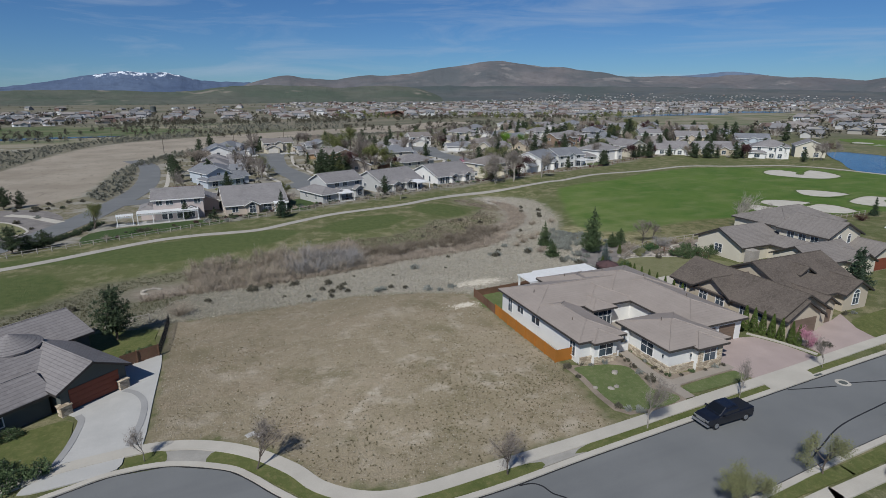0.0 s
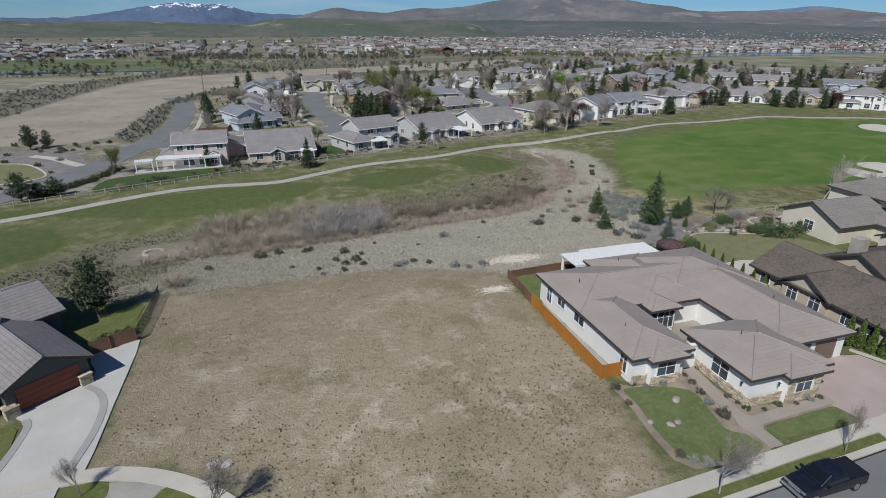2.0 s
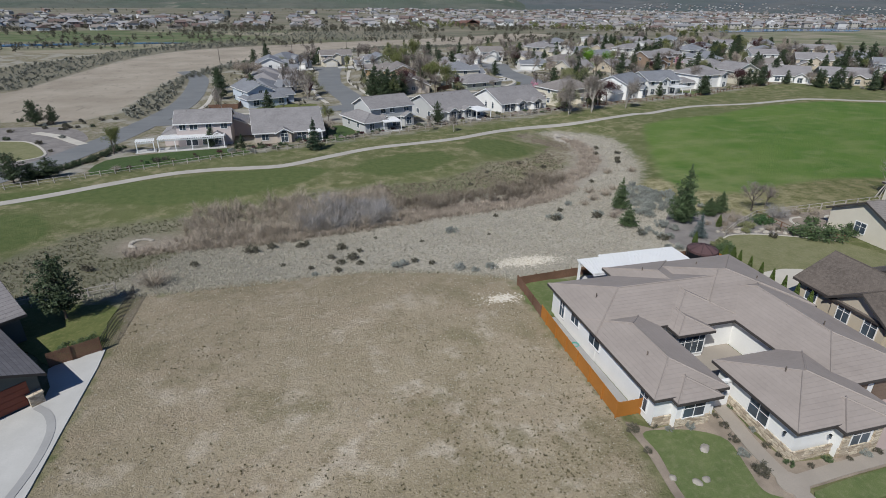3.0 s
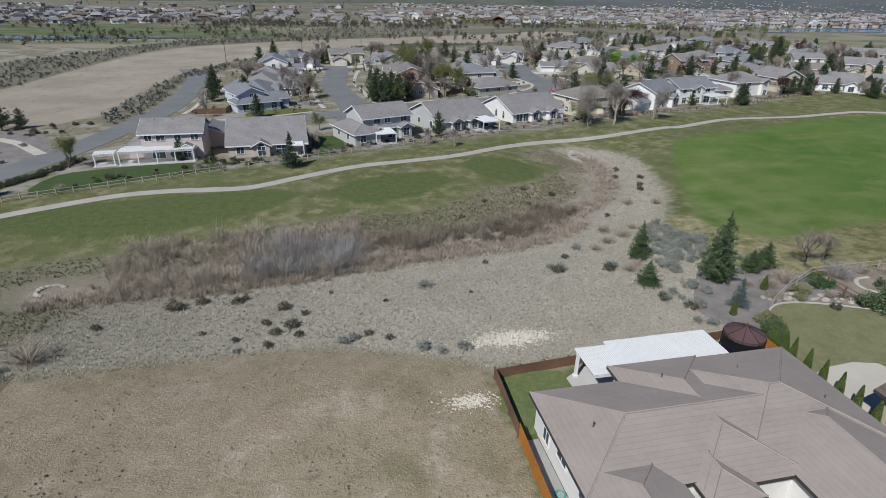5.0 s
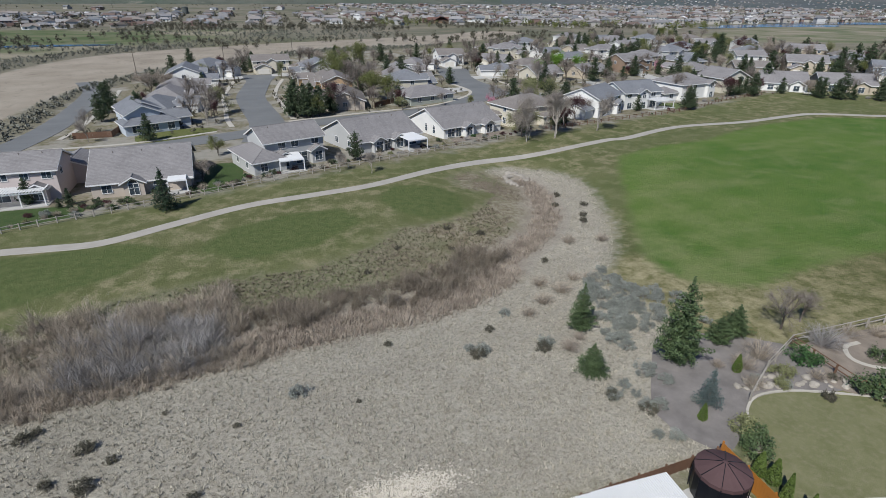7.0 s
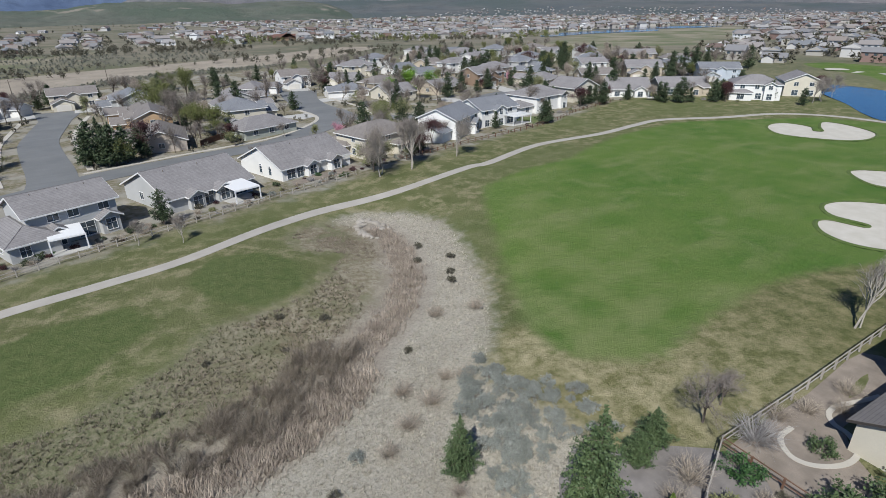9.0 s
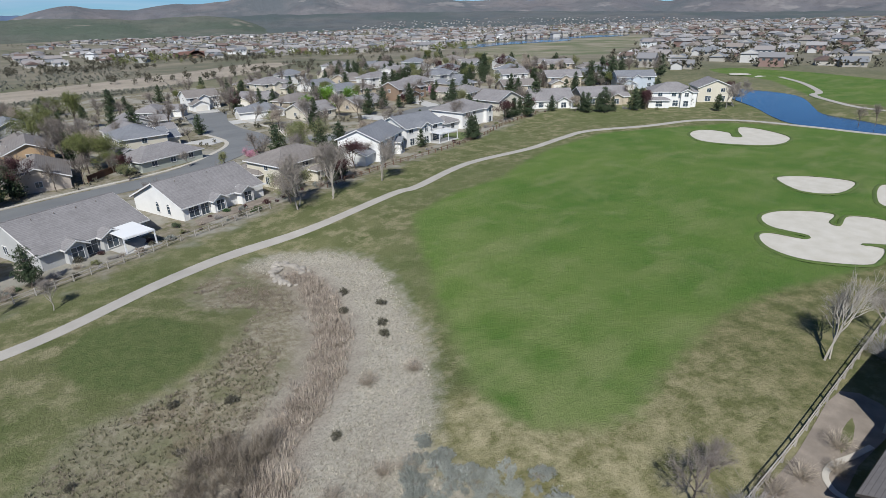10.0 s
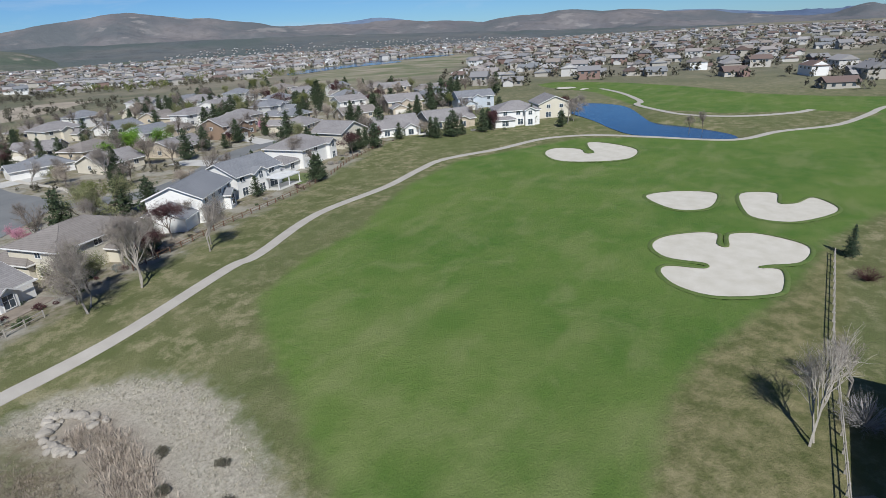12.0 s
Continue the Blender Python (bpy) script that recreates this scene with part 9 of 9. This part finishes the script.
def tree_clumps(name, spots, seed, mat, label, size=3.0, pieces=12, grain=0.3):
    """Far tree crowns, each a few ragged clumps of leaves."""
    R = np.random.default_rng(seed)
    P = np.array(spots)
    n = len(P)
    Z = rise(P[:, 0], P[:, 1])
    h = R.uniform(0.7, 1.6, n) * size
    out = []
    for k in range(pieces):
        c = np.stack([P[:, 0], P[:, 1], Z + h * 0.8], 1) + R.normal(0, 0.34, (n, 3)) * np.stack([h * 0.7, h * 0.7, h * 0.8], 1)
        a, b = R.normal(0, 1, (n, 3)), R.normal(0, 1, (n, 3))
        a *= (h * grain)[:, None] / np.linalg.norm(a, axis=1)[:, None]
        b *= (h * grain)[:, None] / np.linalg.norm(b, axis=1)[:, None]
        out.append(np.stack([c - a, c + b, c + a], 1))
        out.append(np.stack([c - a, c - b, c + a], 1))
    tagged(new(name, tris(name, np.concatenate(out), mat)), label, "trees", kind="stuff")


ft = random.Random(9)
R5 = np.random.default_rng(55)
P = np.concatenate([scatter(SAGE_BAND, 13000, 41, (-42, 184, 152, 440)), scatter(SAGE_NORTH, 5200, 43, (-165, 210, 10, 475))])
tree_clumps("sagebrush_bands", [tuple(p) for p in P], 42, M["sage_dark"], "dark grey green sagebrush round the graded field", 0.7, 14, 0.36)
P = np.stack([R5.uniform(-300, 140, 2600), R5.uniform(430, 640, 2600)], 1)
P = P[(inside_distance(P[:, 0], P[:, 1], GRADED) < -3) & (inside_distance(P[:, 0], P[:, 1], PARK) < 2)]
tree_clumps("valley_sage", [tuple(p) for p in P], 46, M["sage_dark"], "scattered sagebrush on the valley flats", 0.9, 12, 0.4)
spots = [(x + ft.uniform(-16, 16), y + ft.uniform(-16, 16)) for x, y, _ in north for _ in range(3)] + [(x + ft.uniform(-13, 13), y + ft.uniform(-13, 13)) for x, y, _ in east for _ in range(9 if x < 1000 else 5)]
tree_clumps("far_trees", spots, 3, M["far_tree"], "brown and green trees among far houses", 2.9, 18, 0.22)
spots = []
for r0, r1, b0, b1, n in ((600, 730, -22, 36, 1100), (430, 560, -24, 6, 160), (470, 640, 8, 30, 260), (1000, 2600, -20, 100, 1300)):
    for _ in range(n):
        r, b = ft.uniform(r0, r1), radians(ft.uniform(b0, b1))
        if noise.noise(Vector((r * math.sin(b), r * math.cos(b), 5)) * 0.012) > -0.02:
            spots.append((r * math.sin(b), r * math.cos(b)))
tree_clumps("valley_trees", spots, 4, M["far_tree"], "scattered trees on the valley floor", 2.4, 60, 0.14)
tree_clumps("green_valley_trees", [(r * math.sin(radians(b)), r * math.cos(radians(b))) for r, b in ((ft.uniform(640, 760), ft.gauss(m_, 1.6)) for m_ in (14, 26, 31, 38) for _ in range(26))], 5, M["leaf_yellow"], "yellow green willows on the valley floor", 3.6, 90, 0.10)


def lodge(x, y, turn):
    ob = thing("lodge", x, y, rise(x, y), turn, "long red roofed lodge across the flats", "building")
    m = Mesh()
    m.box(-20, -6, -1, 20, 6, 3.6)
    part("wall", m, M["brown"], ob)
    part("roof", roof_mesh(-20, -6, 20, 6, 3.6, "hip", 0.42, 1.0), M["roof_red"], ob)
    part("upper_roof", roof_mesh(-6, -8, 6, 8, 4.6, "gy", 0.5, 0.8), M["roof_red"], ob)


lodge(224, 694, -12)
tree_clumps("back_garden_shrubs", [(x, y) for x, y in ((ft.uniform(-15, 335), ft.uniform(192, 415)) for _ in range(1500)) if 195 + 0.12 * x < y < 330 + 0.33 * x and off_street(x, y, 6.5)], 8, M["far_tree"], "garden shrubs among the houses farther back", 1.0, 26, 0.22)


def water_tower():
    ob = thing("water_tower", -85, 1060, rise(-85, 1060), 0, "dark water tower among far houses", "tower")
    m = Mesh()
    m.beam((0, 0, -1), (0, 0, 9.5), 4.6, n=20)
    m.beam((0, 0, 9.3), (0, 0, 10.6), 4.9, 1.2, n=20)
    part("tank", m, M["slate"], ob)


water_tower()
for x, y in ((-24, 330), (12, 345), (46, 395), (-60, 420)):
    m = Mesh()
    m.beam((0, 0, -0.5), (0, 0, 8.5), 0.16, 0.11, n=7)
    ob = thing("utility_pole", x, y, rise(x, y), 0, "wooden utility pole beside the graded field", "pole", "utility poles")
    part("pole", m, M["bark"], ob)
    m = Mesh()
    m.box(-1.1, -0.06, 7.7, 1.1, 0.06, 7.85)
    part("crossarm", m, M["bark"], ob)
